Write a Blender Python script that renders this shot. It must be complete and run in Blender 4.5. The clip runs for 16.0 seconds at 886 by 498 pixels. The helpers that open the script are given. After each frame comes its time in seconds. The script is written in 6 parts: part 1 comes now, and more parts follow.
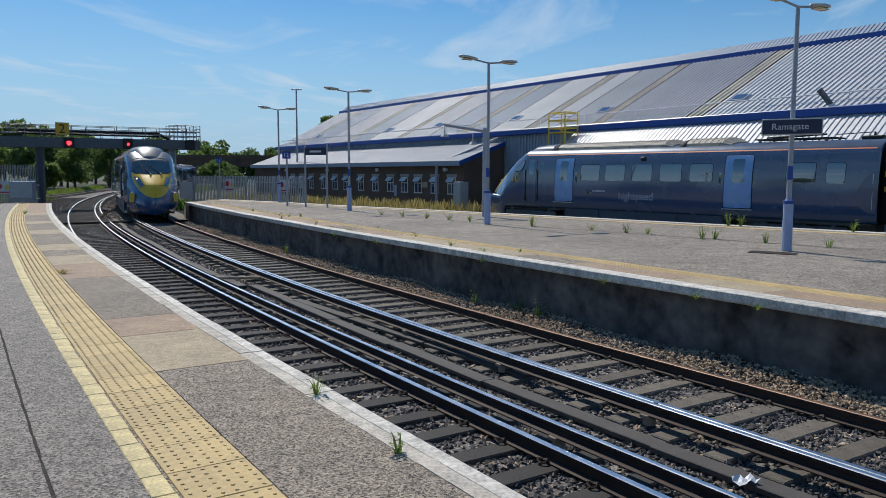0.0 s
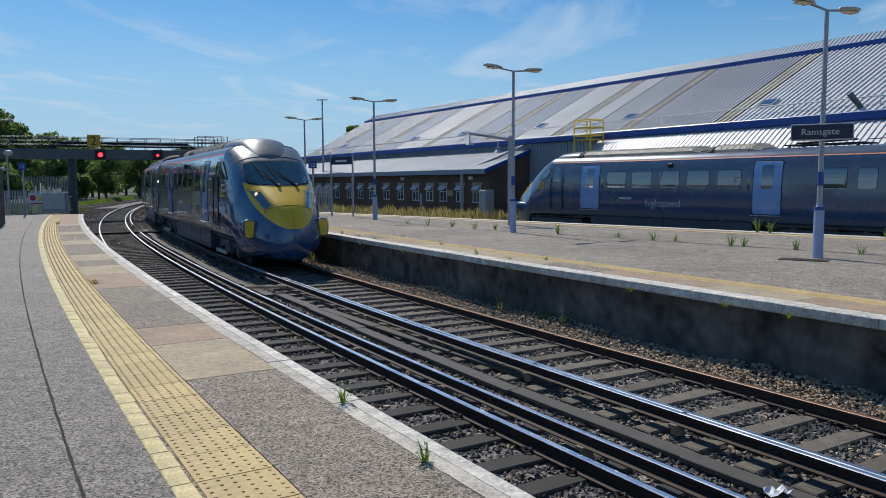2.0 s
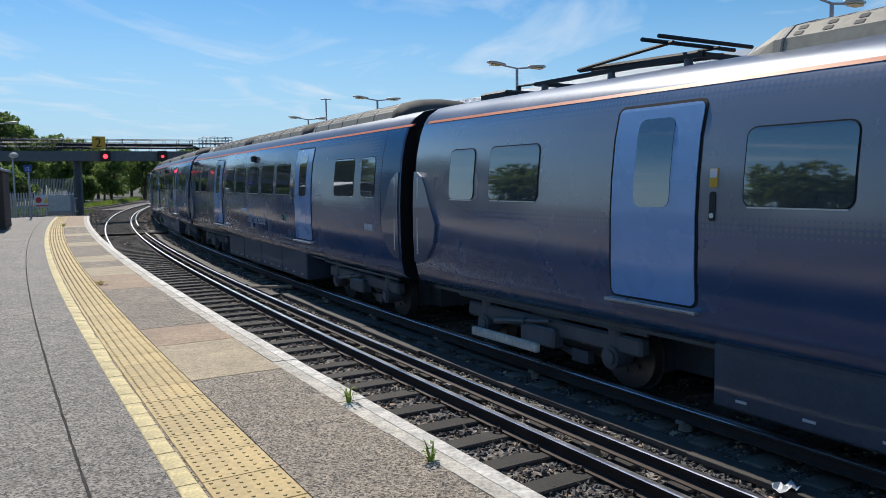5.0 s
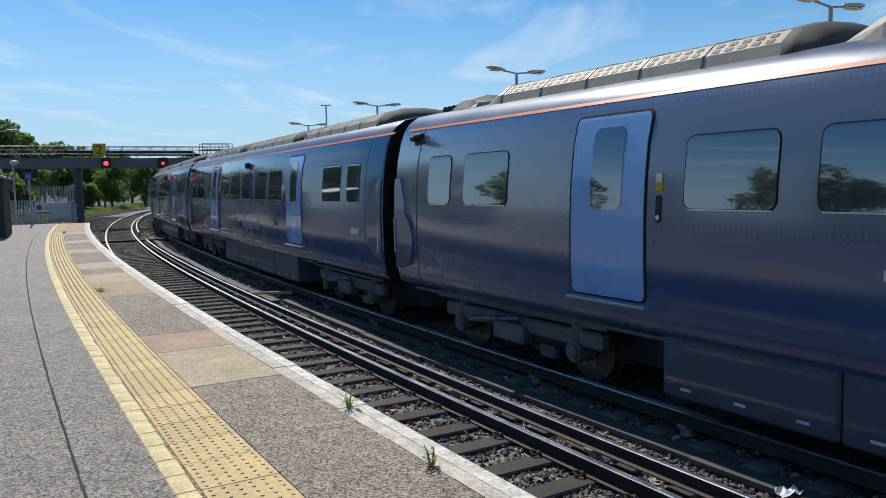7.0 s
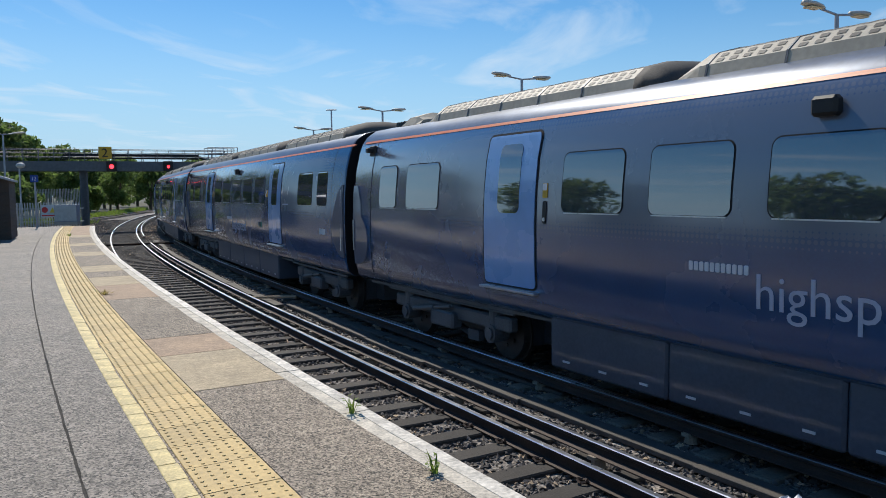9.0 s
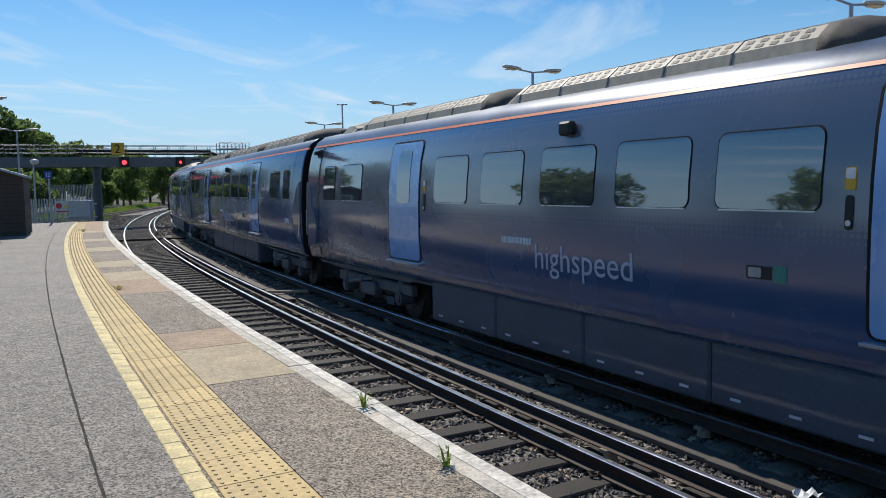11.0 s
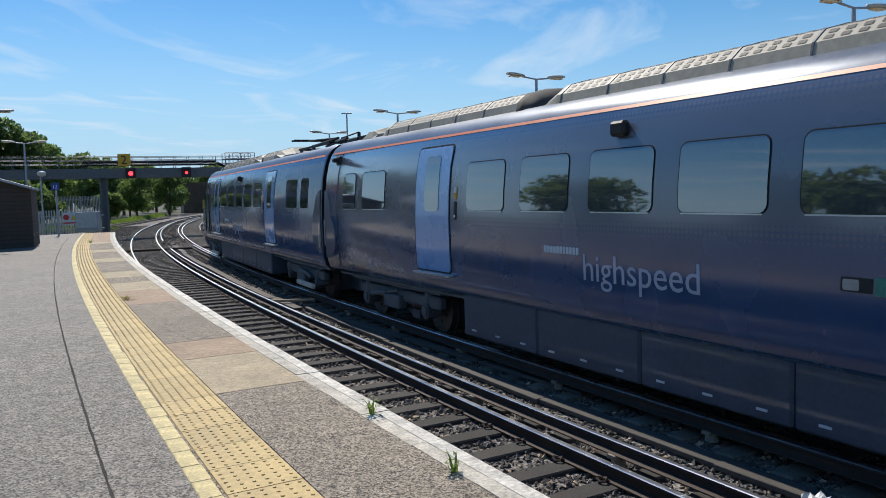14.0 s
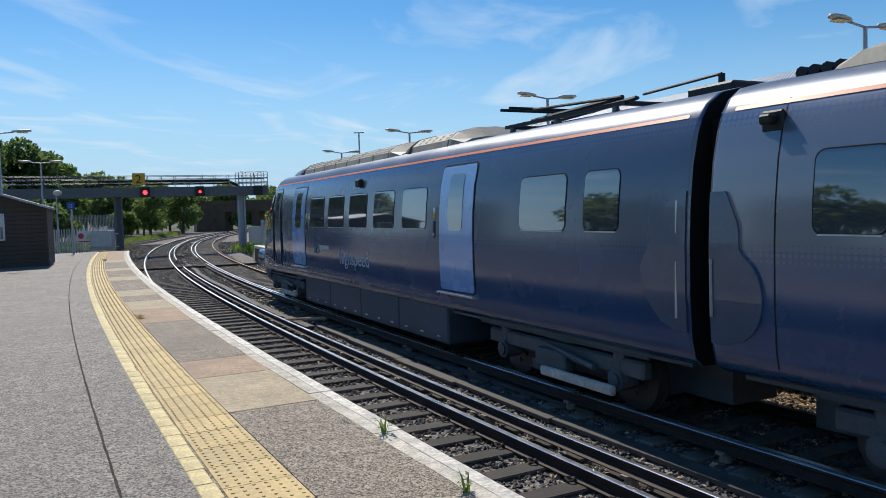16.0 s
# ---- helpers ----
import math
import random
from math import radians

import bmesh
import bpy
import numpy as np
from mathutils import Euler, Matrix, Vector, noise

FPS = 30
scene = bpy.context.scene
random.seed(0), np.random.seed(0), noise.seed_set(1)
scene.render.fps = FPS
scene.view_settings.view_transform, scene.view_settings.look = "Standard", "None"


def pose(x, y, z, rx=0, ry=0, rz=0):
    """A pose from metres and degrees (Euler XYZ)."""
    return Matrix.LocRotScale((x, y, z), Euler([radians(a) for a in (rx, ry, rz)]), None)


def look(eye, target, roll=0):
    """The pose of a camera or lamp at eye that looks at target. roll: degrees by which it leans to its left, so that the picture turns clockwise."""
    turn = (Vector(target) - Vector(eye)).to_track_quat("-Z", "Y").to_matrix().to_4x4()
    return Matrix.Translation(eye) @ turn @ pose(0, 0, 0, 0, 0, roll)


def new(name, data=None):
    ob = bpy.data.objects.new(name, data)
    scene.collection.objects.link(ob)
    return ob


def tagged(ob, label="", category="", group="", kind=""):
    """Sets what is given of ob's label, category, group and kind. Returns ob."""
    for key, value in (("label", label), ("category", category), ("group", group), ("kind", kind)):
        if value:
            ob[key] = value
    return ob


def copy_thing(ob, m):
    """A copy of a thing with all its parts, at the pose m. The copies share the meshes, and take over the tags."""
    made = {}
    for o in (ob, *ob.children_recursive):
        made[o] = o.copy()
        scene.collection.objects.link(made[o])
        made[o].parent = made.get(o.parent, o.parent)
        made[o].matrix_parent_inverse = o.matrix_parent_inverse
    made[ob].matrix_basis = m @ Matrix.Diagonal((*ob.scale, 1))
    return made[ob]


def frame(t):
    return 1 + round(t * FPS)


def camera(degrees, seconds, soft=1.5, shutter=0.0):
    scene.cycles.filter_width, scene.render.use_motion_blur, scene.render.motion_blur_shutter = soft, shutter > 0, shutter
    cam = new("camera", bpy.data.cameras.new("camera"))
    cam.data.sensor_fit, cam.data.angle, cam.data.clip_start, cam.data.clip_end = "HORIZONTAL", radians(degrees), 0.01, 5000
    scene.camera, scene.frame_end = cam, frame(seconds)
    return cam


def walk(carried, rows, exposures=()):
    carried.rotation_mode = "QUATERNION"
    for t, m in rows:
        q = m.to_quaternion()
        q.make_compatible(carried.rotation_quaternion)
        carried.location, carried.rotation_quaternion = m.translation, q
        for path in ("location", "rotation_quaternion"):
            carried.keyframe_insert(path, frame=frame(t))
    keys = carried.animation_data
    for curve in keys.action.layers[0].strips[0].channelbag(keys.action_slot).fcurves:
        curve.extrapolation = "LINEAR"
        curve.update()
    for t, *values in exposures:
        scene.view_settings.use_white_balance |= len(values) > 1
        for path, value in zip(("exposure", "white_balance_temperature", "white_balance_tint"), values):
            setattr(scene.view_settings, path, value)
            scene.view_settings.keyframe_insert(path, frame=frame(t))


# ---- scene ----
# ---------- camera ----------
cam = camera(60.37, 16.0, soft=0.75)
EYE = Vector((0.0, 0.0, 1.6))


def aim(yaw, pitch, lean, dx, dy, dz):
    """Camera pose: yaw to the left, pitch up, lean to its right, in degrees."""
    a, b = radians(yaw), radians(pitch)
    eye = EYE + Vector((dx, dy, dz))
    return look(eye, eye + Vector((-math.sin(a) * math.cos(b), math.cos(a) * math.cos(b), math.sin(b))), -lean)


walk(cam, [
    (0.0, aim(0.00, -5.65, -0.20, 0.000, 0.000, 0.000)),
    (0.5, aim(0.12, -5.59, 0.05, 0.000, -0.015, 0.007)),
    (1.0, aim(0.63, -5.44, 0.15, -0.004, -0.004, 0.004)),
    (1.5, aim(1.39, -5.21, 0.20, -0.002, -0.011, 0.004)),
    (2.0, aim(1.93, -5.03, 0.26, -0.001, -0.008, 0.007)),
    (2.5, aim(2.14, -4.92, 0.34, 0.001, -0.004, 0.004)),
    (3.0, aim(2.19, -4.92, 0.21, 0.002, 0.005, 0.005)),
    (3.5, aim(2.37, -5.11, 0.17, 0.001, 0.009, 0.000)),
    (4.0, aim(2.36, -5.20, 0.38, -0.002, 0.009, 0.002)),
    (6.5, aim(2.37, -4.90, 1.14, 0.015, 0.015, 0.003)),
    (7.0, aim(2.37, -4.76, 1.12, 0.009, 0.025, -0.002)),
    (7.5, aim(2.39, -4.68, 0.98, 0.007, 0.031, -0.003)),
    (8.0, aim(2.33, -4.56, 0.74, 0.007, 0.027, -0.001)),
    (8.5, aim(2.40, -4.42, 0.75, 0.005, 0.035, 0.002)),
    (9.0, aim(2.67, -4.36, 0.74, 0.007, 0.033, 0.000)),
    (11.5, aim(3.62, -4.84, 1.12, 0.012, 0.026, -0.003)),
    (12.0, aim(3.64, -4.81, 1.21, 0.015, 0.021, -0.003)),
    (12.5, aim(3.69, -4.74, 1.37, 0.015, 0.023, -0.005)),
    (13.0, aim(3.65, -4.68, 1.64, 0.017, 0.011, 0.002)),
    (13.5, aim(3.73, -4.43, 1.81, 0.017, 0.011, -0.001)),
    (14.0, aim(3.95, -4.23, 1.68, 0.012, -0.004, -0.001)),
    (14.5, aim(4.24, -4.06, 1.58, 0.012, -0.010, 0.000)),
    (15.0, aim(4.69, -3.92, 1.69, 0.010, -0.018, 0.003)),
    (15.5, aim(4.74, -3.52, 1.63, 0.009, -0.037, 0.007)),
    (16.0, aim(4.78, -2.82, 1.72, 0.011, -0.039, 0.010)),
], exposures=[(0.0, 0.10, 6150, 9), (2.5, 0.12, 6150, 9), (4.0, 0.34, 6320, 9), (16.0, 0.37, 6320, 9)])

# ---------- sky and sun ----------
SUN_AZ, SUN_EL = radians(-28.5), radians(48.0)      # azimuth clockwise from +y
SUN_DIR = Vector((math.sin(SUN_AZ) * math.cos(SUN_EL), math.cos(SUN_AZ) * math.cos(SUN_EL), math.sin(SUN_EL)))


def make_world():
    w = bpy.data.worlds.new("sky")
    scene.world = w
    w.use_nodes = True
    nt = w.node_tree
    nt.nodes.clear()
    out = nt.nodes.new("ShaderNodeOutputWorld")
    bg = nt.nodes.new("ShaderNodeBackground")
    bg.inputs["Strength"].default_value = 0.082
    sky = nt.nodes.new("ShaderNodeTexSky")
    sky.sky_type = "NISHITA"
    sky.sun_disc = False
    sky.sun_elevation = SUN_EL
    sky.sun_rotation = SUN_AZ
    sky.air_density, sky.dust_density, sky.ozone_density = 1.0, 0.1, 2.0
    tc = nt.nodes.new("ShaderNodeTexCoord")
    # wispy cirrus: direction projected on a high plane, stretched along one way
    sep = nt.nodes.new("ShaderNodeSeparateXYZ")
    nt.links.new(tc.outputs["Generated"], sep.inputs[0])
    zc = nt.nodes.new("ShaderNodeMath")
    zc.operation = "MAXIMUM"
    zc.inputs[1].default_value = 0.02
    nt.links.new(sep.outputs["Z"], zc.inputs[0])
    div = nt.nodes.new("ShaderNodeVectorMath")
    div.operation = "DIVIDE"
    comb = nt.nodes.new("ShaderNodeCombineXYZ")
    for k in range(3):
        nt.links.new(zc.outputs[0], comb.inputs[k])
    nt.links.new(tc.outputs["Generated"], div.inputs[0])
    nt.links.new(comb.outputs[0], div.inputs[1])
    mp = nt.nodes.new("ShaderNodeMapping")
    mp.inputs["Rotation"].default_value = (0, 0, radians(25))
    mp.inputs["Location"].default_value = (1.7, 0.6, 0)
    mp.inputs["Scale"].default_value = (0.75, 0.30, 0)
    nt.links.new(div.outputs[0], mp.inputs[0])
    n1 = nt.nodes.new("ShaderNodeTexNoise")
    n1.inputs["Scale"].default_value = 1.3
    n1.inputs["Detail"].default_value = 8
    n1.inputs["Roughness"].default_value = 0.55
    n1.inputs["Distortion"].default_value = 1.1
    nt.links.new(mp.outputs[0], n1.inputs[0])
    ramp = nt.nodes.new("ShaderNodeValToRGB")
    ramp.color_ramp.elements[0].position, ramp.color_ramp.elements[0].color = 0.51, (0, 0, 0, 1)
    ramp.color_ramp.elements[1].position, ramp.color_ramp.elements[1].color = 0.78, (0.75, 0.75, 0.75, 1)
    nt.links.new(n1.outputs["Fac"], ramp.inputs[0])
    mix = nt.nodes.new("ShaderNodeMix")
    mix.data_type = "RGBA"
    mix.inputs["B"].default_value = (6.6, 7.6, 8.6, 1)
    nt.links.new(ramp.outputs["Color"], mix.inputs["Factor"])
    tone = nt.nodes.new("ShaderNodeHueSaturation")
    tone.inputs["Saturation"].default_value = 1.38
    nt.links.new(sky.outputs[0], tone.inputs["Color"])
    # pale haze towards the horizon
    low = nt.nodes.new("ShaderNodeMapRange")
    low.interpolation_type = "SMOOTHSTEP"
    low.inputs["From Min"].default_value, low.inputs["From Max"].default_value = 0.0, 0.26
    low.inputs["To Min"].default_value, low.inputs["To Max"].default_value = 0.85, 0.0
    nt.links.new(sep.outputs["Z"], low.inputs["Value"])
    haze = nt.nodes.new("ShaderNodeMix")
    haze.data_type = "RGBA"
    haze.inputs["B"].default_value = (3.4, 5.5, 7.8, 1)
    nt.links.new(low.outputs[0], haze.inputs["Factor"])
    nt.links.new(tone.outputs[0], haze.inputs["A"])
    nt.links.new(haze.outputs["Result"], mix.inputs["A"])
    nt.links.new(mix.outputs["Result"], bg.inputs["Color"])
    nt.links.new(bg.outputs[0], out.inputs[0])


make_world()
sun_data = bpy.data.lights.new("sun", "SUN")
sun_data.energy, sun_data.angle, sun_data.color = 3.5, radians(0.53), (1.0, 0.92, 0.80)
sun = new("sun", sun_data)
sun.matrix_world = look(SUN_DIR * 50, (0, 0, 0))

# ---------- materials ----------


def mat(name, col, rough=0.6, metal=0.0, var=0.25, scale=6.0, fine=60.0, bump=0.0, bump_scale=None, coat=0.0,
        col2=None, spec=0.5, detail=6, island=0.0, speck=None, ior=1.5, through_light=0.0):
    """A surface with colour varied at two scales, roughness variation and fine relief. col2: colour of the patches."""
    m = bpy.data.materials.new(name)
    m.use_nodes = True
    nt = m.node_tree
    b = nt.nodes["Principled BSDF"]
    b.inputs["Metallic"].default_value = metal
    b.inputs["Coat Weight"].default_value = coat
    b.inputs["Coat Roughness"].default_value = 0.05
    b.inputs["IOR"].default_value = ior
    b.inputs["Specular IOR Level"].default_value = spec
    tc = nt.nodes.new("ShaderNodeTexCoord")
    big, small = nt.nodes.new("ShaderNodeTexNoise"), nt.nodes.new("ShaderNodeTexNoise")
    for n, s in ((big, scale), (small, fine)):
        n.inputs["Scale"].default_value = s
        n.inputs["Detail"].default_value = detail
        nt.links.new(tc.outputs["Object"], n.inputs["Vector"])
    add = nt.nodes.new("ShaderNodeMath")
    add.operation = "ADD"
    nt.links.new(big.outputs["Fac"], add.inputs[0])
    nt.links.new(small.outputs["Fac"], add.inputs[1])
    ramp = nt.nodes.new("ShaderNodeValToRGB")
    c2 = col2 or tuple(min(1, c * (1 + var)) for c in col)
    lo = tuple(c * (1 - var) for c in col)
    ramp.color_ramp.elements[0].position, ramp.color_ramp.elements[0].color = 0.32, (*lo, 1)
    ramp.color_ramp.elements[1].position, ramp.color_ramp.elements[1].color = 0.68, (*c2, 1)
    half = nt.nodes.new("ShaderNodeMath")
    half.operation = "MULTIPLY"
    half.inputs[1].default_value = 0.5
    nt.links.new(add.outputs[0], half.inputs[0])
    nt.links.new(half.outputs[0], ramp.inputs[0])
    last = ramp.outputs["Color"]
    if island:
        src = nt.nodes.new("ShaderNodeNewGeometry").outputs["Random Per Island"] if island > 0 else nt.nodes.new("ShaderNodeObjectInfo").outputs["Random"]
        hsv = nt.nodes.new("ShaderNodeHueSaturation")
        mr = nt.nodes.new("ShaderNodeMapRange")
        mr.inputs["To Min"].default_value, mr.inputs["To Max"].default_value = 1 - abs(island), 1 + abs(island)
        nt.links.new(src, mr.inputs["Value"])
        nt.links.new(mr.outputs[0], hsv.inputs["Value"])
        nt.links.new(last, hsv.inputs["Color"])
        last = hsv.outputs["Color"]
    if speck:
        # single chips of stone, lighter and darker than the binder
        vo = nt.nodes.new("ShaderNodeTexVoronoi")
        vo.inputs["Scale"].default_value = speck[0]
        nt.links.new(tc.outputs["Object"], vo.inputs["Vector"])
        sp = nt.nodes.new("ShaderNodeSeparateColor")
        nt.links.new(vo.outputs["Color"], sp.inputs[0])
        mr = nt.nodes.new("ShaderNodeMapRange")
        mr.inputs["To Min"].default_value, mr.inputs["To Max"].default_value = speck[1], speck[2]
        nt.links.new(sp.outputs[0], mr.inputs["Value"])
        mu = nt.nodes.new("ShaderNodeMix")
        mu.data_type, mu.blend_type = "RGBA", "MULTIPLY"
        mu.inputs["Factor"].default_value = 1.0
        nt.links.new(last, mu.inputs["A"])
        nt.links.new(mr.outputs[0], mu.inputs["B"])
        last = mu.outputs["Result"]
    nt.links.new(last, b.inputs["Base Color"])
    if through_light:
        tl = nt.nodes.new("ShaderNodeBsdfTranslucent")
        nt.links.new(last, tl.inputs["Color"])
        mx = nt.nodes.new("ShaderNodeMixShader")
        mx.inputs[0].default_value = through_light
        nt.links.new(b.outputs[0], mx.inputs[1])
        nt.links.new(tl.outputs[0], mx.inputs[2])
        nt.links.new(mx.outputs[0], nt.nodes["Material Output"].inputs["Surface"])
    rr = nt.nodes.new("ShaderNodeMapRange")
    rr.inputs["To Min"].default_value, rr.inputs["To Max"].default_value = max(0, rough - 0.08), min(1, rough + 0.08)
    if rough < 0.2:
        rr.inputs["To Min"].default_value, rr.inputs["To Max"].default_value = rough * 0.8, rough * 1.2
    nt.links.new(big.outputs["Fac"], rr.inputs["Value"])
    nt.links.new(rr.outputs[0], b.inputs["Roughness"])
    if bump:
        bn = nt.nodes.new("ShaderNodeBump")
        bn.inputs["Strength"].default_value = 0.6
        bn.inputs["Distance"].default_value = bump
        src = small
        if bump_scale:
            src = nt.nodes.new("ShaderNodeTexNoise")
            src.inputs["Scale"].default_value = bump_scale
            src.inputs["Detail"].default_value = 4
            nt.links.new(tc.outputs["Object"], src.inputs["Vector"])
        if speck:
            nt.links.new(vo.outputs["Distance"], bn.inputs["Height"])
        else:
            nt.links.new(src.outputs["Fac"], bn.inputs["Height"])
        nt.links.new(bn.outputs[0], b.inputs["Normal"])
    return m


def glow(name, col, strength):
    m = bpy.data.materials.new(name)
    m.use_nodes = True
    b = m.node_tree.nodes["Principled BSDF"]
    b.inputs["Base Color"].default_value = (*col, 1)
    b.inputs["Emission Color"].default_value = (*col, 1)
    b.inputs["Emission Strength"].default_value = strength
    return m


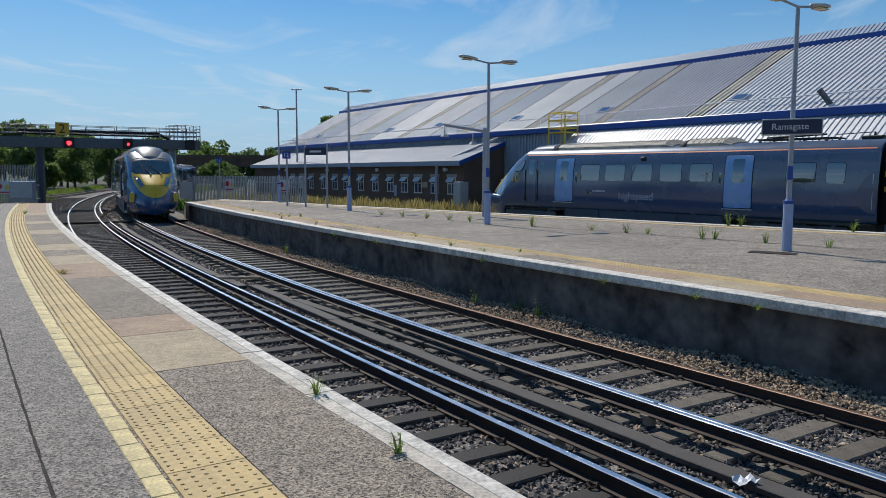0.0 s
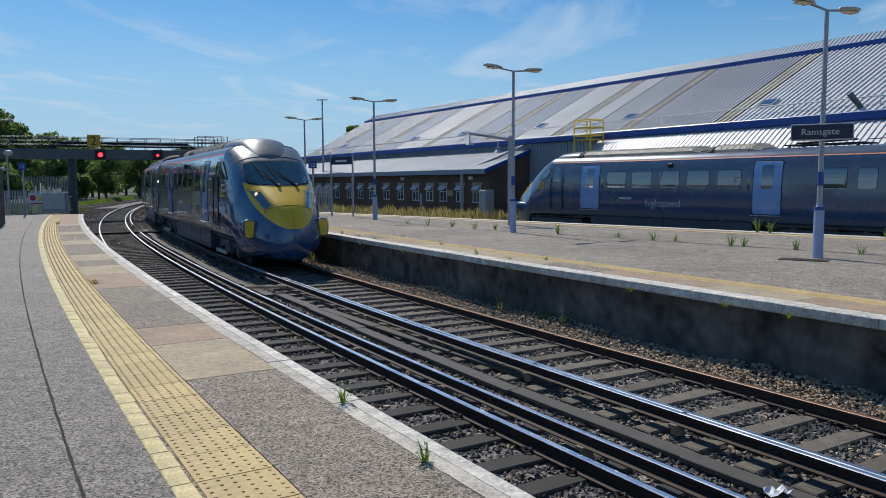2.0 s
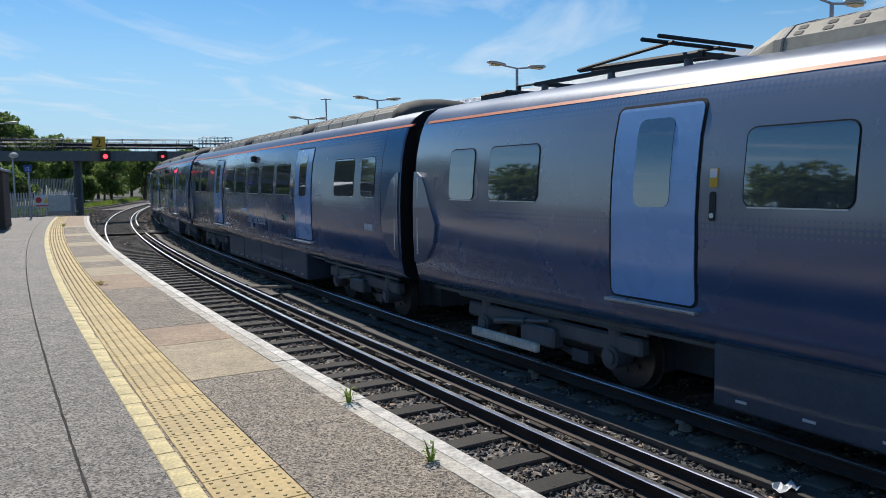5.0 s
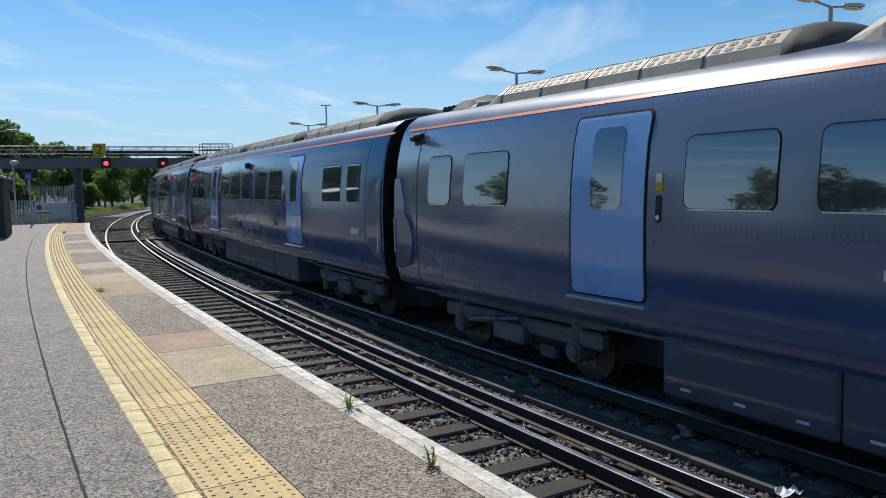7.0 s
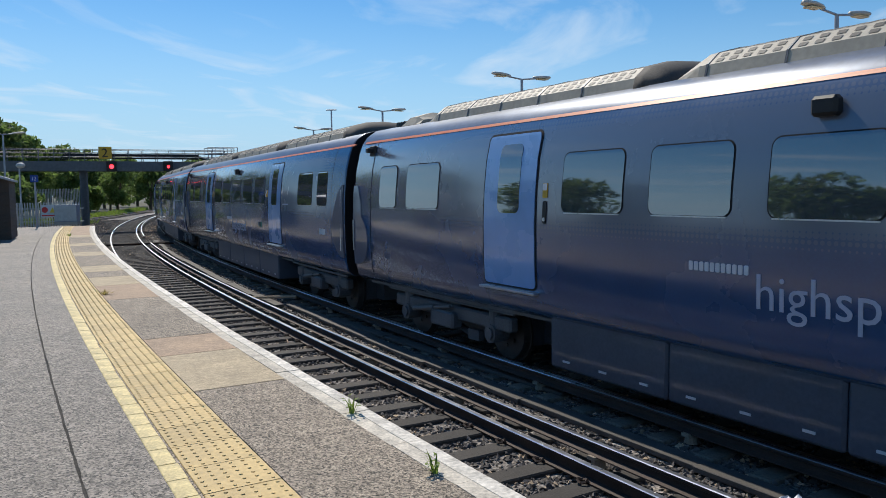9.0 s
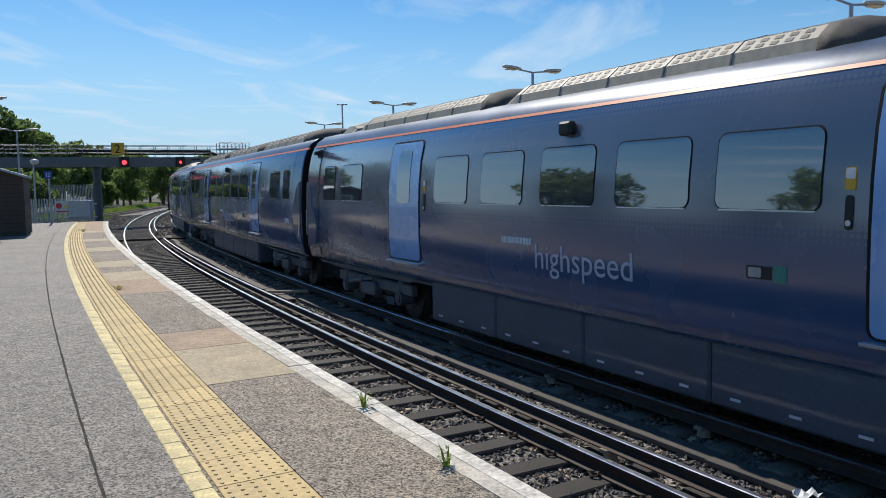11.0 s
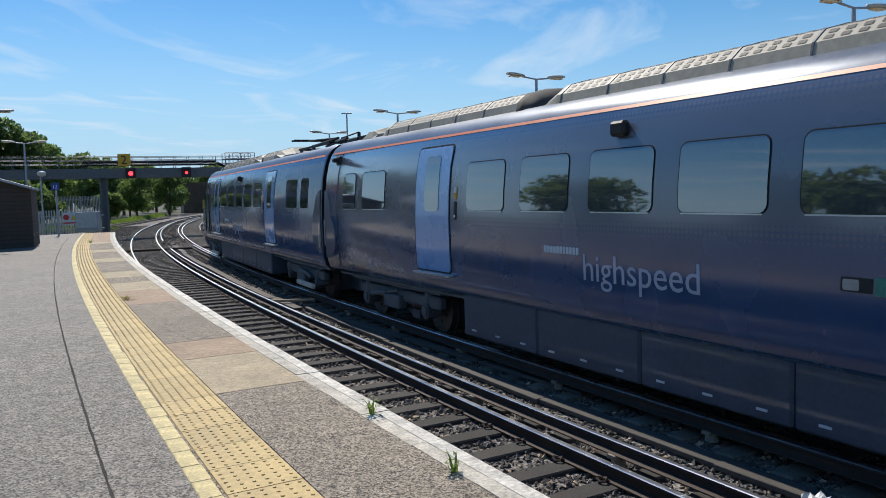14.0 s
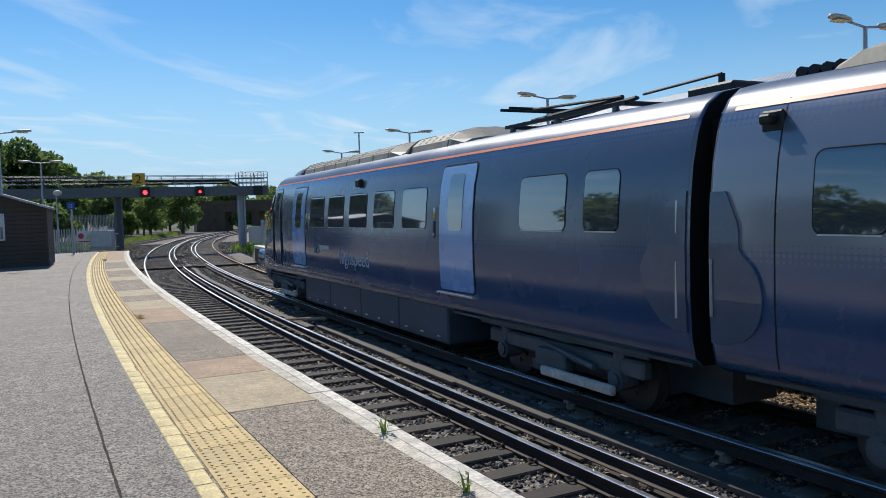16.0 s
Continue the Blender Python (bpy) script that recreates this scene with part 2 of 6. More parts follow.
M = dict(
    asphalt=mat("asphalt", (0.130, 0.113, 0.095), 0.72, var=0.40, scale=0.7, fine=7, bump=0.010, bump_scale=190, speck=(75, 0.12, 2.5)),
    asphalt_rough=mat("asphalt_rough", (0.245, 0.203, 0.155), 0.85, var=0.30, scale=1.1, fine=9, bump=0.010, bump_scale=120, speck=(95, 0.12, 2.1)),
    tar=mat("tar", (0.065, 0.060, 0.055), 0.95, var=0.5, scale=4, fine=25, bump=0.01, bump_scale=60, spec=0.1),
    cream_slab=mat("cream_slab", (0.43, 0.345, 0.225), 0.85, var=0.25, scale=2.2, fine=14, bump=0.003, bump_scale=150, speck=(110, 0.68, 1.32)),
    pink_slab=mat("pink_slab", (0.38, 0.272, 0.182), 0.85, var=0.25, scale=2.2, fine=14, bump=0.003, bump_scale=150, speck=(110, 0.65, 1.35)),
    tactile=mat("tactile", (0.55, 0.40, 0.175), 0.75, var=0.26, scale=2.2, fine=22, bump=0.003, island=-0.09),
    yellow_paint=mat("yellow_paint", (0.63, 0.51, 0.25), 0.75, var=0.38, scale=8, fine=45, bump=0.008, bump_scale=55, island=-0.10),
    white_paint=mat("white_paint", (0.62, 0.575, 0.50), 0.7, var=0.5, scale=6, fine=30, bump=0.012, bump_scale=35, island=-0.10),
    worn_paint=mat("worn_paint", (0.50, 0.45, 0.37), 0.75, var=0.5, scale=7, fine=45, bump=0.008, bump_scale=45, island=-0.1),
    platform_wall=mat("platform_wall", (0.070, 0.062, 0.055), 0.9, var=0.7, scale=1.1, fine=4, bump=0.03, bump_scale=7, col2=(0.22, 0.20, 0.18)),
    concrete=mat("concrete", (0.36, 0.34, 0.30), 0.85, var=0.25, scale=2, fine=40, bump=0.004),
    ballast=mat("ballast", (0.19, 0.168, 0.148), 0.95, var=0.4, scale=0.8, fine=8, bump=0.04, bump_scale=28, speck=(26, 0.25, 1.8)),
    stone=mat("stone", (0.11, 0.098, 0.09), 0.9, var=0.4, scale=2.0, fine=30, island=0.5),
    stone_pale=mat("stone_pale", (0.48, 0.36, 0.24), 0.9, var=0.35, scale=2.0, fine=30, island=0.4),
    sleeper=mat("sleeper", (0.15, 0.128, 0.10), 0.9, var=0.45, scale=5, fine=35, bump=0.012, bump_scale=40, island=-0.25),
    sleeper_dark=mat("sleeper_dark", (0.062, 0.055, 0.048), 0.9, var=0.4, scale=4, fine=50, bump=0.008, island=-0.25),
    rail_side=mat("rail_side", (0.055, 0.035, 0.026), 0.75, metal=0.2, var=0.35, scale=5, fine=70, bump=0.001),
    rail_top=mat("rail_top", (0.70, 0.69, 0.68), 0.30, metal=1.0, var=0.15, scale=3, fine=40),
    rail_dull=mat("rail_dull", (0.26, 0.17, 0.12), 0.5, metal=0.7, var=0.25, scale=3, fine=40),
    insulator=mat("insulator", (0.30, 0.25, 0.19), 0.4),
    timber=mat("timber", (0.085, 0.075, 0.065), 0.8, var=0.35, scale=3, fine=50, bump=0.003),
    ground=mat("ground", (0.10, 0.095, 0.06), 0.95, var=0.4, scale=0.2, fine=6, bump=0.05, bump_scale=3),
    navy_roof=mat("navy_roof", (0.085, 0.115, 0.175), 0.36, metal=0.2, var=0.25, scale=1.2, fine=14),
    # paler grey that puts the sun's sheen on the cab top into the colour
    cab_silver=mat("cab_silver", (0.20, 0.205, 0.21), 0.34, metal=0.3, var=0.32, scale=1.2, fine=14),
    under=mat("under", (0.085, 0.095, 0.110), 0.5, var=0.4, scale=3, fine=40, bump=0.002),
    skirt=mat("skirt", (0.050, 0.070, 0.105), 0.5, var=0.25, scale=2, fine=30, coat=0.15),
    door_blue=mat("door_blue", (0.225, 0.385, 0.68), 0.28, var=0.06, scale=1.5, fine=5, coat=0.8),
    rubber=mat("rubber", (0.012, 0.012, 0.014), 0.6, var=0.2, spec=0.2),
    glass=mat("glass", (0.060, 0.068, 0.078), 0.03, var=0.1, scale=1, fine=10, ior=2.4, coat=1.0),
    screen=mat("screen", (0.030, 0.060, 0.075), 0.04, var=0.3, scale=1, fine=4, ior=1.8),
    trim=mat("trim", (0.55, 0.55, 0.57), 0.3, metal=0.8, var=0.1),
    orange=mat("orange", (0.75, 0.20, 0.07), 0.4, var=0.05),
    train_yellow=mat("train_yellow", (0.80, 0.49, 0.02), 0.35, var=0.08, scale=3, fine=40, coat=0.3),
    white_letter=mat("white_letter", (0.62, 0.63, 0.66), 0.5, var=0.05),
    grey_letter=mat("grey_letter", (0.40, 0.43, 0.54), 0.4, var=0.05),
    hvac=mat("hvac", (0.37, 0.33, 0.26), 0.6, var=0.25, scale=2, fine=12),
    steel=mat("steel", (0.35, 0.36, 0.38), 0.45, metal=0.8, var=0.2),
    wheel=mat("wheel", (0.10, 0.09, 0.085), 0.5, metal=0.7, var=0.3),
    post_blue=mat("post_blue", (0.33, 0.40, 0.60), 0.45, var=0.12, scale=3, fine=30),
    post_grey=mat("post_grey", (0.34, 0.36, 0.40), 0.5, metal=0.2, var=0.15, scale=3, fine=30),
    royal=mat("royal", (0.015, 0.065, 0.30), 0.4, var=0.15, scale=1, fine=20),
    lamp_head=mat("lamp_head", (0.50, 0.48, 0.44), 0.5, var=0.15),
    lens=mat("lens", (0.75, 0.62, 0.38), 0.2, var=0.1),
    sign_navy=mat("sign_navy", (0.02, 0.025, 0.06), 0.4, var=0.1),
    sign_back=mat("sign_back", (0.5, 0.5, 0.5), 0.5, var=0.1),
    brick=mat("brick", (0.125, 0.085, 0.062), 0.9, var=0.35, scale=0.8, fine=14, bump=0.006),
    roof_light=mat("roof_light", (0.58, 0.575, 0.57), 0.5, metal=0.15, var=0.12, scale=0.4, fine=6),
    roof_mid=mat("roof_mid", (0.43, 0.435, 0.45), 0.5, metal=0.15, var=0.12, scale=0.4, fine=6),
    roof_dark=mat("roof_dark", (0.30, 0.335, 0.39), 0.5, metal=0.15, var=0.12, scale=0.4, fine=6),
    roof_yellow=mat("roof_yellow", (0.46, 0.42, 0.33), 0.6, var=0.25, scale=0.5, fine=6),
    cladding=mat("cladding", (0.30, 0.35, 0.42), 0.5, metal=0.1, var=0.1),
    window_white=mat("window_white", (0.62, 0.64, 0.66), 0.5, var=0.1),
    gantry=mat("gantry", (0.11, 0.12, 0.13), 0.6, metal=0.1, var=0.3),
    signal_yellow=mat("signal_yellow", (0.62, 0.36, 0.03), 0.6, var=0.1),
    black=mat("black", (0.012, 0.012, 0.012), 0.6, var=0.1),
    cage_yellow=mat("cage_yellow", (0.70, 0.52, 0.05), 0.5, var=0.1),
    fence=mat("fence", (0.46, 0.47, 0.46), 0.6, metal=0.1, var=0.2),
    wood=mat("wood", (0.075, 0.055, 0.042), 0.8, var=0.35, scale=3, fine=30, bump=0.004),
    leaf=mat("leaf", (0.16, 0.23, 0.06), 0.5, var=0.4, scale=0.6, fine=5, island=0.35, through_light=0.62),
    leaf_dark=mat("leaf_dark", (0.12, 0.18, 0.05), 0.5, var=0.4, scale=0.6, fine=5, island=0.35, through_light=0.62),
    bark=mat("bark", (0.09, 0.07, 0.05), 0.9, var=0.3, scale=3, fine=20, bump=0.01),
    weed=mat("weed", (0.20, 0.28, 0.05), 0.6, var=0.35, scale=9, fine=30, island=0.3, through_light=0.5),
    dry_weed=mat("dry_weed", (0.42, 0.35, 0.13), 0.8, var=0.3, scale=9, fine=30, island=0.3, through_light=0.4),
    sticker_green=mat("sticker_green", (0.05, 0.22, 0.17), 0.5, var=0.3, scale=20, fine=80),
    insulator_pale=mat("insulator_pale", (0.62, 0.58, 0.50), 0.6, var=0.3, scale=4, fine=25),
    plastic_red=mat("plastic_red", (0.55, 0.03, 0.03), 0.5, var=0.1),
)


def livery():
    """Navy train paint that turns to dark grey round the windows through rows of dots.
    The grey is lifted to hold reflected surroundings and lens veil as well.
    """
    m = mat("livery", (0.015, 0.062, 0.165), 0.26, var=0.10, scale=1.2, fine=30, coat=1.0, ior=1.6)
    nt = m.node_tree
    b = nt.nodes["Principled BSDF"]
    b.inputs["Coat IOR"].default_value = 1.55
    b.inputs["Coat Roughness"].default_value = 0.12
    base = b.inputs["Base Color"].links[0].from_socket
    tc = nt.nodes.new("ShaderNodeTexCoord")
    sx = nt.nodes.new("ShaderNodeSeparateXYZ")
    nt.links.new(tc.outputs["Object"], sx.inputs[0])

    def math_node(op, a, c, clamp=False):
        n = nt.nodes.new("ShaderNodeMath")
        n.operation, n.use_clamp = op, clamp
        for k, v in enumerate((a, c)):
            if isinstance(v, float):
                n.inputs[k].default_value = v
            else:
                nt.links.new(v, n.inputs[k])
        return n.outputs[0]

    up = math_node("MULTIPLY", math_node("SUBTRACT", sx.outputs["Z"], 1.90), 3.6, True)
    down = math_node("MULTIPLY", math_node("SUBTRACT", 3.45, sx.outputs["Z"]), 3.6, True)
    lead = math_node("MULTIPLY", math_node("SUBTRACT", 8.75, sx.outputs["X"]), 0.9, True)
    band = math_node("MULTIPLY", math_node("MULTIPLY", up, down), lead)
    cell = []
    for axis in ("X", "Z"):
        k = math_node("FRACT", math_node("MULTIPLY", sx.outputs[axis], 17.0), 0.0)
        cell.append(math_node("POWER", math_node("SUBTRACT", k, 0.5), 2.0))
    dist = math_node("SQRT", math_node("ADD", cell[0], cell[1]), 0.0)
    dot = math_node("LESS_THAN", dist, math_node("MULTIPLY", band, 0.73))
    mx = nt.nodes.new("ShaderNodeMix")
    mx.data_type = "RGBA"
    # livery grey, made paler to stand in for reflections and veil
    mx.inputs["B"].default_value = (0.112, 0.132, 0.180, 1)
    soft_band = math_node("MULTIPLY", band, 0.55)
    nt.links.new(math_node("ADD", soft_band, math_node("MULTIPLY", dot, 0.45)), mx.inputs["Factor"])
    nt.links.new(base, mx.inputs["A"])
    nt.links.new(mx.outputs["Result"], b.inputs["Base Color"])
    return m


M["navy"] = livery()
M["ear"] = mat("ear", (0.075, 0.095, 0.15), 0.30, var=0.15, scale=1.5, fine=20, coat=0.6, ior=1.6)
M["signal_red"] = glow("signal_red", (1.0, 0.02, 0.03), 5.0)
M["headlight"] = glow("headlight", (1.0, 0.66, 0.32), 1.5)
M["led_amber"] = glow("led_amber", (1.0, 0.25, 0.03), 1.2)

# ---------- helpers ----------


def mesh_of(bm, name, smooth=False):
    me = bpy.data.meshes.new(name)
    bm.to_mesh(me)
    bm.free()
    if smooth:
        me.polygons.foreach_set("use_smooth", [True] * len(me.polygons))
    return me


def part(name, bm, material, parent=None, label="", smooth=False):
    ob = new(name, mesh_of(bm, name, smooth))
    for m in (material if isinstance(material, (list, tuple)) else [material]):
        ob.data.materials.append(M[m])
    if parent:
        ob.parent = parent
    if label:
        ob["label"] = label
    return ob


def shared(name, me, parent, m=None):
    ob = new(name, me)
    ob.parent = parent
    if m is not None:
        ob.matrix_basis = m
    return ob


def empty(name, label, category, group="", kind="", m=None):
    ob = new(name)
    ob.empty_display_size = 0.1
    if m is not None:
        ob.matrix_basis = m
    return tagged(ob, label, category, group, kind)


def box(bm, x0, x1, y0, y1, z0, z1, m=None, bevel=0.0, mi=0):
    v = [bm.verts.new((x, y, z)) for x in (x0, x1) for y in (y0, y1) for z in (z0, z1)]
    fs = [bm.faces.new([v[i] for i in f]) for f in
          ((0, 1, 3, 2), (4, 6, 7, 5), (0, 4, 5, 1), (2, 3, 7, 6), (0, 2, 6, 4), (1, 5, 7, 3))]
    for f in fs:
        f.material_index = mi
    if bevel:
        es = list({e for f in fs for e in f.edges})
        r = bmesh.ops.bevel(bm, geom=es, offset=bevel, segments=1, affect="EDGES", clamp_overlap=True)
        v = list({w for f in r["faces"] for w in f.verts} | {w for w in v if w.is_valid})
    if m is not None:
        for w in v:
            w.co = m @ w.co
    return bm


def boxes(*bs, bevel=0.0):
    bm = bmesh.new()
    for b in bs:
        box(bm, *b, bevel=bevel)
    return bm


def tube(bm, a, b, r, r2=None, n=8, caps=True):
    """A round bar from a to b."""
    a, b = Vector(a), Vector(b)
    q = (b - a).to_track_quat("Z", "Y").to_matrix()
    ring = []
    for p, rad in ((a, r), (b, r if r2 is None else r2)):
        ring.append([bm.verts.new(p + q @ Vector((rad * math.cos(k * 2 * math.pi / n), rad * math.sin(k * 2 * math.pi / n), 0))) for k in range(n)])
    for k in range(n):
        bm.faces.new((ring[0][k], ring[0][(k + 1) % n], ring[1][(k + 1) % n], ring[1][k]))
    if caps:
        bm.faces.new(ring[0][::-1])
        bm.faces.new(ring[1])
    return bm


def tubes(*ts, n=8):
    bm = bmesh.new()
    for t in ts:
        tube(bm, *t, n=n)
    return bm


def words(name, text, size, material, parent, m, label=""):
    """Raised lettering that reads along local x, its face towards local z."""
    cu = bpy.data.curves.new(name, "FONT")
    cu.body, cu.size, cu.extrude, cu.resolution_u = text, size, 0.002, 3
    tmp = bpy.data.objects.new(name, cu)
    scene.collection.objects.link(tmp)
    bpy.context.view_layer.update()
    me = bpy.data.meshes.new_from_object(tmp)
    bpy.data.objects.remove(tmp)
    me.materials.clear()
    me.materials.append(M[material])
    ob = new(name, me)
    ob.parent = parent
    ob.matrix_basis = m
    if label:
        ob["label"] = label
    return ob


# ---------- the plan: everything beside the line lies on circles about one centre ----------
CX, CY, R0 = 289.65, 194.60, 346.57
TH0 = math.atan2(-CY, -CX)
ZR = -0.90          # top of the rails
T1, T2 = 1.48, 4.87  # track centres, inward from the platform's edge


def P(s, o, z=0.0):
    """s metres along the platform's edge, o metres from it towards the tracks."""
    a = TH0 - s / R0
    return Vector((CX + (R0 - o) * math.cos(a), CY + (R0 - o) * math.sin(a), z))


def along(s):
    """Unit vector towards growing s."""
    a = TH0 - s / R0
    return Vector((math.sin(a), -math.cos(a), 0))


def frame_at(s, o, z=0.0):
    """A pose at (s, o): local x along growing s, y towards the tracks' left, z up."""
    x = along(s)
    y = Vector((-x.y, x.x, 0))
    m = Matrix((x, y, Vector((0, 0, 1)))).transposed().to_4x4()
    m.translation = P(s, o, z)
    return m


def sweep(bm, prof, s0, s1, ds, closed=True, mi=0, wob=0.0):
    """Extrude the profile [(o, z), ...] along the curve."""
    n = max(1, int(math.ceil((s1 - s0) / ds)))
    rows = [[bm.verts.new(P(s0 + (s1 - s0) * i / n, o + (random.uniform(-wob, wob) if wob else 0), z)) for o, z in prof] for i in range(n + 1)]
    k = len(prof)
    for i in range(n):
        for j in range(k if closed else k - 1):
            f = bm.faces.new((rows[i][j], rows[i][(j + 1) % k], rows[i + 1][(j + 1) % k], rows[i + 1][j]))
            f.material_index = mi
    if closed:
        bm.faces.new(rows[0])
        bm.faces.new(rows[-1][::-1])
    return bm


def recalc(bm):
    bmesh.ops.recalc_face_normals(bm, faces=bm.faces)
    return bm


# ---------- ground ----------


def ground_sheet():
    bm = bmesh.new()
    n = 60
    xs = [-1500, -700, -300, -150] + [-100 + 4 * i for i in range(46)] + [120, 160, 300, 700, 1500]
    ys = [-700, -200, -60] + [-30 + 4 * i for i in range(50)] + [200, 260, 400, 800, 2500]
    grid = [[bm.verts.new((x, y, -1.15 - 0.03 * random.random())) for y in ys] for x in xs]
    for i in range(len(xs) - 1):
        for j in range(len(ys) - 1):
            bm.faces.new((grid[i][j], grid[i + 1][j], grid[i + 1][j + 1], grid[i][j + 1]))
    return tagged(part("ground", bm, "ground"), "dry earth and gravel ground around the railway", "ground", kind="structure")


ground_sheet()


def ballast_bed():
    bm = bmesh.new()
    prof = [(-1.2, -1.14), (0.2, -1.115), (0.9, -1.10), (2.2, -1.10), (2.9, -1.12), (3.3, -1.115), (4.2, -1.10), (5.6, -1.10), (6.1, -1.10), (6.6, -1.03), (7.2, -0.99)]
    sweep(bm, prof, -14, 60, 0.6, closed=False)
    prof = [(-3.0, -1.14), (0.2, -1.115), (0.9, -1.10), (2.2, -1.10), (3.3, -1.115), (4.2, -1.10), (5.6, -1.10), (6.6, -1.12), (11.0, -1.14)]
    sweep(bm, prof, 60, 150, 2.0, closed=False)
    return tagged(part("ballast_bed", recalc(bm), "ballast"), "dark grey crushed-stone ballast bed under the tracks", "ballast", kind="structure")


ballast_bed()


def stones(name, count, mats, area, size, label, seed):
    """Loose crushed stones, each a small uneven lump."""
    rng = np.random.default_rng(seed)
    # six-cornered lumps with jitter
    octa = np.array([(1, 0, 0), (-1, 0, 0), (0, 1, 0), (0, -1, 0), (0, 0, 1), (0, 0, -1)], float)
    of = np.array([(0, 2, 4), (2, 1, 4), (1, 3, 4), (3, 0, 4), (2, 0, 5), (1, 2, 5), (3, 1, 5), (0, 3, 5)])
    s, o, z = area(rng, count)
    n = len(s)
    a = TH0 - s / R0
    cx, cy = CX + (R0 - o) * np.cos(a), CY + (R0 - o) * np.sin(a)
    sz = rng.uniform(*size, n)
    v = octa[None] * rng.uniform(0.6, 1.25, (n, 6, 1)) + rng.normal(0, 0.16, (n, 6, 3))
    v *= sz[:, None, None] * np.stack([rng.uniform(0.8, 1.3, n), rng.uniform(0.7, 1.1, n), rng.uniform(0.55, 0.9, n)], 1)[:, None]
    rot = rng.uniform(0, 6.28, n)
    tilt = rng.uniform(-0.7, 0.7, n)
    ct, st = np.cos(tilt)[:, None], np.sin(tilt)[:, None]
    y, zz = v[..., 1] * ct - v[..., 2] * st, v[..., 1] * st + v[..., 2] * ct
    c, q = np.cos(rot)[:, None], np.sin(rot)[:, None]
    X = v[..., 0] * c - y * q + cx[:, None]
    Y = v[..., 0] * q + y * c + cy[:, None]
    Z = zz + z[:, None]
    verts = np.stack([X, Y, Z], -1).reshape(-1, 3)
    fac = (of[None] + 6 * np.arange(n)[:, None, None]).reshape(-1, 3)
    me = bpy.data.meshes.new(name)
    me.from_pydata(verts.tolist(), [], fac.tolist())
    for k in mats:
        me.materials.append(M[k])
    if len(mats) > 1:
        pick = np.repeat((rng.random(n) < 0.10).astype(int), 8)
        me.polygons.foreach_set("material_index", pick.tolist())
    return tagged(new(name, me), label, "stones", kind="stuff")


def bed_area(rng, n):
    # denser towards the near end
    s = 2.0 + 42 * rng.random(n) ** 2.0
    o = rng.uniform(0.15, 6.6, n)
    z = np.interp(o, [0.2, 0.9, 2.2, 2.9, 3.3, 4.2, 5.6, 6.1, 6.6], [-1.115, -1.10, -1.10, -1.12, -1.115, -1.10, -1.10, -1.10, -1.03]) + rng.uniform(-0.01, 0.022, n)
    return s, o, z


def far_bed_area(rng, n):
    s = rng.uniform(26, 90, n)
    o = rng.uniform(0.1, 6.6, n)
    o = np.where(s > 46, rng.uniform(-4.0, 8.5, n), o)
    return s, o, np.full(n, -1.105) + rng.uniform(-0.01, 0.03, n)


def heap_area(rng, n):
    s = 3.0 + 36 * rng.random(n) ** 1.6
    o = rng.uniform(5.95, 6.95, n)
    z = np.interp(o, [5.9, 6.2, 6.6, 7.0], [-1.09, -1.06, -1.0, -0.97]) + rng.uniform(-0.01, 0.03, n) + 0.05 * np.sin(s * 1.3) * (o - 5.9)
    return s, o, z


stones("ballast_stones", 72000, ["stone", "stone_pale"], bed_area, (0.018, 0.042), "loose dark crushed ballast stones between the sleepers", 3)
stones("ballast_stones", 34000, ["stone", "stone_pale"], far_bed_area, (0.030, 0.060), "loose grey crushed ballast stones beyond the platforms", 11)
stones("gravel_bank", 15000, ["stone_pale", "stone"], heap_area, (0.014, 0.034), "pale gravel banked along the foot of the platform wall", 5)


def rail_mesh(o, s0, s1, z, material, w=0.036, h=0.15, ds=0.8):
    bm = bmesh.new()
    f = 0.07
    prof = [(-f, -h), (f, -h), (f, -h + 0.012), (0.010, -h + 0.035), (0.010, -0.05), (w, -0.035), (w, -0.008), (w - 0.008, 0.0),
            (-w + 0.008, 0.0), (-w, -0.008), (-w, -0.035), (-0.010, -0.05), (-0.010, -h + 0.035), (-f, -h + 0.012)]
    sweep(bm, [(o + a, z + b) for a, b in prof], s0, s1, ds)
    recalc(bm)
    for face in bm.faces:
        c = face.calc_center_median()
        face.material_index = 1 if face.normal.z > 0.55 and c.z > z - 0.01 else 0
    return bm, ["rail_side", material]


def track(name, centre, s0, s1, tops, label, wood="sleeper"):
    tr = empty(name, label, "railway track", kind="structure")
    for side, top in zip((-0.75, 0.75), tops):
        bm, ms = rail_mesh(centre + side, s0, s1, ZR, top)
        part("rail", bm, ms, tr)
    bm = bmesh.new()
    box(bm, -0.13, 0.13, -1.27, 1.27, -0.10, 0.0, bevel=0.015)
    me = mesh_of(bm, "sleeper")
    me.materials.append(M[wood])
    k = 0
    s = -6.0
    while s < min(s1, 105):
        shared("sleeper", me, tr, frame_at(s + random.uniform(-0.03, 0.03), centre + random.uniform(-0.02, 0.02), ZR - 0.155) @ pose(0, 0, 0, 0, 0, random.uniform(-1, 1)))
        s += 0.65
    # spring clips at each rail foot: a curled bar
    bm = bmesh.new()
    s = -2.0
    while s < 30:
        for side in (-0.75, 0.75):
            for e in (-1, 1):
                c = frame_at(s, centre + side + e * 0.10, ZR - 0.135)
                pts = [c @ Vector((0.055 * math.cos(a), 0.045 * math.sin(a), 0.012 + 0.012 * math.sin(2 * a))) for a in [i * math.pi / 3 for i in range(6)]]
                for i in range(6):
                    tube(bm, pts[i], pts[(i + 1) % 6], 0.014, n=4, caps=False)
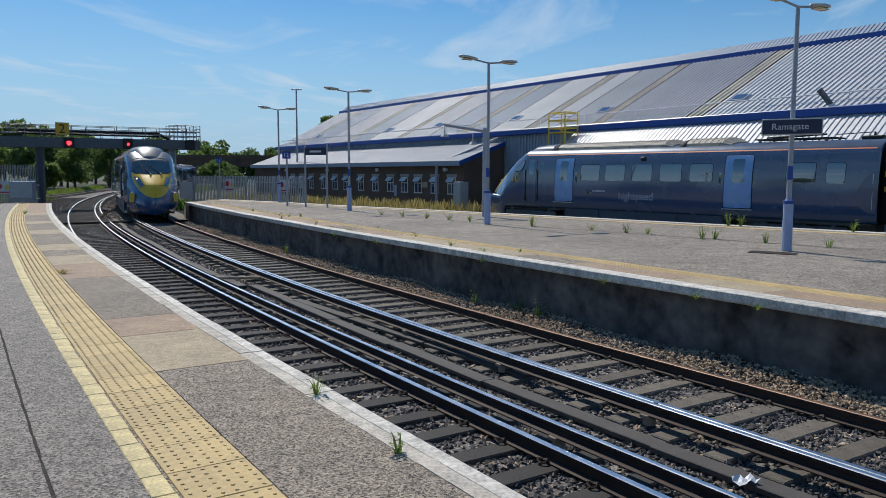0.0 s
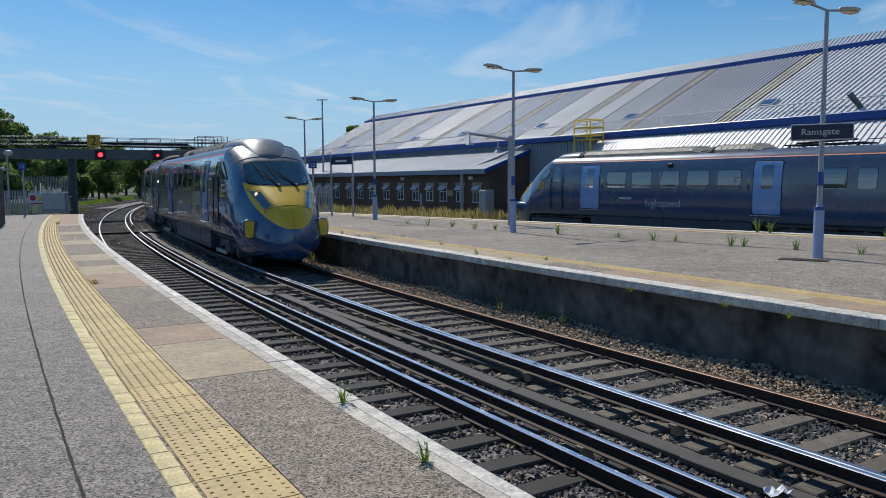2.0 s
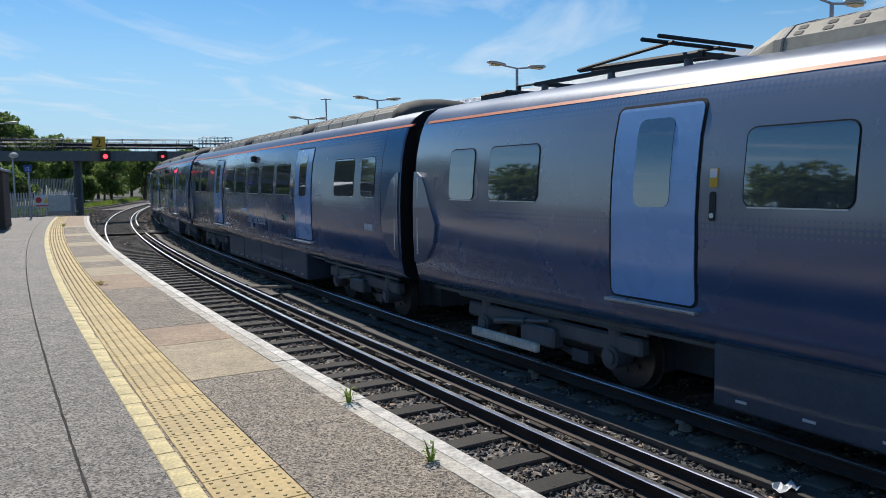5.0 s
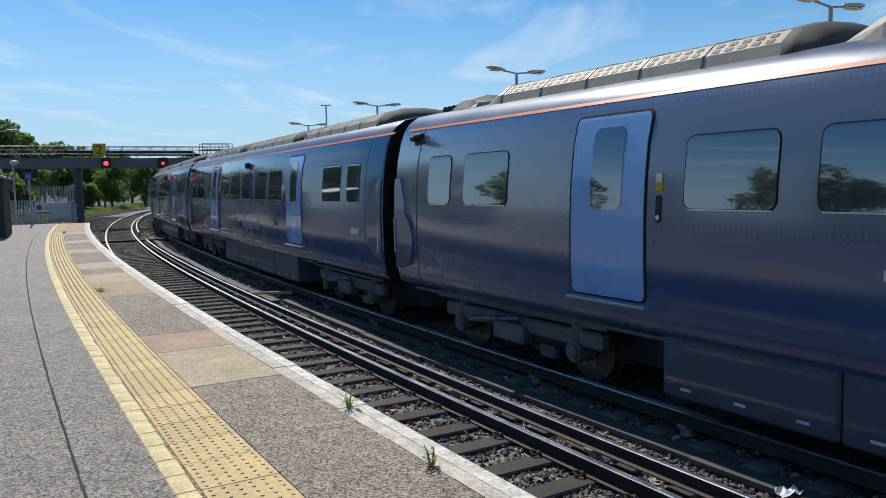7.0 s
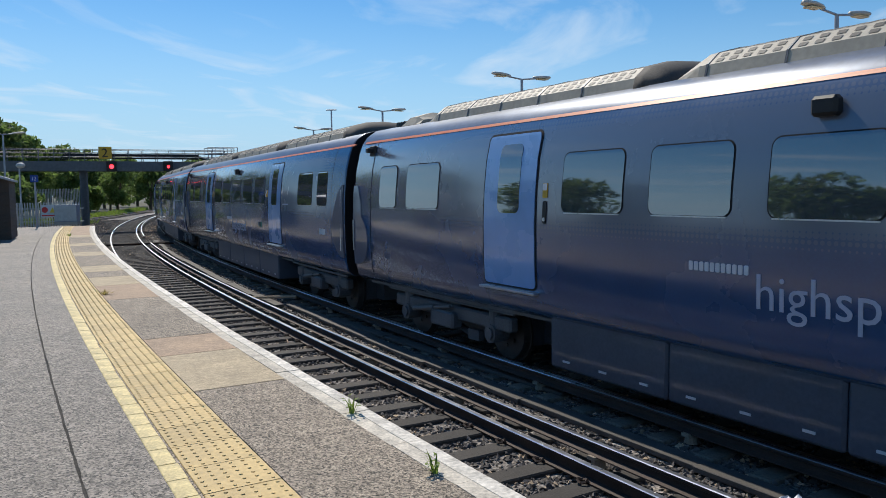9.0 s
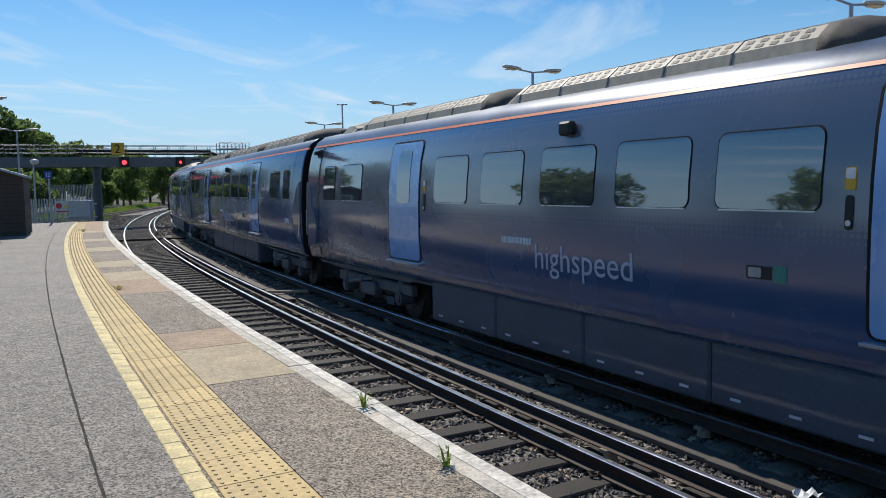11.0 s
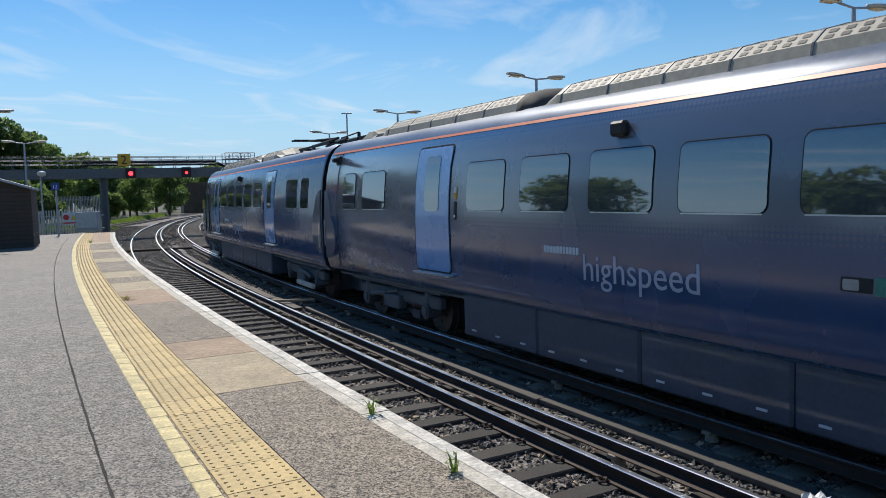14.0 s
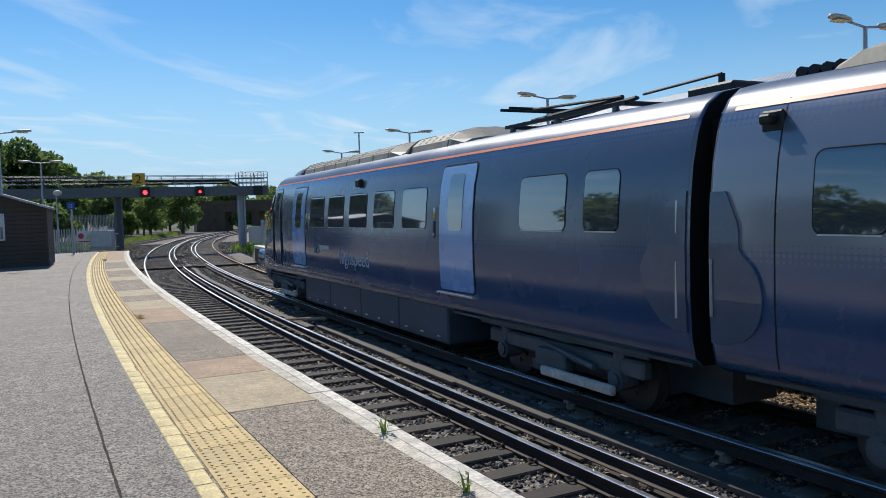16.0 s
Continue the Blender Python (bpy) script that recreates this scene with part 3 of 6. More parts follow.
        s += 0.65
    tagged(part("rail_clips", bm, "rail_side", tr), kind="stuff")
    return tr


track("track_near", T1, -14, 150, ("rail_top", "rail_top"), "near railway track with worn steel rails on dark sleepers", "sleeper_dark")
track("track_far", T2, -14, 150, ("rail_top", "rail_dull"), "railway track with rusty rails on concrete sleepers beside the island platform")


def siding():
    tr = empty("track_siding", "rusty siding track that joins beyond the platform end", "railway track", kind="structure")
    way = lambda s: -3.3 - 0.0042 * max(0.0, 104 - s) ** 2
    for side in (-0.75, 0.75):
        bm = bmesh.new()
        pts = [P(68 + 1.5 * i, way(68 + 1.5 * i) + side, ZR - 0.05) for i in range(56)]
        for a, b in zip(pts, pts[1:]):
            tube(bm, a, b, 0.055, n=4, caps=False)
        part("rail", bm, "rail_dull", tr)
    me = bpy.data.meshes.get("sleeper")
    for i in range(90):
        s = 68 + 0.65 * i
        shared("sleeper", me, tr, frame_at(s, way(s), ZR - 0.15))
    bm = bmesh.new()
    n = 42
    rows = [[bm.verts.new(P(68 + 2 * i, way(68 + 2 * i) + o, z)) for o, z in ((-2.6, -1.15), (-1.4, -1.10), (1.4, -1.10), (2.6, -1.15))] for i in range(n)]
    for i in range(n - 1):
        for j in range(3):
            bm.faces.new((rows[i][j], rows[i][j + 1], rows[i + 1][j + 1], rows[i + 1][j]))
    part("ballast_shoulder", recalc(bm), "ballast", tr)


siding()


def third_rail(o, spans, label):
    top = empty("conductor_rail", label, "third rail", "conductor rails", kind="structure")
    for s0, s1 in spans:
        bm, ms = rail_mesh(o, s0, s1, ZR + 0.08, "rail_top", w=0.030, h=0.13)
        part("rail", bm, ms, top)
    bm = bmesh.new()
    tube(bm, (0, 0, 0), (0, 0, 0.11), 0.075, 0.06, n=10)
    box(bm, -0.05, 0.05, -0.10, 0.10, 0.08, 0.115)
    box(bm, -0.02, 0.02, -0.105, -0.085, 0.05, 0.22)
    me = mesh_of(bm, "insulator")
    me.materials.append(M["insulator"])
    s = -5.0
    while s < 44:
        shared("insulator", me, top, frame_at(s, o, ZR - 0.155))
        s += 2.6
    return top


third_rail(2.55, [(-14, 41.0), (48.5, 120)], "steel conductor rail on insulators beside the near track")
third_rail(3.83, [(-14, 43.0), (50.0, 120)], "steel conductor rail on insulators beside the far track")


def cable_board():
    ob = empty("walkway_board", "weathered dark timber boards laid between the tracks", "boards", kind="structure")
    s = -8.0
    while s < 46:
        ln = random.uniform(2.2, 3.0)
        o = 3.36 + 0.05 * math.sin(s * 0.5) - (0.25 if s > 16 else 0)
        bm = bmesh.new()
        box(bm, 0, ln - 0.02, -0.11, 0.11, 0, 0.06, bevel=0.008)
        p = part("board", bm, "timber", ob)
        p.matrix_basis = frame_at(s, o, -1.09 + random.uniform(0, 0.015)) @ pose(0, 0, 0, 0, 0, random.uniform(-1.2, 1.2))
        s += ln
    # one run of boards splays towards the far track
    for (s0, o0), (s1, o1) in (((7.55, 3.93), (9.9, 3.80)), ((9.95, 3.80), (12.4, 3.66)), ((12.45, 3.66), (14.9, 3.52))):
        a, b = P(s0, o0, -1.06), P(s1, o1, -1.06)
        u = (b - a).normalized()
        m = Matrix((u, Vector((-u.y, u.x, 0)), Vector((0, 0, 1)))).transposed().to_4x4()
        m.translation = a
        part("board", boxes((0, (b - a).length, -0.10, 0.10, 0, 0.05), bevel=0.008), "timber", ob).matrix_basis = m
    # crossing pipe near the platform ends
    bm = bmesh.new()
    for s in (43.2,):
        tube(bm, P(s, -0.2, -0.99), P(s, 6.6, -0.99), 0.06)
    part("cross_pipe", bm, "rail_side", ob)
    bm = bmesh.new()
    tube(bm, P(18.6, 2.75, -0.96), P(18.1, 3.75, -0.96), 0.035)
    part("orange_pipe", bm, "stone_pale", ob)


cable_board()

# ---------- the near platform ----------
END = 44.6


def near_platform():
    pf = empty("platform_near", "curved station platform of worn asphalt with painted edges", "platform", kind="structure")
    # body and asphalt walkway
    bm = bmesh.new()
    sweep(bm, [(-1.57, 0.0), (-1.968, 0.0), (-1.968, -0.25), (-1.57, -0.25)], -14, END, 0.11, wob=0.004)
    sweep(bm, [(-1.985, 0.0), (-14.0, 0.02), (-14.0, -1.3), (-1.985, -1.3)], -14, END, 0.13, wob=0.003)
    part("walkway", recalc(bm), "asphalt", pf, "grey asphalt walking surface")
    bm = bmesh.new()
    sweep(bm, [(-1.955, -0.004), (-1.995, -0.004), (-1.995, -0.2), (-1.955, -0.2)], -14, END, 0.5)
    part("joint", recalc(bm), "tar", pf, "dark open joint in the asphalt")
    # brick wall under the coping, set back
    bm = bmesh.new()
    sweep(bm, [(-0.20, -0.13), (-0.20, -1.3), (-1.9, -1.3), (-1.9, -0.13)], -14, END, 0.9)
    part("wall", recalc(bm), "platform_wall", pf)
    # infill bays between coping and tactile strip
    cuts = [(-14, 6.27, "asphalt_rough"), (6.27, 7.82, "cream_slab"), (7.82, 8.85, "pink_slab"), (8.85, 12.55, "asphalt_rough"), (12.55, 14.6, "pink_slab"),
            (14.6, 16.2, "cream_slab"), (16.2, 17.4, "asphalt_rough"), (17.4, 18.9, "cream_slab"), (18.9, 22.2, "asphalt_rough"), (22.2, 23.7, "cream_slab"),
            (23.7, 26.8, "asphalt_rough"), (26.8, 28.2, "cream_slab"), (28.2, 32.5, "asphalt_rough"), (32.5, 34, "cream_slab"), (34, END, "pink_slab")]
    for a, b, k in cuts:
        bm = bmesh.new()
        sweep(bm, [(-0.235, 0.0), (-1.00, 0.0), (-1.00, -0.2), (-0.235, -0.2)], a + 0.008, b - 0.008, 0.5)
        part("paving_bay", recalc(bm), k, pf)
    # coping stones, painted white in two bands
    s, k = -13.9, 0
    while s < END - 0.4:
        ln = random.uniform(0.72, 0.8)
        ln = min(ln, END - s)
        bm = bmesh.new()
        z = random.uniform(-0.003, 0.004)
        sweep(bm, [(0.0, z - 0.008), (-0.012, z), (-0.115, z), (-0.118, z - 0.006), (-0.118, -0.14), (0.0, -0.14)], s, s + ln - 0.006, 0.4)
        part("coping_stone", recalc(bm), "white_paint", pf)
        bm = bmesh.new()
        sweep(bm, [(-0.122, z - 0.004), (-0.126, z + 0.001), (-0.225 - random.uniform(0, 0.015), z), (-0.232, -0.14), (-0.122, -0.14)], s + 0.002, s + ln - 0.004, 0.2, wob=0.003)
        part("edge_band", recalc(bm), "worn_paint", pf)
        s += ln
    bm = bmesh.new()
    sweep(bm, [(-0.20, -0.007), (-1.60, -0.007), (-1.60, -0.2), (-0.20, -0.2)], -14, END, 0.7)
    part("bedding", recalc(bm), "asphalt_rough", pf)
    # yellow line blocks
    s = -13.9
    while s < END - 0.3:
        ln = random.uniform(0.27, 0.33)
        bm = bmesh.new()
        w = random.uniform(-0.008, 0.006)
        box(bm, 0, ln - 0.004, -0.058 + w, 0.060, -0.1, 0.003, bevel=0.004)
        p = part("line_block", bm, "yellow_paint", pf)
        p.matrix_basis = frame_at(s, -1.512, random.uniform(0, 0.003))
        s += ln
    # tactile paving with raised blisters
    me = tactile_mesh("tactile_tile", 0.435, 0.43)
    s = -13.5
    while s < END - 0.4:
        shared("tactile_tile", me, pf, frame_at(s + 0.2175, -1.222, random.uniform(-0.002, 0.002)) @ pose(0, 0, 0, 0, 0, random.uniform(-0.3, 0.3)))
        s += 0.439
    return pf


def tactile_mesh(name, lx, ly):
    bm = bmesh.new()
    box(bm, -lx / 2, lx / 2, -ly / 2, ly / 2, -0.06, 0.0, bevel=0.003)
    for i in range(6):
        for j in range(6):
            cx, cy = (i - 2.5) * lx / 6, (j - 2.5) * ly / 6
            rings = []
            for r, z in ((0.0125, 0.0), (0.009, 0.0055)):
                rings.append([bm.verts.new((cx + r * math.cos(a), cy + r * math.sin(a), z)) for a in [q * math.pi / 3 for q in range(6)]])
            for q in range(6):
                bm.faces.new((rings[0][q], rings[0][(q + 1) % 6], rings[1][(q + 1) % 6], rings[1][q]))
            bm.faces.new(rings[1])
    me = mesh_of(bm, name)
    me.materials.append(M["tactile"])
    return me


near_platform()

# ---------- the island platform ----------


def far_edge(k):
    """The island's far edge, k metres from its far end."""
    pts = [(-13.6, 46.6), (-9.1, 42.6), (-4.65, 37.9), (-0.5, 33.9), (3.9, 29.7), (8.1, 25.5), (12.6, 21.1), (20.0, 14.2), (34.0, 2.0)]
    for (x0, y0), (x1, y1) in zip(pts, pts[1:]):
        d = math.hypot(x1 - x0, y1 - y0)
        if k <= d or (x1, y1) == pts[-1]:
            u = Vector((x1 - x0, y1 - y0, 0)) / d
            return Vector((x0, y0, 0)) + u * k, u
        k -= d


IS_END = 44.0


def island_platform():
    pf = empty("platform_island", "island platform of grey asphalt with white painted edge", "platform", kind="structure")
    n = 60
    near = [P(-14 + (IS_END + 14) * i / n, 7.02) for i in range(n + 1)][::-1]
    far = []
    for i in range(61):
        p, u = far_edge(0.2 + i * 1.12)
        far.append(p - Vector((-u.y, u.x, 0)) * 0.4)
    bm = bmesh.new()
    a = [bm.verts.new((*p.xy, -0.004)) for p in near]
    b = [bm.verts.new((*p.xy, -0.004)) for p in far]
    for i in range(n):
        bm.faces.new((a[i], a[i + 1], b[i + 1], b[i]))
    geo = bmesh.ops.extrude_face_region(bm, geom=list(bm.faces))
    for v in geo["geom"]:
        if isinstance(v, bmesh.types.BMVert):
            v.co.z = -1.25
    recalc(bm)
    part("surface", bm, "asphalt_island", pf, "worn patched asphalt surface")
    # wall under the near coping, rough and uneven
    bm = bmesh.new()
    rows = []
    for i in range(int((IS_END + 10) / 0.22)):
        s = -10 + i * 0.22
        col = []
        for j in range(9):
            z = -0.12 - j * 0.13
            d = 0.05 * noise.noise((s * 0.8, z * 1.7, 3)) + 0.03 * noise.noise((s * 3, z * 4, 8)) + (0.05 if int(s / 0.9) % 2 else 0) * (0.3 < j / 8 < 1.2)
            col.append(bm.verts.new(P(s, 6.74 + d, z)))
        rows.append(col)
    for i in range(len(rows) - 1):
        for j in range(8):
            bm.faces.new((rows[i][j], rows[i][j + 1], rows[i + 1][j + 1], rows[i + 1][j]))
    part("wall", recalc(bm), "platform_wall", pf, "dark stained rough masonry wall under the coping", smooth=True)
    s = -9.0
    while s < IS_END:
        ln = min(random.uniform(0.85, 1.0), IS_END - s + 0.02)
        bm = bmesh.new()
        z = random.uniform(-0.004, 0.004)
        sweep(bm, [(6.55, z - 0.012), (6.565, z), (6.86, z), (6.86, -0.13), (6.57, -0.14), (6.55, -0.12)], s, s + ln - 0.008, 0.5, wob=0.002)
        part("coping_stone", recalc(bm), "white_paint", pf)
        s += ln
    # paving between coping and tactile strip, with cream and pink bays
    s, k = -9.0, 0
    while s < IS_END - 1:
        ln = random.choice((1.6, 2.4, 3.2))
        bm = bmesh.new()
        sweep(bm, [(6.862, 0.0), (7.46, 0.0), (7.46, -0.16), (6.862, -0.16)], s, min(IS_END, s + ln - 0.012), 0.8)
        part("paving_bay", recalc(bm), random.choice(("pink_slab", "cream_slab", "pink_slab", "asphalt_rough")), pf)
        s += ln
    me = bpy.data.meshes.get("tactile_tile")
    s = -6.0
    while s < IS_END - 0.4:
        shared("tactile_tile", me, pf, frame_at(s, 7.68, 0.0))
        s += 0.439
    # far edge: white coping and yellow strip
    k = 0.5
    while k < 64:
        p, u = far_edge(k)
        m = Matrix((u, Vector((-u.y, u.x, 0)), Vector((0, 0, 1)))).transposed().to_4x4()
        m.translation = p
        bm = bmesh.new()
        box(bm, 0, 0.93, -0.40, 0.0, -0.14, 0.004, bevel=0.008)
        part("coping_stone", bm, "white_paint", pf).matrix_basis = m
        bm = bmesh.new()
        box(bm, 0, 0.95, -1.4, -1.0, -0.04, 0.006, bevel=0.004)
        part("tactile_tile", bm, "tactile", pf).matrix_basis = m
        k += 0.95
    for i, (x, y, ln, deg) in enumerate(((4.6, 21.2, 13.0, 131.5), (8.2, 17.4, 9.0, 133.0), (-2.0, 28.6, 11.0, 128.0))):
        bm = bmesh.new()
        q = [Vector((k * 0.5 - ln / 2, 0.05 * math.sin(k * 1.7 + i) + 0.03 * math.sin(k * 4.1), 0)) for k in range(int(ln * 2) + 1)]
        for a, b in zip(q, q[1:]):
            w = 0.012 + 0.006 * random.random()
            v = [bm.verts.new((c.x, c.y + e, 0)) for c, e in ((a, -w), (b, -w), (b, w), (a, w))]
            bm.faces.new(v)
        part("repair_seam", bm, "tar", pf, "dark crack in the asphalt").matrix_basis = pose(x, y, 0.0015, 0, 0, deg)
    # ramp down at the far end
    bm = bmesh.new()
    p, u = far_edge(0.3)
    a0, a1 = P(IS_END, 6.6, 0), p
    b0, b1 = P(IS_END + 6.0, 7.2, -1.12), p + along(46) * 5
    b1.z = -1.12
    low = [v.copy() for v in (a0, a1)]
    vs = [bm.verts.new(v) for v in (a0, a1, b1, b0)] + [bm.verts.new((a0.x, a0.y, -1.2)), bm.verts.new((a1.x, a1.y, -1.2))]
    for f in ((0, 1, 2, 3), (0, 3, 4), (1, 5, 2), (4, 3, 2, 5), (0, 4, 5, 1)):
        bm.faces.new([vs[i] for i in f])
    part("ramp", recalc(bm), "concrete", pf, "sloping concrete ramp at the platform end")


M["asphalt_island"] = mat("asphalt_island", (0.25, 0.215, 0.172), 0.85, var=0.38, scale=0.35, fine=3.0, bump=0.006, bump_scale=80, speck=(45, 0.4, 1.7))
island_platform()

# ---------- trains ----------
# local x: way of travel, z = 0 on the rails
PROFILE = [(1.22, 0.86), (1.34, 0.95), (1.385, 1.15), (1.405, 1.6), (1.405, 2.1), (1.385, 2.5), (1.34, 2.9), (1.27, 3.2), (1.20, 3.38), (1.10, 3.52), (0.92, 3.64), (0.60, 3.71), (0.25, 3.74), (0.0, 3.745)]
ZS = [p[1] for p in PROFILE[:10]]
YS = [p[0] for p in PROFILE[:10]]
HALF = 9.65
REAR, FRONT = HALF - 0.08, HALF - 0.34      # ends of the body shell


def q2x(q):
    return -HALF + q * 0.988


def ring_of(w=1.0, zt=3.745, zb=0.86, squash=0.0):
    """Half profile scaled, as a full ring from the lower right round the top to the lower left."""
    right = [(y * w, zb + (z - 0.86) * (zt - zb) / (3.745 - 0.86)) for y, z in PROFILE]
    return [(-y, z) for y, z in right[:-1]] + [right[-1]] + [(y, z) for y, z in right[-2::-1]]


def side_y(z):
    return float(np.interp(z, ZS, YS))


def patch(bm, x0, x1, z0, z1, r, lift, side, n=5, depth=0.03):
    """A plate with rounded corners that follows the car's side and stands lift proud of it."""
    pts = []
    for cx, cz, a0 in ((x1 - r, z0 + r, -90), (x1 - r, z1 - r, 0), (x0 + r, z1 - r, 90), (x0 + r, z0 + r, 180)):
        for k in range(n + 1):
            a = radians(a0 + 90 * k / n)
            pts.append((cx + r * math.cos(a), cz + r * math.sin(a)))
    # split the outline at fixed heights into horizontal strips
    zs = sorted({round(z, 4) for _, z in pts} | {z for z in ZS if z0 < z < z1})
    def span(z):
        xs = []
        for (ax, az), (bx, bz) in zip(pts, pts[1:] + pts[:1]):
            if min(az, bz) - 1e-6 <= z <= max(az, bz) + 1e-6:
                if abs(az - bz) < 1e-6:
                    xs += [ax, bx]
                else:
                    xs.append(ax + (bx - ax) * (z - az) / (bz - az))
        return min(xs), max(xs)
    rows = []
    for z in zs:
        a, b = span(z)
        y = side * (side_y(z) + lift)
        yi = side * (side_y(z) - depth)
        rows.append([bm.verts.new((a, yi, z)), bm.verts.new((a, y, z)), bm.verts.new((b, y, z)), bm.verts.new((b, yi, z))])
    for p, q in zip(rows, rows[1:]):
        for i in range(3):
            f = (p[i], p[i + 1], q[i + 1], q[i])
            bm.faces.new(f if side > 0 else f[::-1])
    for row, flip in ((rows[0], False), (rows[-1], True)):
        bm.faces.new(row if flip == (side > 0) else row[::-1])
    # the plate's face follows the body's curve without facets; its rim stays crisp
    bm.normal_update()
    for f in bm.faces:
        f.smooth = True
    for e in bm.edges:
        e.smooth = e.calc_face_angle(3.0) < 0.5
    return bm


def loft(bm, xs, rings, cap0=True, cap1=True, mi=0):
    vs = [[bm.verts.new((x, y, z)) for y, z in ring] for x, ring in zip(xs, rings)]
    k = len(vs[0])
    for a, b in zip(vs, vs[1:]):
        for j in range(k):
            f = bm.faces.new((a[j], a[(j + 1) % k], b[(j + 1) % k], b[j]))
            f.material_index = mi
    if cap0:
        bm.faces.new(vs[0])
    if cap1:
        bm.faces.new(vs[-1][::-1])
    return vs


# nose of the end cars: width, roof height and underside along its length
NOSE_X = q2x(16.9)
TIP = 10.5


def curve_through(x, pts):
    """Smooth curve through the points (x, z)."""
    if x <= pts[0][0]:
        return pts[0][1]
    for i in range(len(pts) - 1):
        (x0, z0), (x1, z1) = pts[i], pts[i + 1]
        if x <= x1:
            def slope(k):
                a, b = pts[max(0, k - 1)], pts[min(len(pts) - 1, k + 1)]
                return (b[1] - a[1]) / (b[0] - a[0])
            d, t = x1 - x0, (x - x0) / (x1 - x0)
            return ((1 + 2 * t) * (1 - t) ** 2 * z0 + t * (1 - t) ** 2 * d * slope(i)
                    + t * t * (3 - 2 * t) * z1 + t * t * (t - 1) * d * slope(i + 1))
    return pts[-1][1]


NOSE_TOP = [(6.6, 3.745), (7.05, 3.725), (7.4, 3.60), (7.8, 3.39), (8.2, 3.12), (8.7, 2.77), (9.2, 2.44), (9.7, 2.12), (10.0, 1.91), (10.2, 1.72), (10.36, 1.47), (10.46, 1.22), (10.5, 1.02)]
NOSE_LOW = [(7.05, 0.86), (8.45, 0.85), (8.62, 0.70), (8.80, 0.46), (9.1, 0.34), (9.7, 0.30), (10.1, 0.30), (10.3, 0.36), (10.42, 0.50), (10.48, 0.68), (10.5, 0.80)]


def nose_section(f):
    """f from 0 at the cab to 1 at the tip: width factor, top, bottom."""
    x = NOSE_X + (TIP - NOSE_X) * f
    return max(0.0, 1 - f ** 2.6) ** 0.5, curve_through(x, NOSE_TOP), curve_through(x, NOSE_LOW)


NOSE_N = 72


def nose_ring(f, lift=0.0):
    w, zt, zb = nose_section(f)
    # the top narrows into a rounder cap towards the tip
    ring = ring_of(w, zt, zb)
    out = []
    for y, z in ring:
        h = (z - zb) / max(0.01, zt - zb)
        pinch = 1 - 0.34 * min(1, f * 1.05) * max(0.0, h - 0.35) / 0.65
        if h < 0.28:
            pinch *= 1 - 0.55 * min(1.0, max(0.0, (f - 0.45) / 0.35)) * (1 - h / 0.28) ** 2
        out.append((y * pinch + (lift if y > 0 else -lift if y < 0 else 0), z + lift * h))
    return out


def nose_fx(i):
    f = 1 - (1 - i / NOSE_N) ** 1.9
    return f, NOSE_X + (TIP - NOSE_X) * f


NOSE_CACHE = {}


def nose_half(f, z):
    """Half width of the nose's section f at the height z, negative outside it."""
    if f not in NOSE_CACHE:
        NOSE_CACHE[f] = nose_ring(f)[13:]
    half = NOSE_CACHE[f]
    for (y1, z1), (y0, z0) in zip(half, half[1:]):
        if z0 <= z <= z1:
            return y0 + (y1 - y0) * (z - z0) / max(1e-9, z1 - z0)
    return -1.0


def nose_at(y, z):
    """The nose's surface straight behind (y, z), as seen from the front."""
    lo, hi = 0.0, 1.0
    for _ in range(16):
        f = (lo + hi) / 2
        lo, hi = (f, hi) if nose_half(f, z) >= abs(y) else (lo, f)
    return Vector((NOSE_X + (TIP - NOSE_X) * lo, y, z))


def nose_patch(outline, lift, mat_name, name, parent, label="", n=16, m=20):
    """A plate that follows the nose; outline(u, s) gives its (y, z) as seen from the front."""
    bm = bmesh.new()
    g = [[nose_at(*outline(i / n, j / m)) for j in range(m + 1)] for i in range(n + 1)]
    nv = []
    for i in range(n + 1):
        for j in range(m + 1):
            y, z = g[i][j].y, g[i][j].z
            e = 0.03
            sy = -1 if y > 0 else 1
            a, b = nose_at(y + sy * e, z), nose_at(y, z - e)
            nn = (a - g[i][j]).cross(b - g[i][j])
            nn = nn.normalized() if nn.length > 1e-9 else Vector((1, 0, 0))
            if nn.x < 0:
                nn = -nn
            nv.append(bm.verts.new(g[i][j] + nn * lift))
    for i in range(n):
        for j in range(m):
            a = i * (m + 1) + j
            bm.faces.new((nv[a], nv[a + 1], nv[a + m + 2], nv[a + m + 1]))
    recalc(bm)
    ob = part(name, bm, mat_name, parent, label, smooth=True)
    return ob


def nose_line(points, r, mat_name, name, parent, lift=0.012):
    """A thin seam laid along points (y, z) of the nose."""
    bm = bmesh.new()
    q = [nose_at(y, z) + Vector((lift * 0.7, 0, lift * 0.7)) for y, z in points]
    for a, b in zip(q, q[1:]):
        tube(bm, a, b, r, n=4, caps=False)
    return part(name, bm, mat_name, parent)


def blend4(q, u, s):
    """Point of the four-cornered field q: lower inner, lower outer, upper inner, upper outer."""
    return tuple((1 - u) * ((1 - s) * q[0][k] + s * q[1][k]) + u * ((1 - s) * q[2][k] + s * q[3][k]) for k in (0, 1))


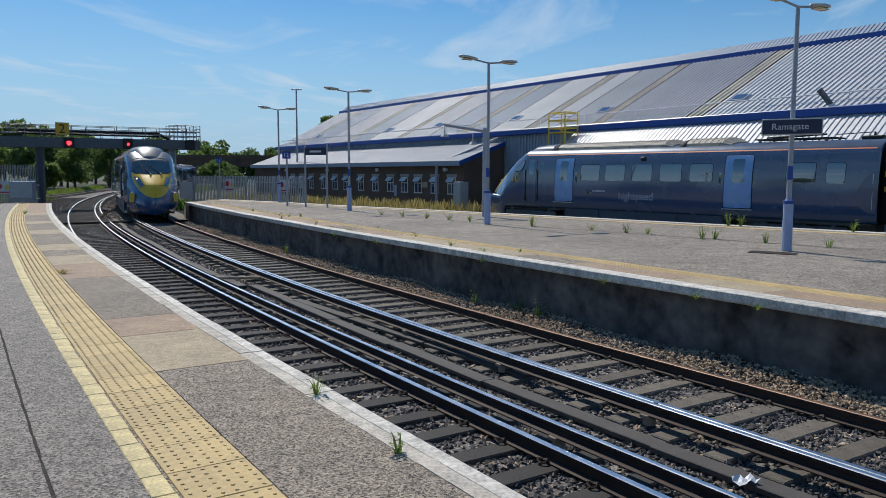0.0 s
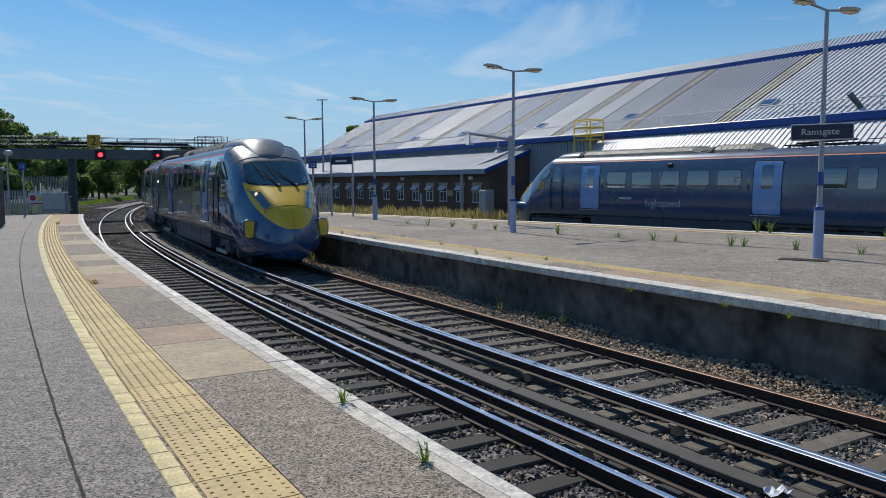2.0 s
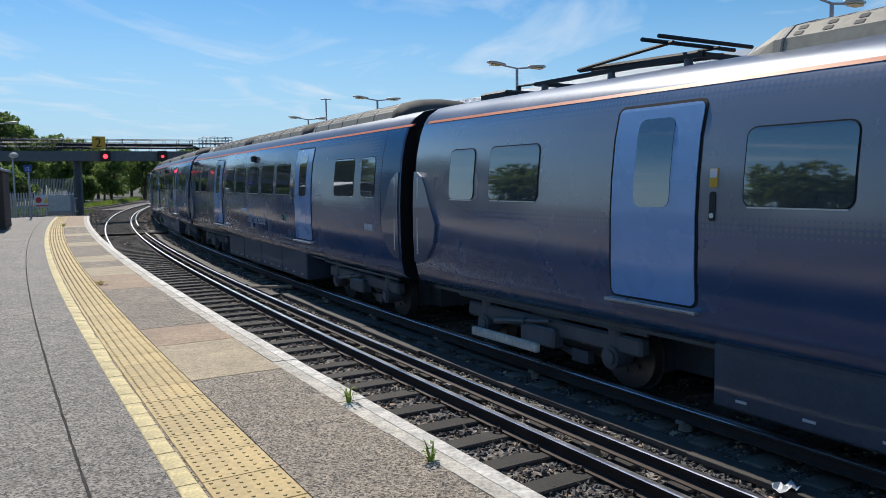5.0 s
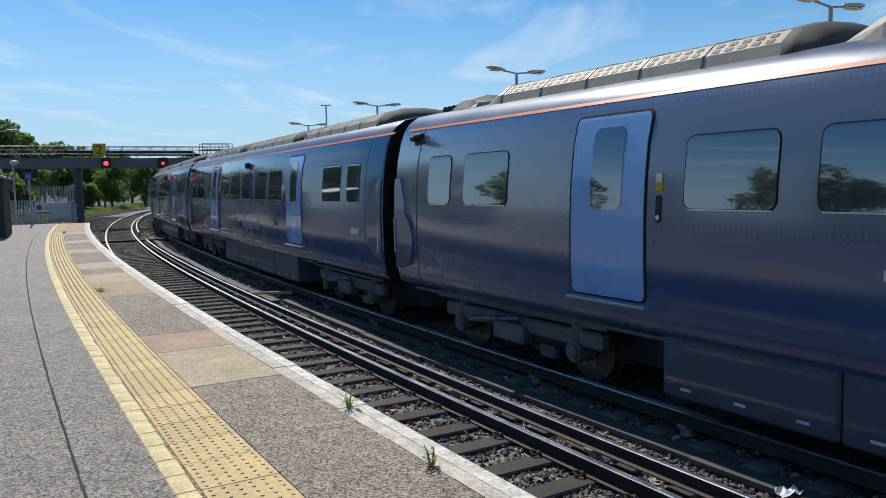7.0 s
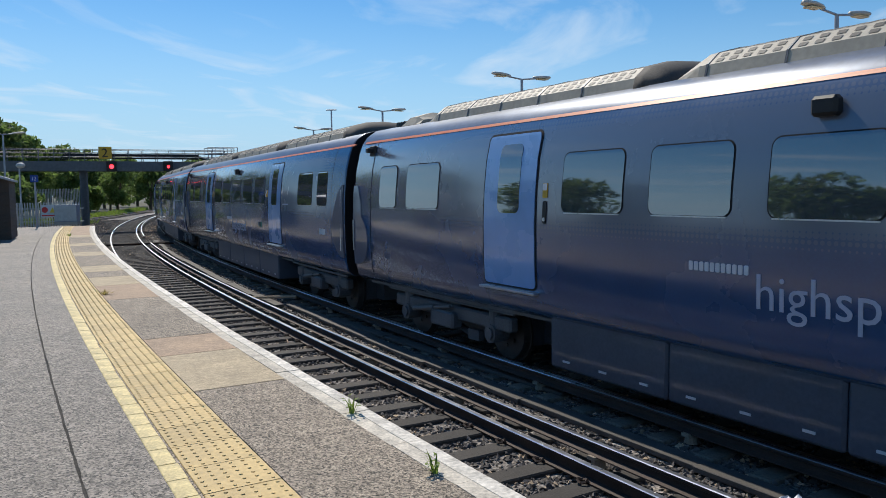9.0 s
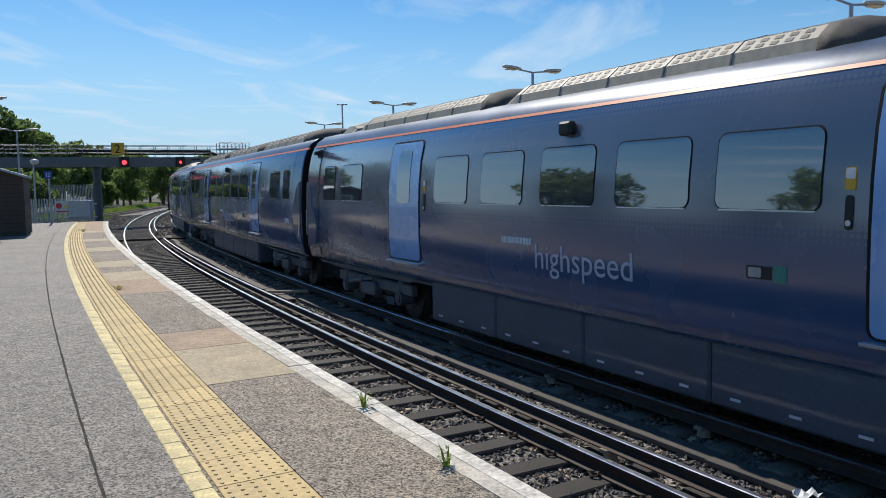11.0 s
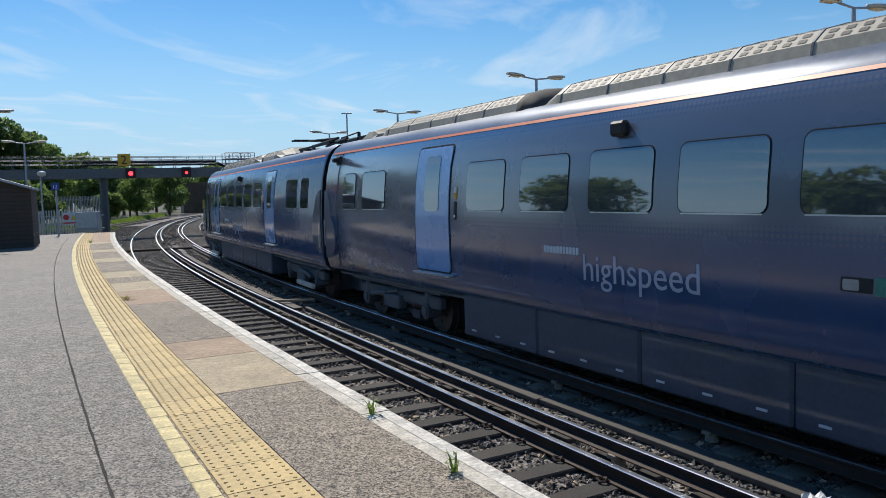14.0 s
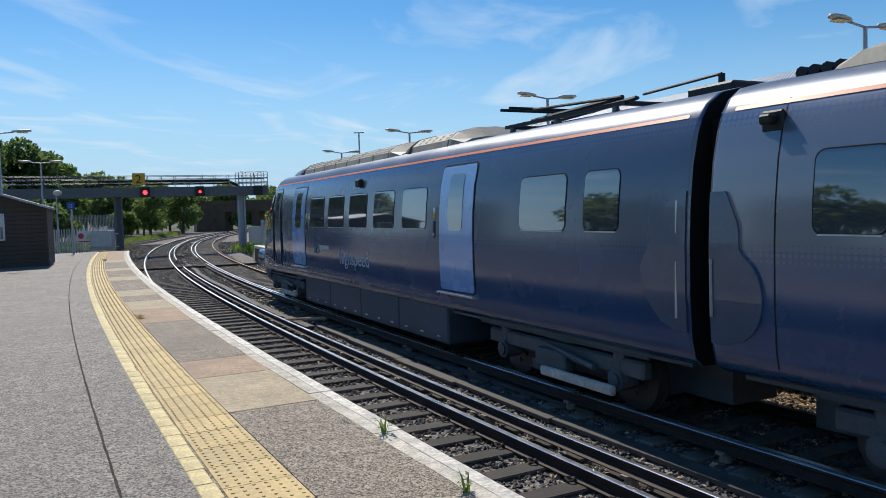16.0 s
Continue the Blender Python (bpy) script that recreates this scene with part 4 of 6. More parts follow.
def bogie(car, x):
    b = empty_part("bogie", car)
    bm = bmesh.new()
    for sd in (-1, 1):
        box(bm, x - 1.75, x + 1.75, sd * 1.0 - 0.08, sd * 1.0 + 0.08, 0.48, 0.70, bevel=0.03)
        box(bm, x - 0.35, x + 0.35, sd * 1.08 - 0.1, sd * 1.08 + 0.1, 0.34, 0.60, bevel=0.03)
    box(bm, x - 0.3, x + 0.3, -1.0, 1.0, 0.5, 0.75)
    # added filler between the wheels, blocks the sunlit ground behind the bogie
    box(bm, x - 1.6, x + 1.6, -0.6, 0.6, 0.22, 0.84)
    part("bogie_frame", bm, "under", b)
    for ax in (-1.3, 1.3):
        bm = bmesh.new()
        for sd in (-1, 1):
            tube(bm, (0, sd * 0.69, 0), (0, sd * 0.80, 0), 0.42, 0.405, n=28)
            tube(bm, (0, sd * 0.665, 0), (0, sd * 0.695, 0), 0.45, n=28)
            for k in range(6):
                c = Vector((0.2 * math.cos(k * math.pi / 3), sd * 0.79, 0.2 * math.sin(k * math.pi / 3)))
                tube(bm, c, c + Vector((0, sd * 0.035, 0)), 0.03, n=6)
        tube(bm, (0, -0.7, 0), (0, 0.7, 0), 0.08, n=8)
        w = part("wheelset", bm, "wheel", b, "steel wheels on an axle")
        w.matrix_basis = Matrix.Translation((x + ax, 0, 0.42))
        for sd in (-1, 1):
            part("axle_box", tubes(((x + ax, sd * 0.86, 0.42), (x + ax, sd * 1.12, 0.42), 0.14), ((x + ax, sd * 1.10, 0.42), (x + ax, sd * 1.15, 0.42), 0.09), n=12), "under", b)
            part("spring", tubes(((x + ax, sd * 1.0, 0.5), (x + ax, sd * 1.0, 0.86), 0.11), n=12), "under", b)
    for sd in (-1, 1):
        part("damper", tubes(((x - 0.95, sd * 1.15, 0.52), (x - 0.25, sd * 1.15, 0.62), 0.045), ((x - 0.25, sd * 1.15, 0.62), (x + 0.25, sd * 1.15, 0.69), 0.028), n=8), "under", b)
        part("pipe", tubes(((x - 1.9, sd * 1.12, 0.78), (x + 1.9, sd * 1.12, 0.78), 0.025), n=6), "under", b)
        bm = bmesh.new()
        tube(bm, (x - 0.02, sd * 0.86, 0.36), (x + 0.45, sd * 0.9, 0.28), 0.05, n=6)
        box(bm, x + 0.45, x + 0.75, min(sd * 0.85, sd * 0.95), max(sd * 0.85, sd * 0.95), 0.2, 0.36)
        part("brake_gear", bm, "under", b)


def empty_part(name, parent):
    ob = new(name)
    ob.empty_display_size = 0.1
    ob.parent = parent
    return ob


def window(car, x0, x1, sd, z0=2.23, z1=2.93):
    w = part("window", patch(bmesh.new(), x0 - 0.014, x1 + 0.014, z0 - 0.014, z1 + 0.014, 0.10, 0.004, sd), "rubber", car)
    part("sill_trim", patch(bmesh.new(), x0 + 0.04, x1 - 0.04, z0 - 0.018, z0 - 0.004, 0.004, 0.012, sd, n=1), "trim", w)
    part("pane", patch(bmesh.new(), x0, x1, z0, z1, 0.09, 0.010, sd), "glass", w)


def door(car, xc, sd):
    d = part("door", patch(bmesh.new(), xc - 0.60, xc + 0.595, 1.215, 3.26, 0.09, 0.006, sd), "rubber", car)
    part("leaf", patch(bmesh.new(), xc - 0.565, xc + 0.565, 1.24, 3.23, 0.07, 0.016, sd), "door_blue", d, "pale lilac-blue sliding door leaf")
    part("pane", patch(bmesh.new(), xc - 0.24, xc + 0.24, 2.20, 3.10, 0.09, 0.024, sd), "glass", d)
    bm = bmesh.new()
    y = side_y(1.2)
    box(bm, xc - 0.62, xc + 0.62, min(sd * (y - 0.05), sd * (y + 0.085)), max(sd * (y - 0.05), sd * (y + 0.085)), 1.165, 1.20, bevel=0.006)
    part("step", bm, "trim", d, "bright metal door step")
    # the button and its sticker stand on the side of the saloon windows
    xb = xc + (0.76 if xc < 0 else -0.76)
    part("door_button", patch(bmesh.new(), xb - 0.035, xb + 0.035, 2.08, 2.36, 0.03, 0.012, sd, n=3), "black", d)
    part("push_ring", patch(bmesh.new(), xb - 0.024, xb + 0.024, 2.11, 2.158, 0.022, 0.020, sd, n=4), "trim", d)
    st = part("warning_label", patch(bmesh.new(), xb - 0.045, xb + 0.045, 2.40, 2.58, 0.01, 0.010, sd, n=1), "signal_yellow", d)
    part("sticker_head", patch(bmesh.new(), xb - 0.040, xb + 0.040, 2.49, 2.575, 0.01, 0.013, sd, n=1), "white_letter", st)


def roof_unit(car, x0, x1, name="air_conditioner"):
    bm = bmesh.new()
    def ring(k):
        half = [(0.95, 3.55), (0.90, 3.75), (0.74, 3.88), (0.40, 3.965), (0.0, 3.99)]
        half = [(y * (0.85 + 0.15 * k), 3.55 + (z - 3.55) * k) for y, z in half]
        return [(-y, z) for y, z in half] + [(y, z) for y, z in half[-2::-1]]
    loft(bm, [x0, x0 + 0.35, x1 - 0.35, x1], [ring(0.55), ring(1), ring(1), ring(0.55)])
    u = part(name, recalc(bm), "hvac", car, "beige ribbed roof unit")
    for xa, xb in ((x1 + 0.02, x1 - 0.42),):
        bm = bmesh.new()
        grow = [[(y * 1.012, z + 0.010) for y, z in ring(k)] for k in (0.50, 0.82, 0.96, 1.0)]
        loft(bm, [xa, xa + (xb - xa) * 0.35, xa + (xb - xa) * 0.7, xb], grow)
        part("end_cowl", recalc(bm), "timber", u, "black sloping end cowl", smooth=True)
    n = max(1, int((x1 - x0 - 0.9) / 0.8))
    step = (x1 - x0 - 0.9) / n
    for i in range(n):
        x = x0 + 0.45 + i * step
        for sd in (-1, 1):
            bm = bmesh.new()
            for j in range(5):
                xx = x + 0.08 + j * (step - 0.1) / 5
                for (ya, za), (yb, zb), rows_ in (((0.895, 3.755), (0.75, 3.872), 2), ((0.73, 3.883), (0.44, 3.955), 3)):
                    for r in range(rows_):
                        t0, t1 = (r + 0.18) / rows_, (r + 0.82) / rows_
                        q = [(xx, t0), (xx + 0.085, t0), (xx + 0.085, t1), (xx, t1)]
                        bm.faces.new([bm.verts.new((px, sd * (ya + (yb - ya) * t + 0.003), za + (zb - za) * t + 0.004)) for px, t in q])
            tagged(part("grille", bm, "black", u), kind="stuff")
        bm = bmesh.new()
        loft(bm, [x - 0.012, x + 0.012], [[(y * 1.006, z + 0.006) for y, z in ring(1)]] * 2)
        part("rib", recalc(bm), "under", u)


def plate(bm, rows_, lift, side):
    """A plate on the car's side from rows of (z, x0, x1)."""
    vs = [[bm.verts.new((a, side * (side_y(z) - 0.03), z)), bm.verts.new((a, side * (side_y(z) + lift), z)), bm.verts.new((b, side * (side_y(z) + lift), z)), bm.verts.new((b, side * (side_y(z) - 0.03), z))] for z, a, b in rows_]
    for p_, q_ in zip(vs, vs[1:]):
        for i in range(3):
            bm.faces.new((p_[i], p_[i + 1], q_[i + 1], q_[i]))
    return recalc(bm)


def ears(car, both):
    """Fairing plates beside the couplings: tapered ones at the leading ends, rounded ones behind."""
    def tapered(end, way, sd):
        rows_ = []
        for k in range(19):
            z = 1.22 + 1.42 * k / 18
            w = float(np.interp(z, [1.22, 1.30, 1.55, 1.85, 2.45, 2.58, 2.64], [0.20, 0.40, 0.64, 0.70, 0.36, 0.24, 0.10]))
            rows_.append((z, *sorted((end - way * w, end - way * 0.03))))
        ear = part("end_fairing", plate(bmesh.new(), rows_, 0.02, sd), "ear", car, "glossy tapered end fairing")
        x = end - way * 0.16
        part("fairing_hinge", tubes(((x, sd * 1.425, 1.35), (x, sd * 1.40, 2.55), 0.014), n=6), "trim", ear)

    for sd in (-1, 1):
        if both:
            tapered(FRONT, 1, sd)
            rows_ = []
            for k in range(25):
                z = 1.16 + 1.46 * k / 24
                disc = math.sqrt(max(0.0, 1 - ((z - 1.62) / 0.46) ** 2))
                w = max(0.20 + 0.42 * disc if z < 2.075 else 0.20, float(np.interp(z, [2.0, 2.3, 2.6, 2.62], [0.38, 0.36, 0.22, 0.12])) if z > 1.95 else 0)
                rows_.append((z, -REAR + 0.03, -REAR + w))
            ear = part("end_fairing", plate(bmesh.new(), rows_, 0.02, sd), "ear", car, "glossy rounded end fairing")
            part("grab_rail", tubes(((-REAR + 0.06, sd * 1.435, 1.42), (-REAR + 0.06, sd * 1.435, 1.98), 0.016), n=6), "steel", ear)
        else:
            tapered(-REAR, -1, sd)
        for z in (1.95, 2.45, 2.95):
            xx = -REAR - 0.16
            bm = boxes((xx, xx + 0.1, min(sd * 1.045, sd * 1.06), max(sd * 1.045, sd * 1.06), z, z + 0.17))
            part("warning_label", bm, "cage_yellow", car)


def side_text(car, text, size, x, z, material, sd, name="lettering", label=""):
    """Lettering on the side sd that starts x metres from the coupling end as that side reads."""
    y = side_y(z) + 0.008
    tilt = math.degrees(math.atan2(side_y(z) - side_y(z + size * 0.8), size * 0.8))
    if sd < 0:
        m = Matrix.Translation((x, -y, z)) @ pose(0, 0, 0, 90 - tilt)
    else:
        m = Matrix.Translation((x, y, z)) @ pose(0, 0, 0, 90 - tilt, 0, 180)
    return words(name, text, size, material, car, m, label)


def bars(car, x0, ln, z, h, material, sd, n=6, name="lettering_bar"):
    bm = bmesh.new()
    x = x0
    w = ln / n
    for i in range(n):
        patch(bm, x + 0.1 * w, x + 0.85 * w, z, z + h, min(h, w) * 0.15, 0.007, sd, n=1)
        x += w
    return part(name, bm, material, car)


def common_side(car, end_car):
    # the intermediate cars have their openings a little nearer to the rear
    q2x = (lambda q: -HALF + q * 0.988 - 0.07) if end_car else (lambda q: -HALF + q * 0.988 - 0.12 - 0.010 * (-HALF + q * 0.988))
    for sd in (-1, 1):
        for a, b in ((1.24, 1.88), (2.26, 3.32)):
            window(car, q2x(a), q2x(b), sd)
        for a, b in ((6.33, 7.36), (7.76, 8.80), (9.21, 10.26), (10.64, 11.72), (12.07, 13.18)):
            window(car, q2x(a), q2x(b), sd)
        for c in (5.22, 14.22):
            door(car, q2x(c), sd)
        if not end_car:
            for a, b in ((16.26, 17.32), (17.70, 18.34)):
                window(car, q2x(a), q2x(b), sd)
        x1 = q2x(16.85) if end_car else HALF - 0.2
        part("stripe", patch(bmesh.new(), -HALF + 0.25, x1, 3.385, 3.425, 0.008, 0.006, sd, n=1), "orange", car, "thin orange cantrail stripe")
        # camera pod beside the cantrail
        bm = bmesh.new()
        y = side_y(3.1)
        xx = q2x(9.7)
        box(bm, xx - 0.12, xx + 0.12, min(sd * (y - 0.02), sd * (y + 0.10)), max(sd * (y - 0.02), sd * (y + 0.10)), 3.07, 3.24, bevel=0.03)
        part("camera_pod", bm, "black", car)
        # lettering
        lx = -0.79 if sd < 0 else 1.10
        k = 1 if sd < 0 else -1
        side_text(car, "highspeed", 0.46, lx, 1.41, "grey_letter", sd)
        bars(car, lx - k * 0.75 - (0 if k > 0 else 0) - (0.0 if sd < 0 else 0.0), k * 0.7 if k > 0 else 0.72, 1.70, 0.09, "white_letter", sd, n=11, name="logo_bar")
        bars(car, q2x(9.32), 0.85, 2.865, 0.028, "led_amber", sd, n=12, name="information_display")
        xs = q2x(12.45)
        sp = part("socket_panel", patch(bmesh.new(), xs, xs + 0.27, 1.60, 1.72, 0.012, 0.006, sd, n=2), "black", car)
        part("socket_plate", patch(bmesh.new(), xs + 0.02, xs + 0.16, 1.615, 1.705, 0.01, 0.010, sd, n=1), "steel", sp)
        part("socket_sticker", patch(bmesh.new(), xs + 0.29, xs + 0.42, 1.585, 1.735, 0.008, 0.007, sd, n=1), "sticker_green", sp)
        if not end_car:
            bars(car, 4.98, 0.46, 2.21, 0.030, "grey_letter", sd, n=9, name="caption_bar")
            bars(car, 7.80, 0.40, 1.62, 0.12, "white_letter", sd, n=5, name="number_bar")
            for x in (-8.83, 8.55):
                part("panel_seam", patch(bmesh.new(), x - 0.007, x + 0.007, 1.0, 3.44, 0.002, 0.002, sd, n=1), "rubber", car)
            y = side_y(3.2)
            ends = sorted((sd * (y - 0.04), sd * (y + 0.02)))
            pod = part("camera_pod", boxes((-9.05, -8.82, *ends, 3.13, 3.33), bevel=0.02), "black", car)
            part("camera_hood", boxes((-9.0, -8.87, *sorted((sd * y, sd * (y + 0.13))), 3.20, 3.29), bevel=0.02), "black", pod)


def under_gear(car, x0, x1):
    bm = bmesh.new()
    box(bm, -HALF + 0.3, x1 + 1.0, -1.15, 1.15, 0.80, 0.99)
    # added block along the middle, shuts out light from the far side
    box(bm, -HALF + 0.5, HALF - 0.9, -0.35, 0.35, 0.24, 0.81)
    part("underframe", bm, "under", car)
    for sd in (-1, 1):
        xs = [x0 + i * (x1 - x0) / 4 for i in range(5)]
        for a, b in zip(xs, xs[1:]):
            bm = bmesh.new()
            y = 1.25
            box(bm, a + 0.006, b - 0.006, min(sd * 0.4, sd * y), max(sd * 0.4, sd * y), 0.26, 0.92, bevel=0.03)
            for k in range(3):
                xx = a + (k + 0.5) * (b - a) / 3
                box(bm, xx - 0.06, xx + 0.06, min(sd * 1.2, sd * 1.262), max(sd * 1.2, sd * 1.262), 0.36, 0.385, mi=1)
            part("skirt_panel", bm, ["skirt", "white_letter"], car)


def gangway(car, x, way):
    bm = bmesh.new()
    xs = sorted([x, x + way * 0.62])
    box(bm, xs[0], xs[1], -1.05, 1.05, 0.95, 3.35)
    part("gangway", bm, "rubber", car, "black rubber gangway bellows")


def mid_car():
    car = empty("train_car", "dark navy blue high-speed train carriage with pale blue doors", "train carriage", "carriages of the arriving train")
    bm = bmesh.new()
    loft(bm, [-REAR, -REAR + 0.05, FRONT - 0.05, FRONT], [ring_of(0.985), ring_of(), ring_of(), ring_of(0.985)])
    recalc(bm)
    for f in bm.faces:
        f.material_index = (1 if f.calc_center_median().z > 3.45 else 0) if abs(f.normal.x) < 0.5 else 2
    part("body", bm, ["navy", "navy_roof", "rubber"], car, smooth=False)
    shade_body(car.children[-1])
    common_side(car, False)
    under_gear(car, -3.9, 3.9)
    bogie(car, -6.75)
    bogie(car, 6.75)
    roof_unit(car, -7.62, -2.36)
    roof_unit(car, -2.22, 3.25)
    roof_unit(car, 3.40, 8.50)
    bm = bmesh.new()
    loft(bm, [-8.62, -8.40, -8.12, -7.94], [[(y, 3.66 + h * k) for y, h in ((-0.85, 0), (-0.78, 0.14), (-0.5, 0.22), (0.5, 0.22), (0.78, 0.14), (0.85, 0))] for k in (0.35, 1.0, 1.0, 0.5)])
    part("equipment_case", recalc(bm), "hvac", car, "small beige roof case")
    for i in range(4):
        part("roof_cable", tubes(((-9.05 + 0.13 * i, -0.7, 3.72), (-9.05 + 0.13 * i, 0.7, 3.72), 0.06), n=8), "black", car)
    ears(car, True)
    gangway(car, -REAR, -1)
    return car


def shade_body(ob):
    me = ob.data
    me.polygons.foreach_set("use_smooth", [abs(p.normal.x) < 0.5 for p in me.polygons])


def roof_dome(car):
    """The smooth cab fairing that carries the roof line into the nose."""
    bm = bmesh.new()
    xs, rings = [], []
    for k in range(13):
        x = 5.4 + k * (q2x(17.9) - 5.4) / 12
        f = max(0.0, (x - NOSE_X) / (TIP - NOSE_X))
        top = nose_section(f)[1] if f > 0 else 3.745
        up = 0.23 * (1 - (k / 12) ** 2.2)
        w = 0.95 * (1 - 0.45 * (k / 12) ** 1.5)
        xs.append(x)
        rings.append([(w * math.cos(a), top - 0.22 + (0.22 + up) * math.sin(a) ** 0.7 if math.sin(a) > 0 else top - 0.22) for a in [i * math.pi / 14 for i in range(15)]])
    loft(bm, xs, rings)
    part("cab_fairing", recalc(bm), "cab_silver", car, "weathered cab roof fairing, silver-grey standing in for sun sheen", smooth=True)


def end_car():
    car = empty("train_car", "dark navy blue driving carriage with a streamlined yellow nose", "train carriage", "carriages of the arriving train")
    bm = bmesh.new()
    loft(bm, [-REAR, -REAR + 0.05, NOSE_X], [ring_of(0.985), ring_of(), ring_of()], cap1=False)
    recalc(bm)
    for f in bm.faces:
        f.material_index = (1 if f.calc_center_median().z > 3.45 else 0) if abs(f.normal.x) < 0.5 else 2
    b = part("body", bm, ["navy", "navy_roof", "rubber"], car)
    shade_body(b)
    bm = bmesh.new()
    fx = [nose_fx(i) for i in range(NOSE_N + 1)]
    loft(bm, [x for _, x in fx], [nose_ring(f) for f, _ in fx], cap0=False)
    for f in bm.faces:
        c = f.calc_center_median()
        # the sunlit top of the nose gets the painted sheen colour
        f.material_index = 1 if c.z > 3.40 or (c.z > 3.14 and 7.5 < c.x) else 0
    recalc(bm)
    part("nose", bm, ["navy", "cab_silver"], car, smooth=True)
    # windscreen, yellow bonnet, lights
    def screen(grow):
        def field(u, s):
            t = 2 * s - 1
            low, top = 2.43 + 0.06 * t * t - grow, 3.15 - 0.10 * t ** 4 + grow
            corner = 0.05 * abs(2 * u - 1) ** 6
            return t * (0.90 + 0.02 * u + grow - corner), low + (top - low) * u
        return field

    nose_patch(screen(0.0), 0.022, "screen", "windscreen", car, "dark raked windscreen", n=14, m=26)
    nose_patch(screen(0.035), 0.014, "rubber", "windscreen_surround", car, n=14, m=26)
    rim = [(1.20, 0.0), (1.215, 0.16), (1.25, 0.30), (1.32, 0.44), (1.45, 0.60), (1.57, 0.71), (1.72, 0.81), (1.90, 0.895), (2.10, 0.96), (2.30, 0.995), (2.52, 1.01)]

    def yellow(u, s):
        t = 2 * s - 1
        z = 1.20 + u ** 1.5 * (1.25 + 0.07 * abs(t) ** 3)
        zr = 1.20 + u ** 1.5 * 1.32
        return t * float(np.interp(zr, [p[0] for p in rim], [p[1] for p in rim])), z

    nose_patch(yellow, 0.007, "train_yellow", "bonnet", car, "bright yellow nose panel", n=44, m=40)
    # joint of the coupler cover, its middle joint and the hood line
    nose_line([(0.72 * t, 1.575 + 0.285 * math.sqrt(max(0, 1 - abs(t) ** 2.3))) for t in [k / 20 - 1 for k in range(41)]], 0.006, "rubber", "cover_seam", car, 0.008)
    nose_line([(0.0, 1.22 + 0.64 * k / 12) for k in range(13)], 0.004, "rubber", "cover_seam", car, 0.008)
    nose_line([(0.98 * t, 3.30 - 0.15 * abs(t) ** 3) for t in [k / 14 - 1 for k in range(29)]], 0.008, "rubber", "hood_seam", car, 0.004)
    for sgn in (-1, 1):
        shape = [(sgn * 0.49, 1.86), (sgn * 0.66, 1.735), (sgn * 0.66, 2.235), (sgn * 0.915, 2.27)]
        wide = [(sgn * 0.45, 1.86), (sgn * 0.67, 1.69), (sgn * 0.64, 2.275), (sgn * 0.955, 2.315)]
        nose_patch(lambda u, s: blend4(wide, u, s), 0.010, "rubber", "headlight_gasket", car, n=8, m=6)
        rim_ = [(sgn * 0.46, 1.86), (sgn * 0.67, 1.70), (sgn * 0.645, 2.265), (sgn * 0.945, 2.305)]
        nose_patch(lambda u, s: blend4(rim_, u, s), 0.014, "train_yellow", "headlight_surround", car, n=8, m=6)
        hl = nose_patch(lambda u, s: blend4(shape, u, s), 0.019, "glass", "headlight", car, "dark smoked headlight cover", n=8, m=6)
        c = nose_at(sgn * 0.78, 2.16) + Vector((0.035, 0, 0.02))
        bm = bmesh.new()
        tube(bm, c - Vector((0.05, 0, 0)), c, 0.045, 0.052, n=14)
        part("lamp", bm, "headlight" if sgn < 0 else "lens", hl, "lit headlamp" if sgn < 0 else "")
    # wipers: a hub on the bonnet, a double arm and a blade
    for y0, y1 in ((-0.12, -0.52), (0.42, -0.16)):
        hub = nose_at(y0, 2.40) + Vector((0.02, 0, 0.03))
        end = nose_at(y1, 2.86) + Vector((0.05, 0, 0.07))
        bm = bmesh.new()
        tube(bm, hub - Vector((0.03, 0, 0.05)), hub + Vector((0.02, 0, 0.04)), 0.045, n=10)
        tube(bm, hub, end, 0.014, 0.010, n=6)
        tube(bm, hub + Vector((0, 0.07, 0)), end + Vector((0, 0.02, 0)), 0.010, n=6)
        w = part("wiper", bm, "black", car, "black double-arm wiper")
        a = nose_at(y1 + 0.10, 2.55) + Vector((0.035, 0, 0.045))
        b2 = nose_at(y1 - 0.10, 3.06) + Vector((0.035, 0, 0.045))
        part("blade", tubes((a, b2, 0.013), n=6), "black", w)
    # bumper pods with yellow faces
    for sd in (-1, 1):
        bm = bmesh.new()
        xs, rings = [], []
        for x, k, yo in ((8.35, 0.30, 1.16), (8.7, 0.62, 1.225), (9.1, 0.88, 1.27), (9.45, 0.99, 1.285), (9.60, 1.0, 1.27), (9.66, 0.93, 1.25)):
            ring = []
            for i in range(20):
                a = i * math.pi / 10
                ca, sa = math.cos(a), math.sin(a)
                p = lambda v: math.copysign(abs(v) ** 0.55, v)
                ring.append((sd * (0.90 + (yo - 0.90) * (0.5 + 0.5 * p(ca))), 1.20 + 0.27 * k * p(sa)))
            xs.append(x)
            rings.append(ring)
        loft(bm, xs, rings)
        pod = part("bumper_pod", recalc(bm), "navy", car, smooth=True)
        for f in pod.data.polygons:
            f.use_smooth = abs(f.normal.x) < 0.8
        bm = bmesh.new()
        rows_ = []
        for z, y0, y1 in ((0.965, 1.02, 1.17), (0.99, 0.985, 1.20), (1.40, 0.95, 1.215), (1.425, 0.975, 1.18)):
            rows_.append([bm.verts.new((xx, sd * y, z)) for y in (y0, y1) for xx in (9.655, 9.685)])
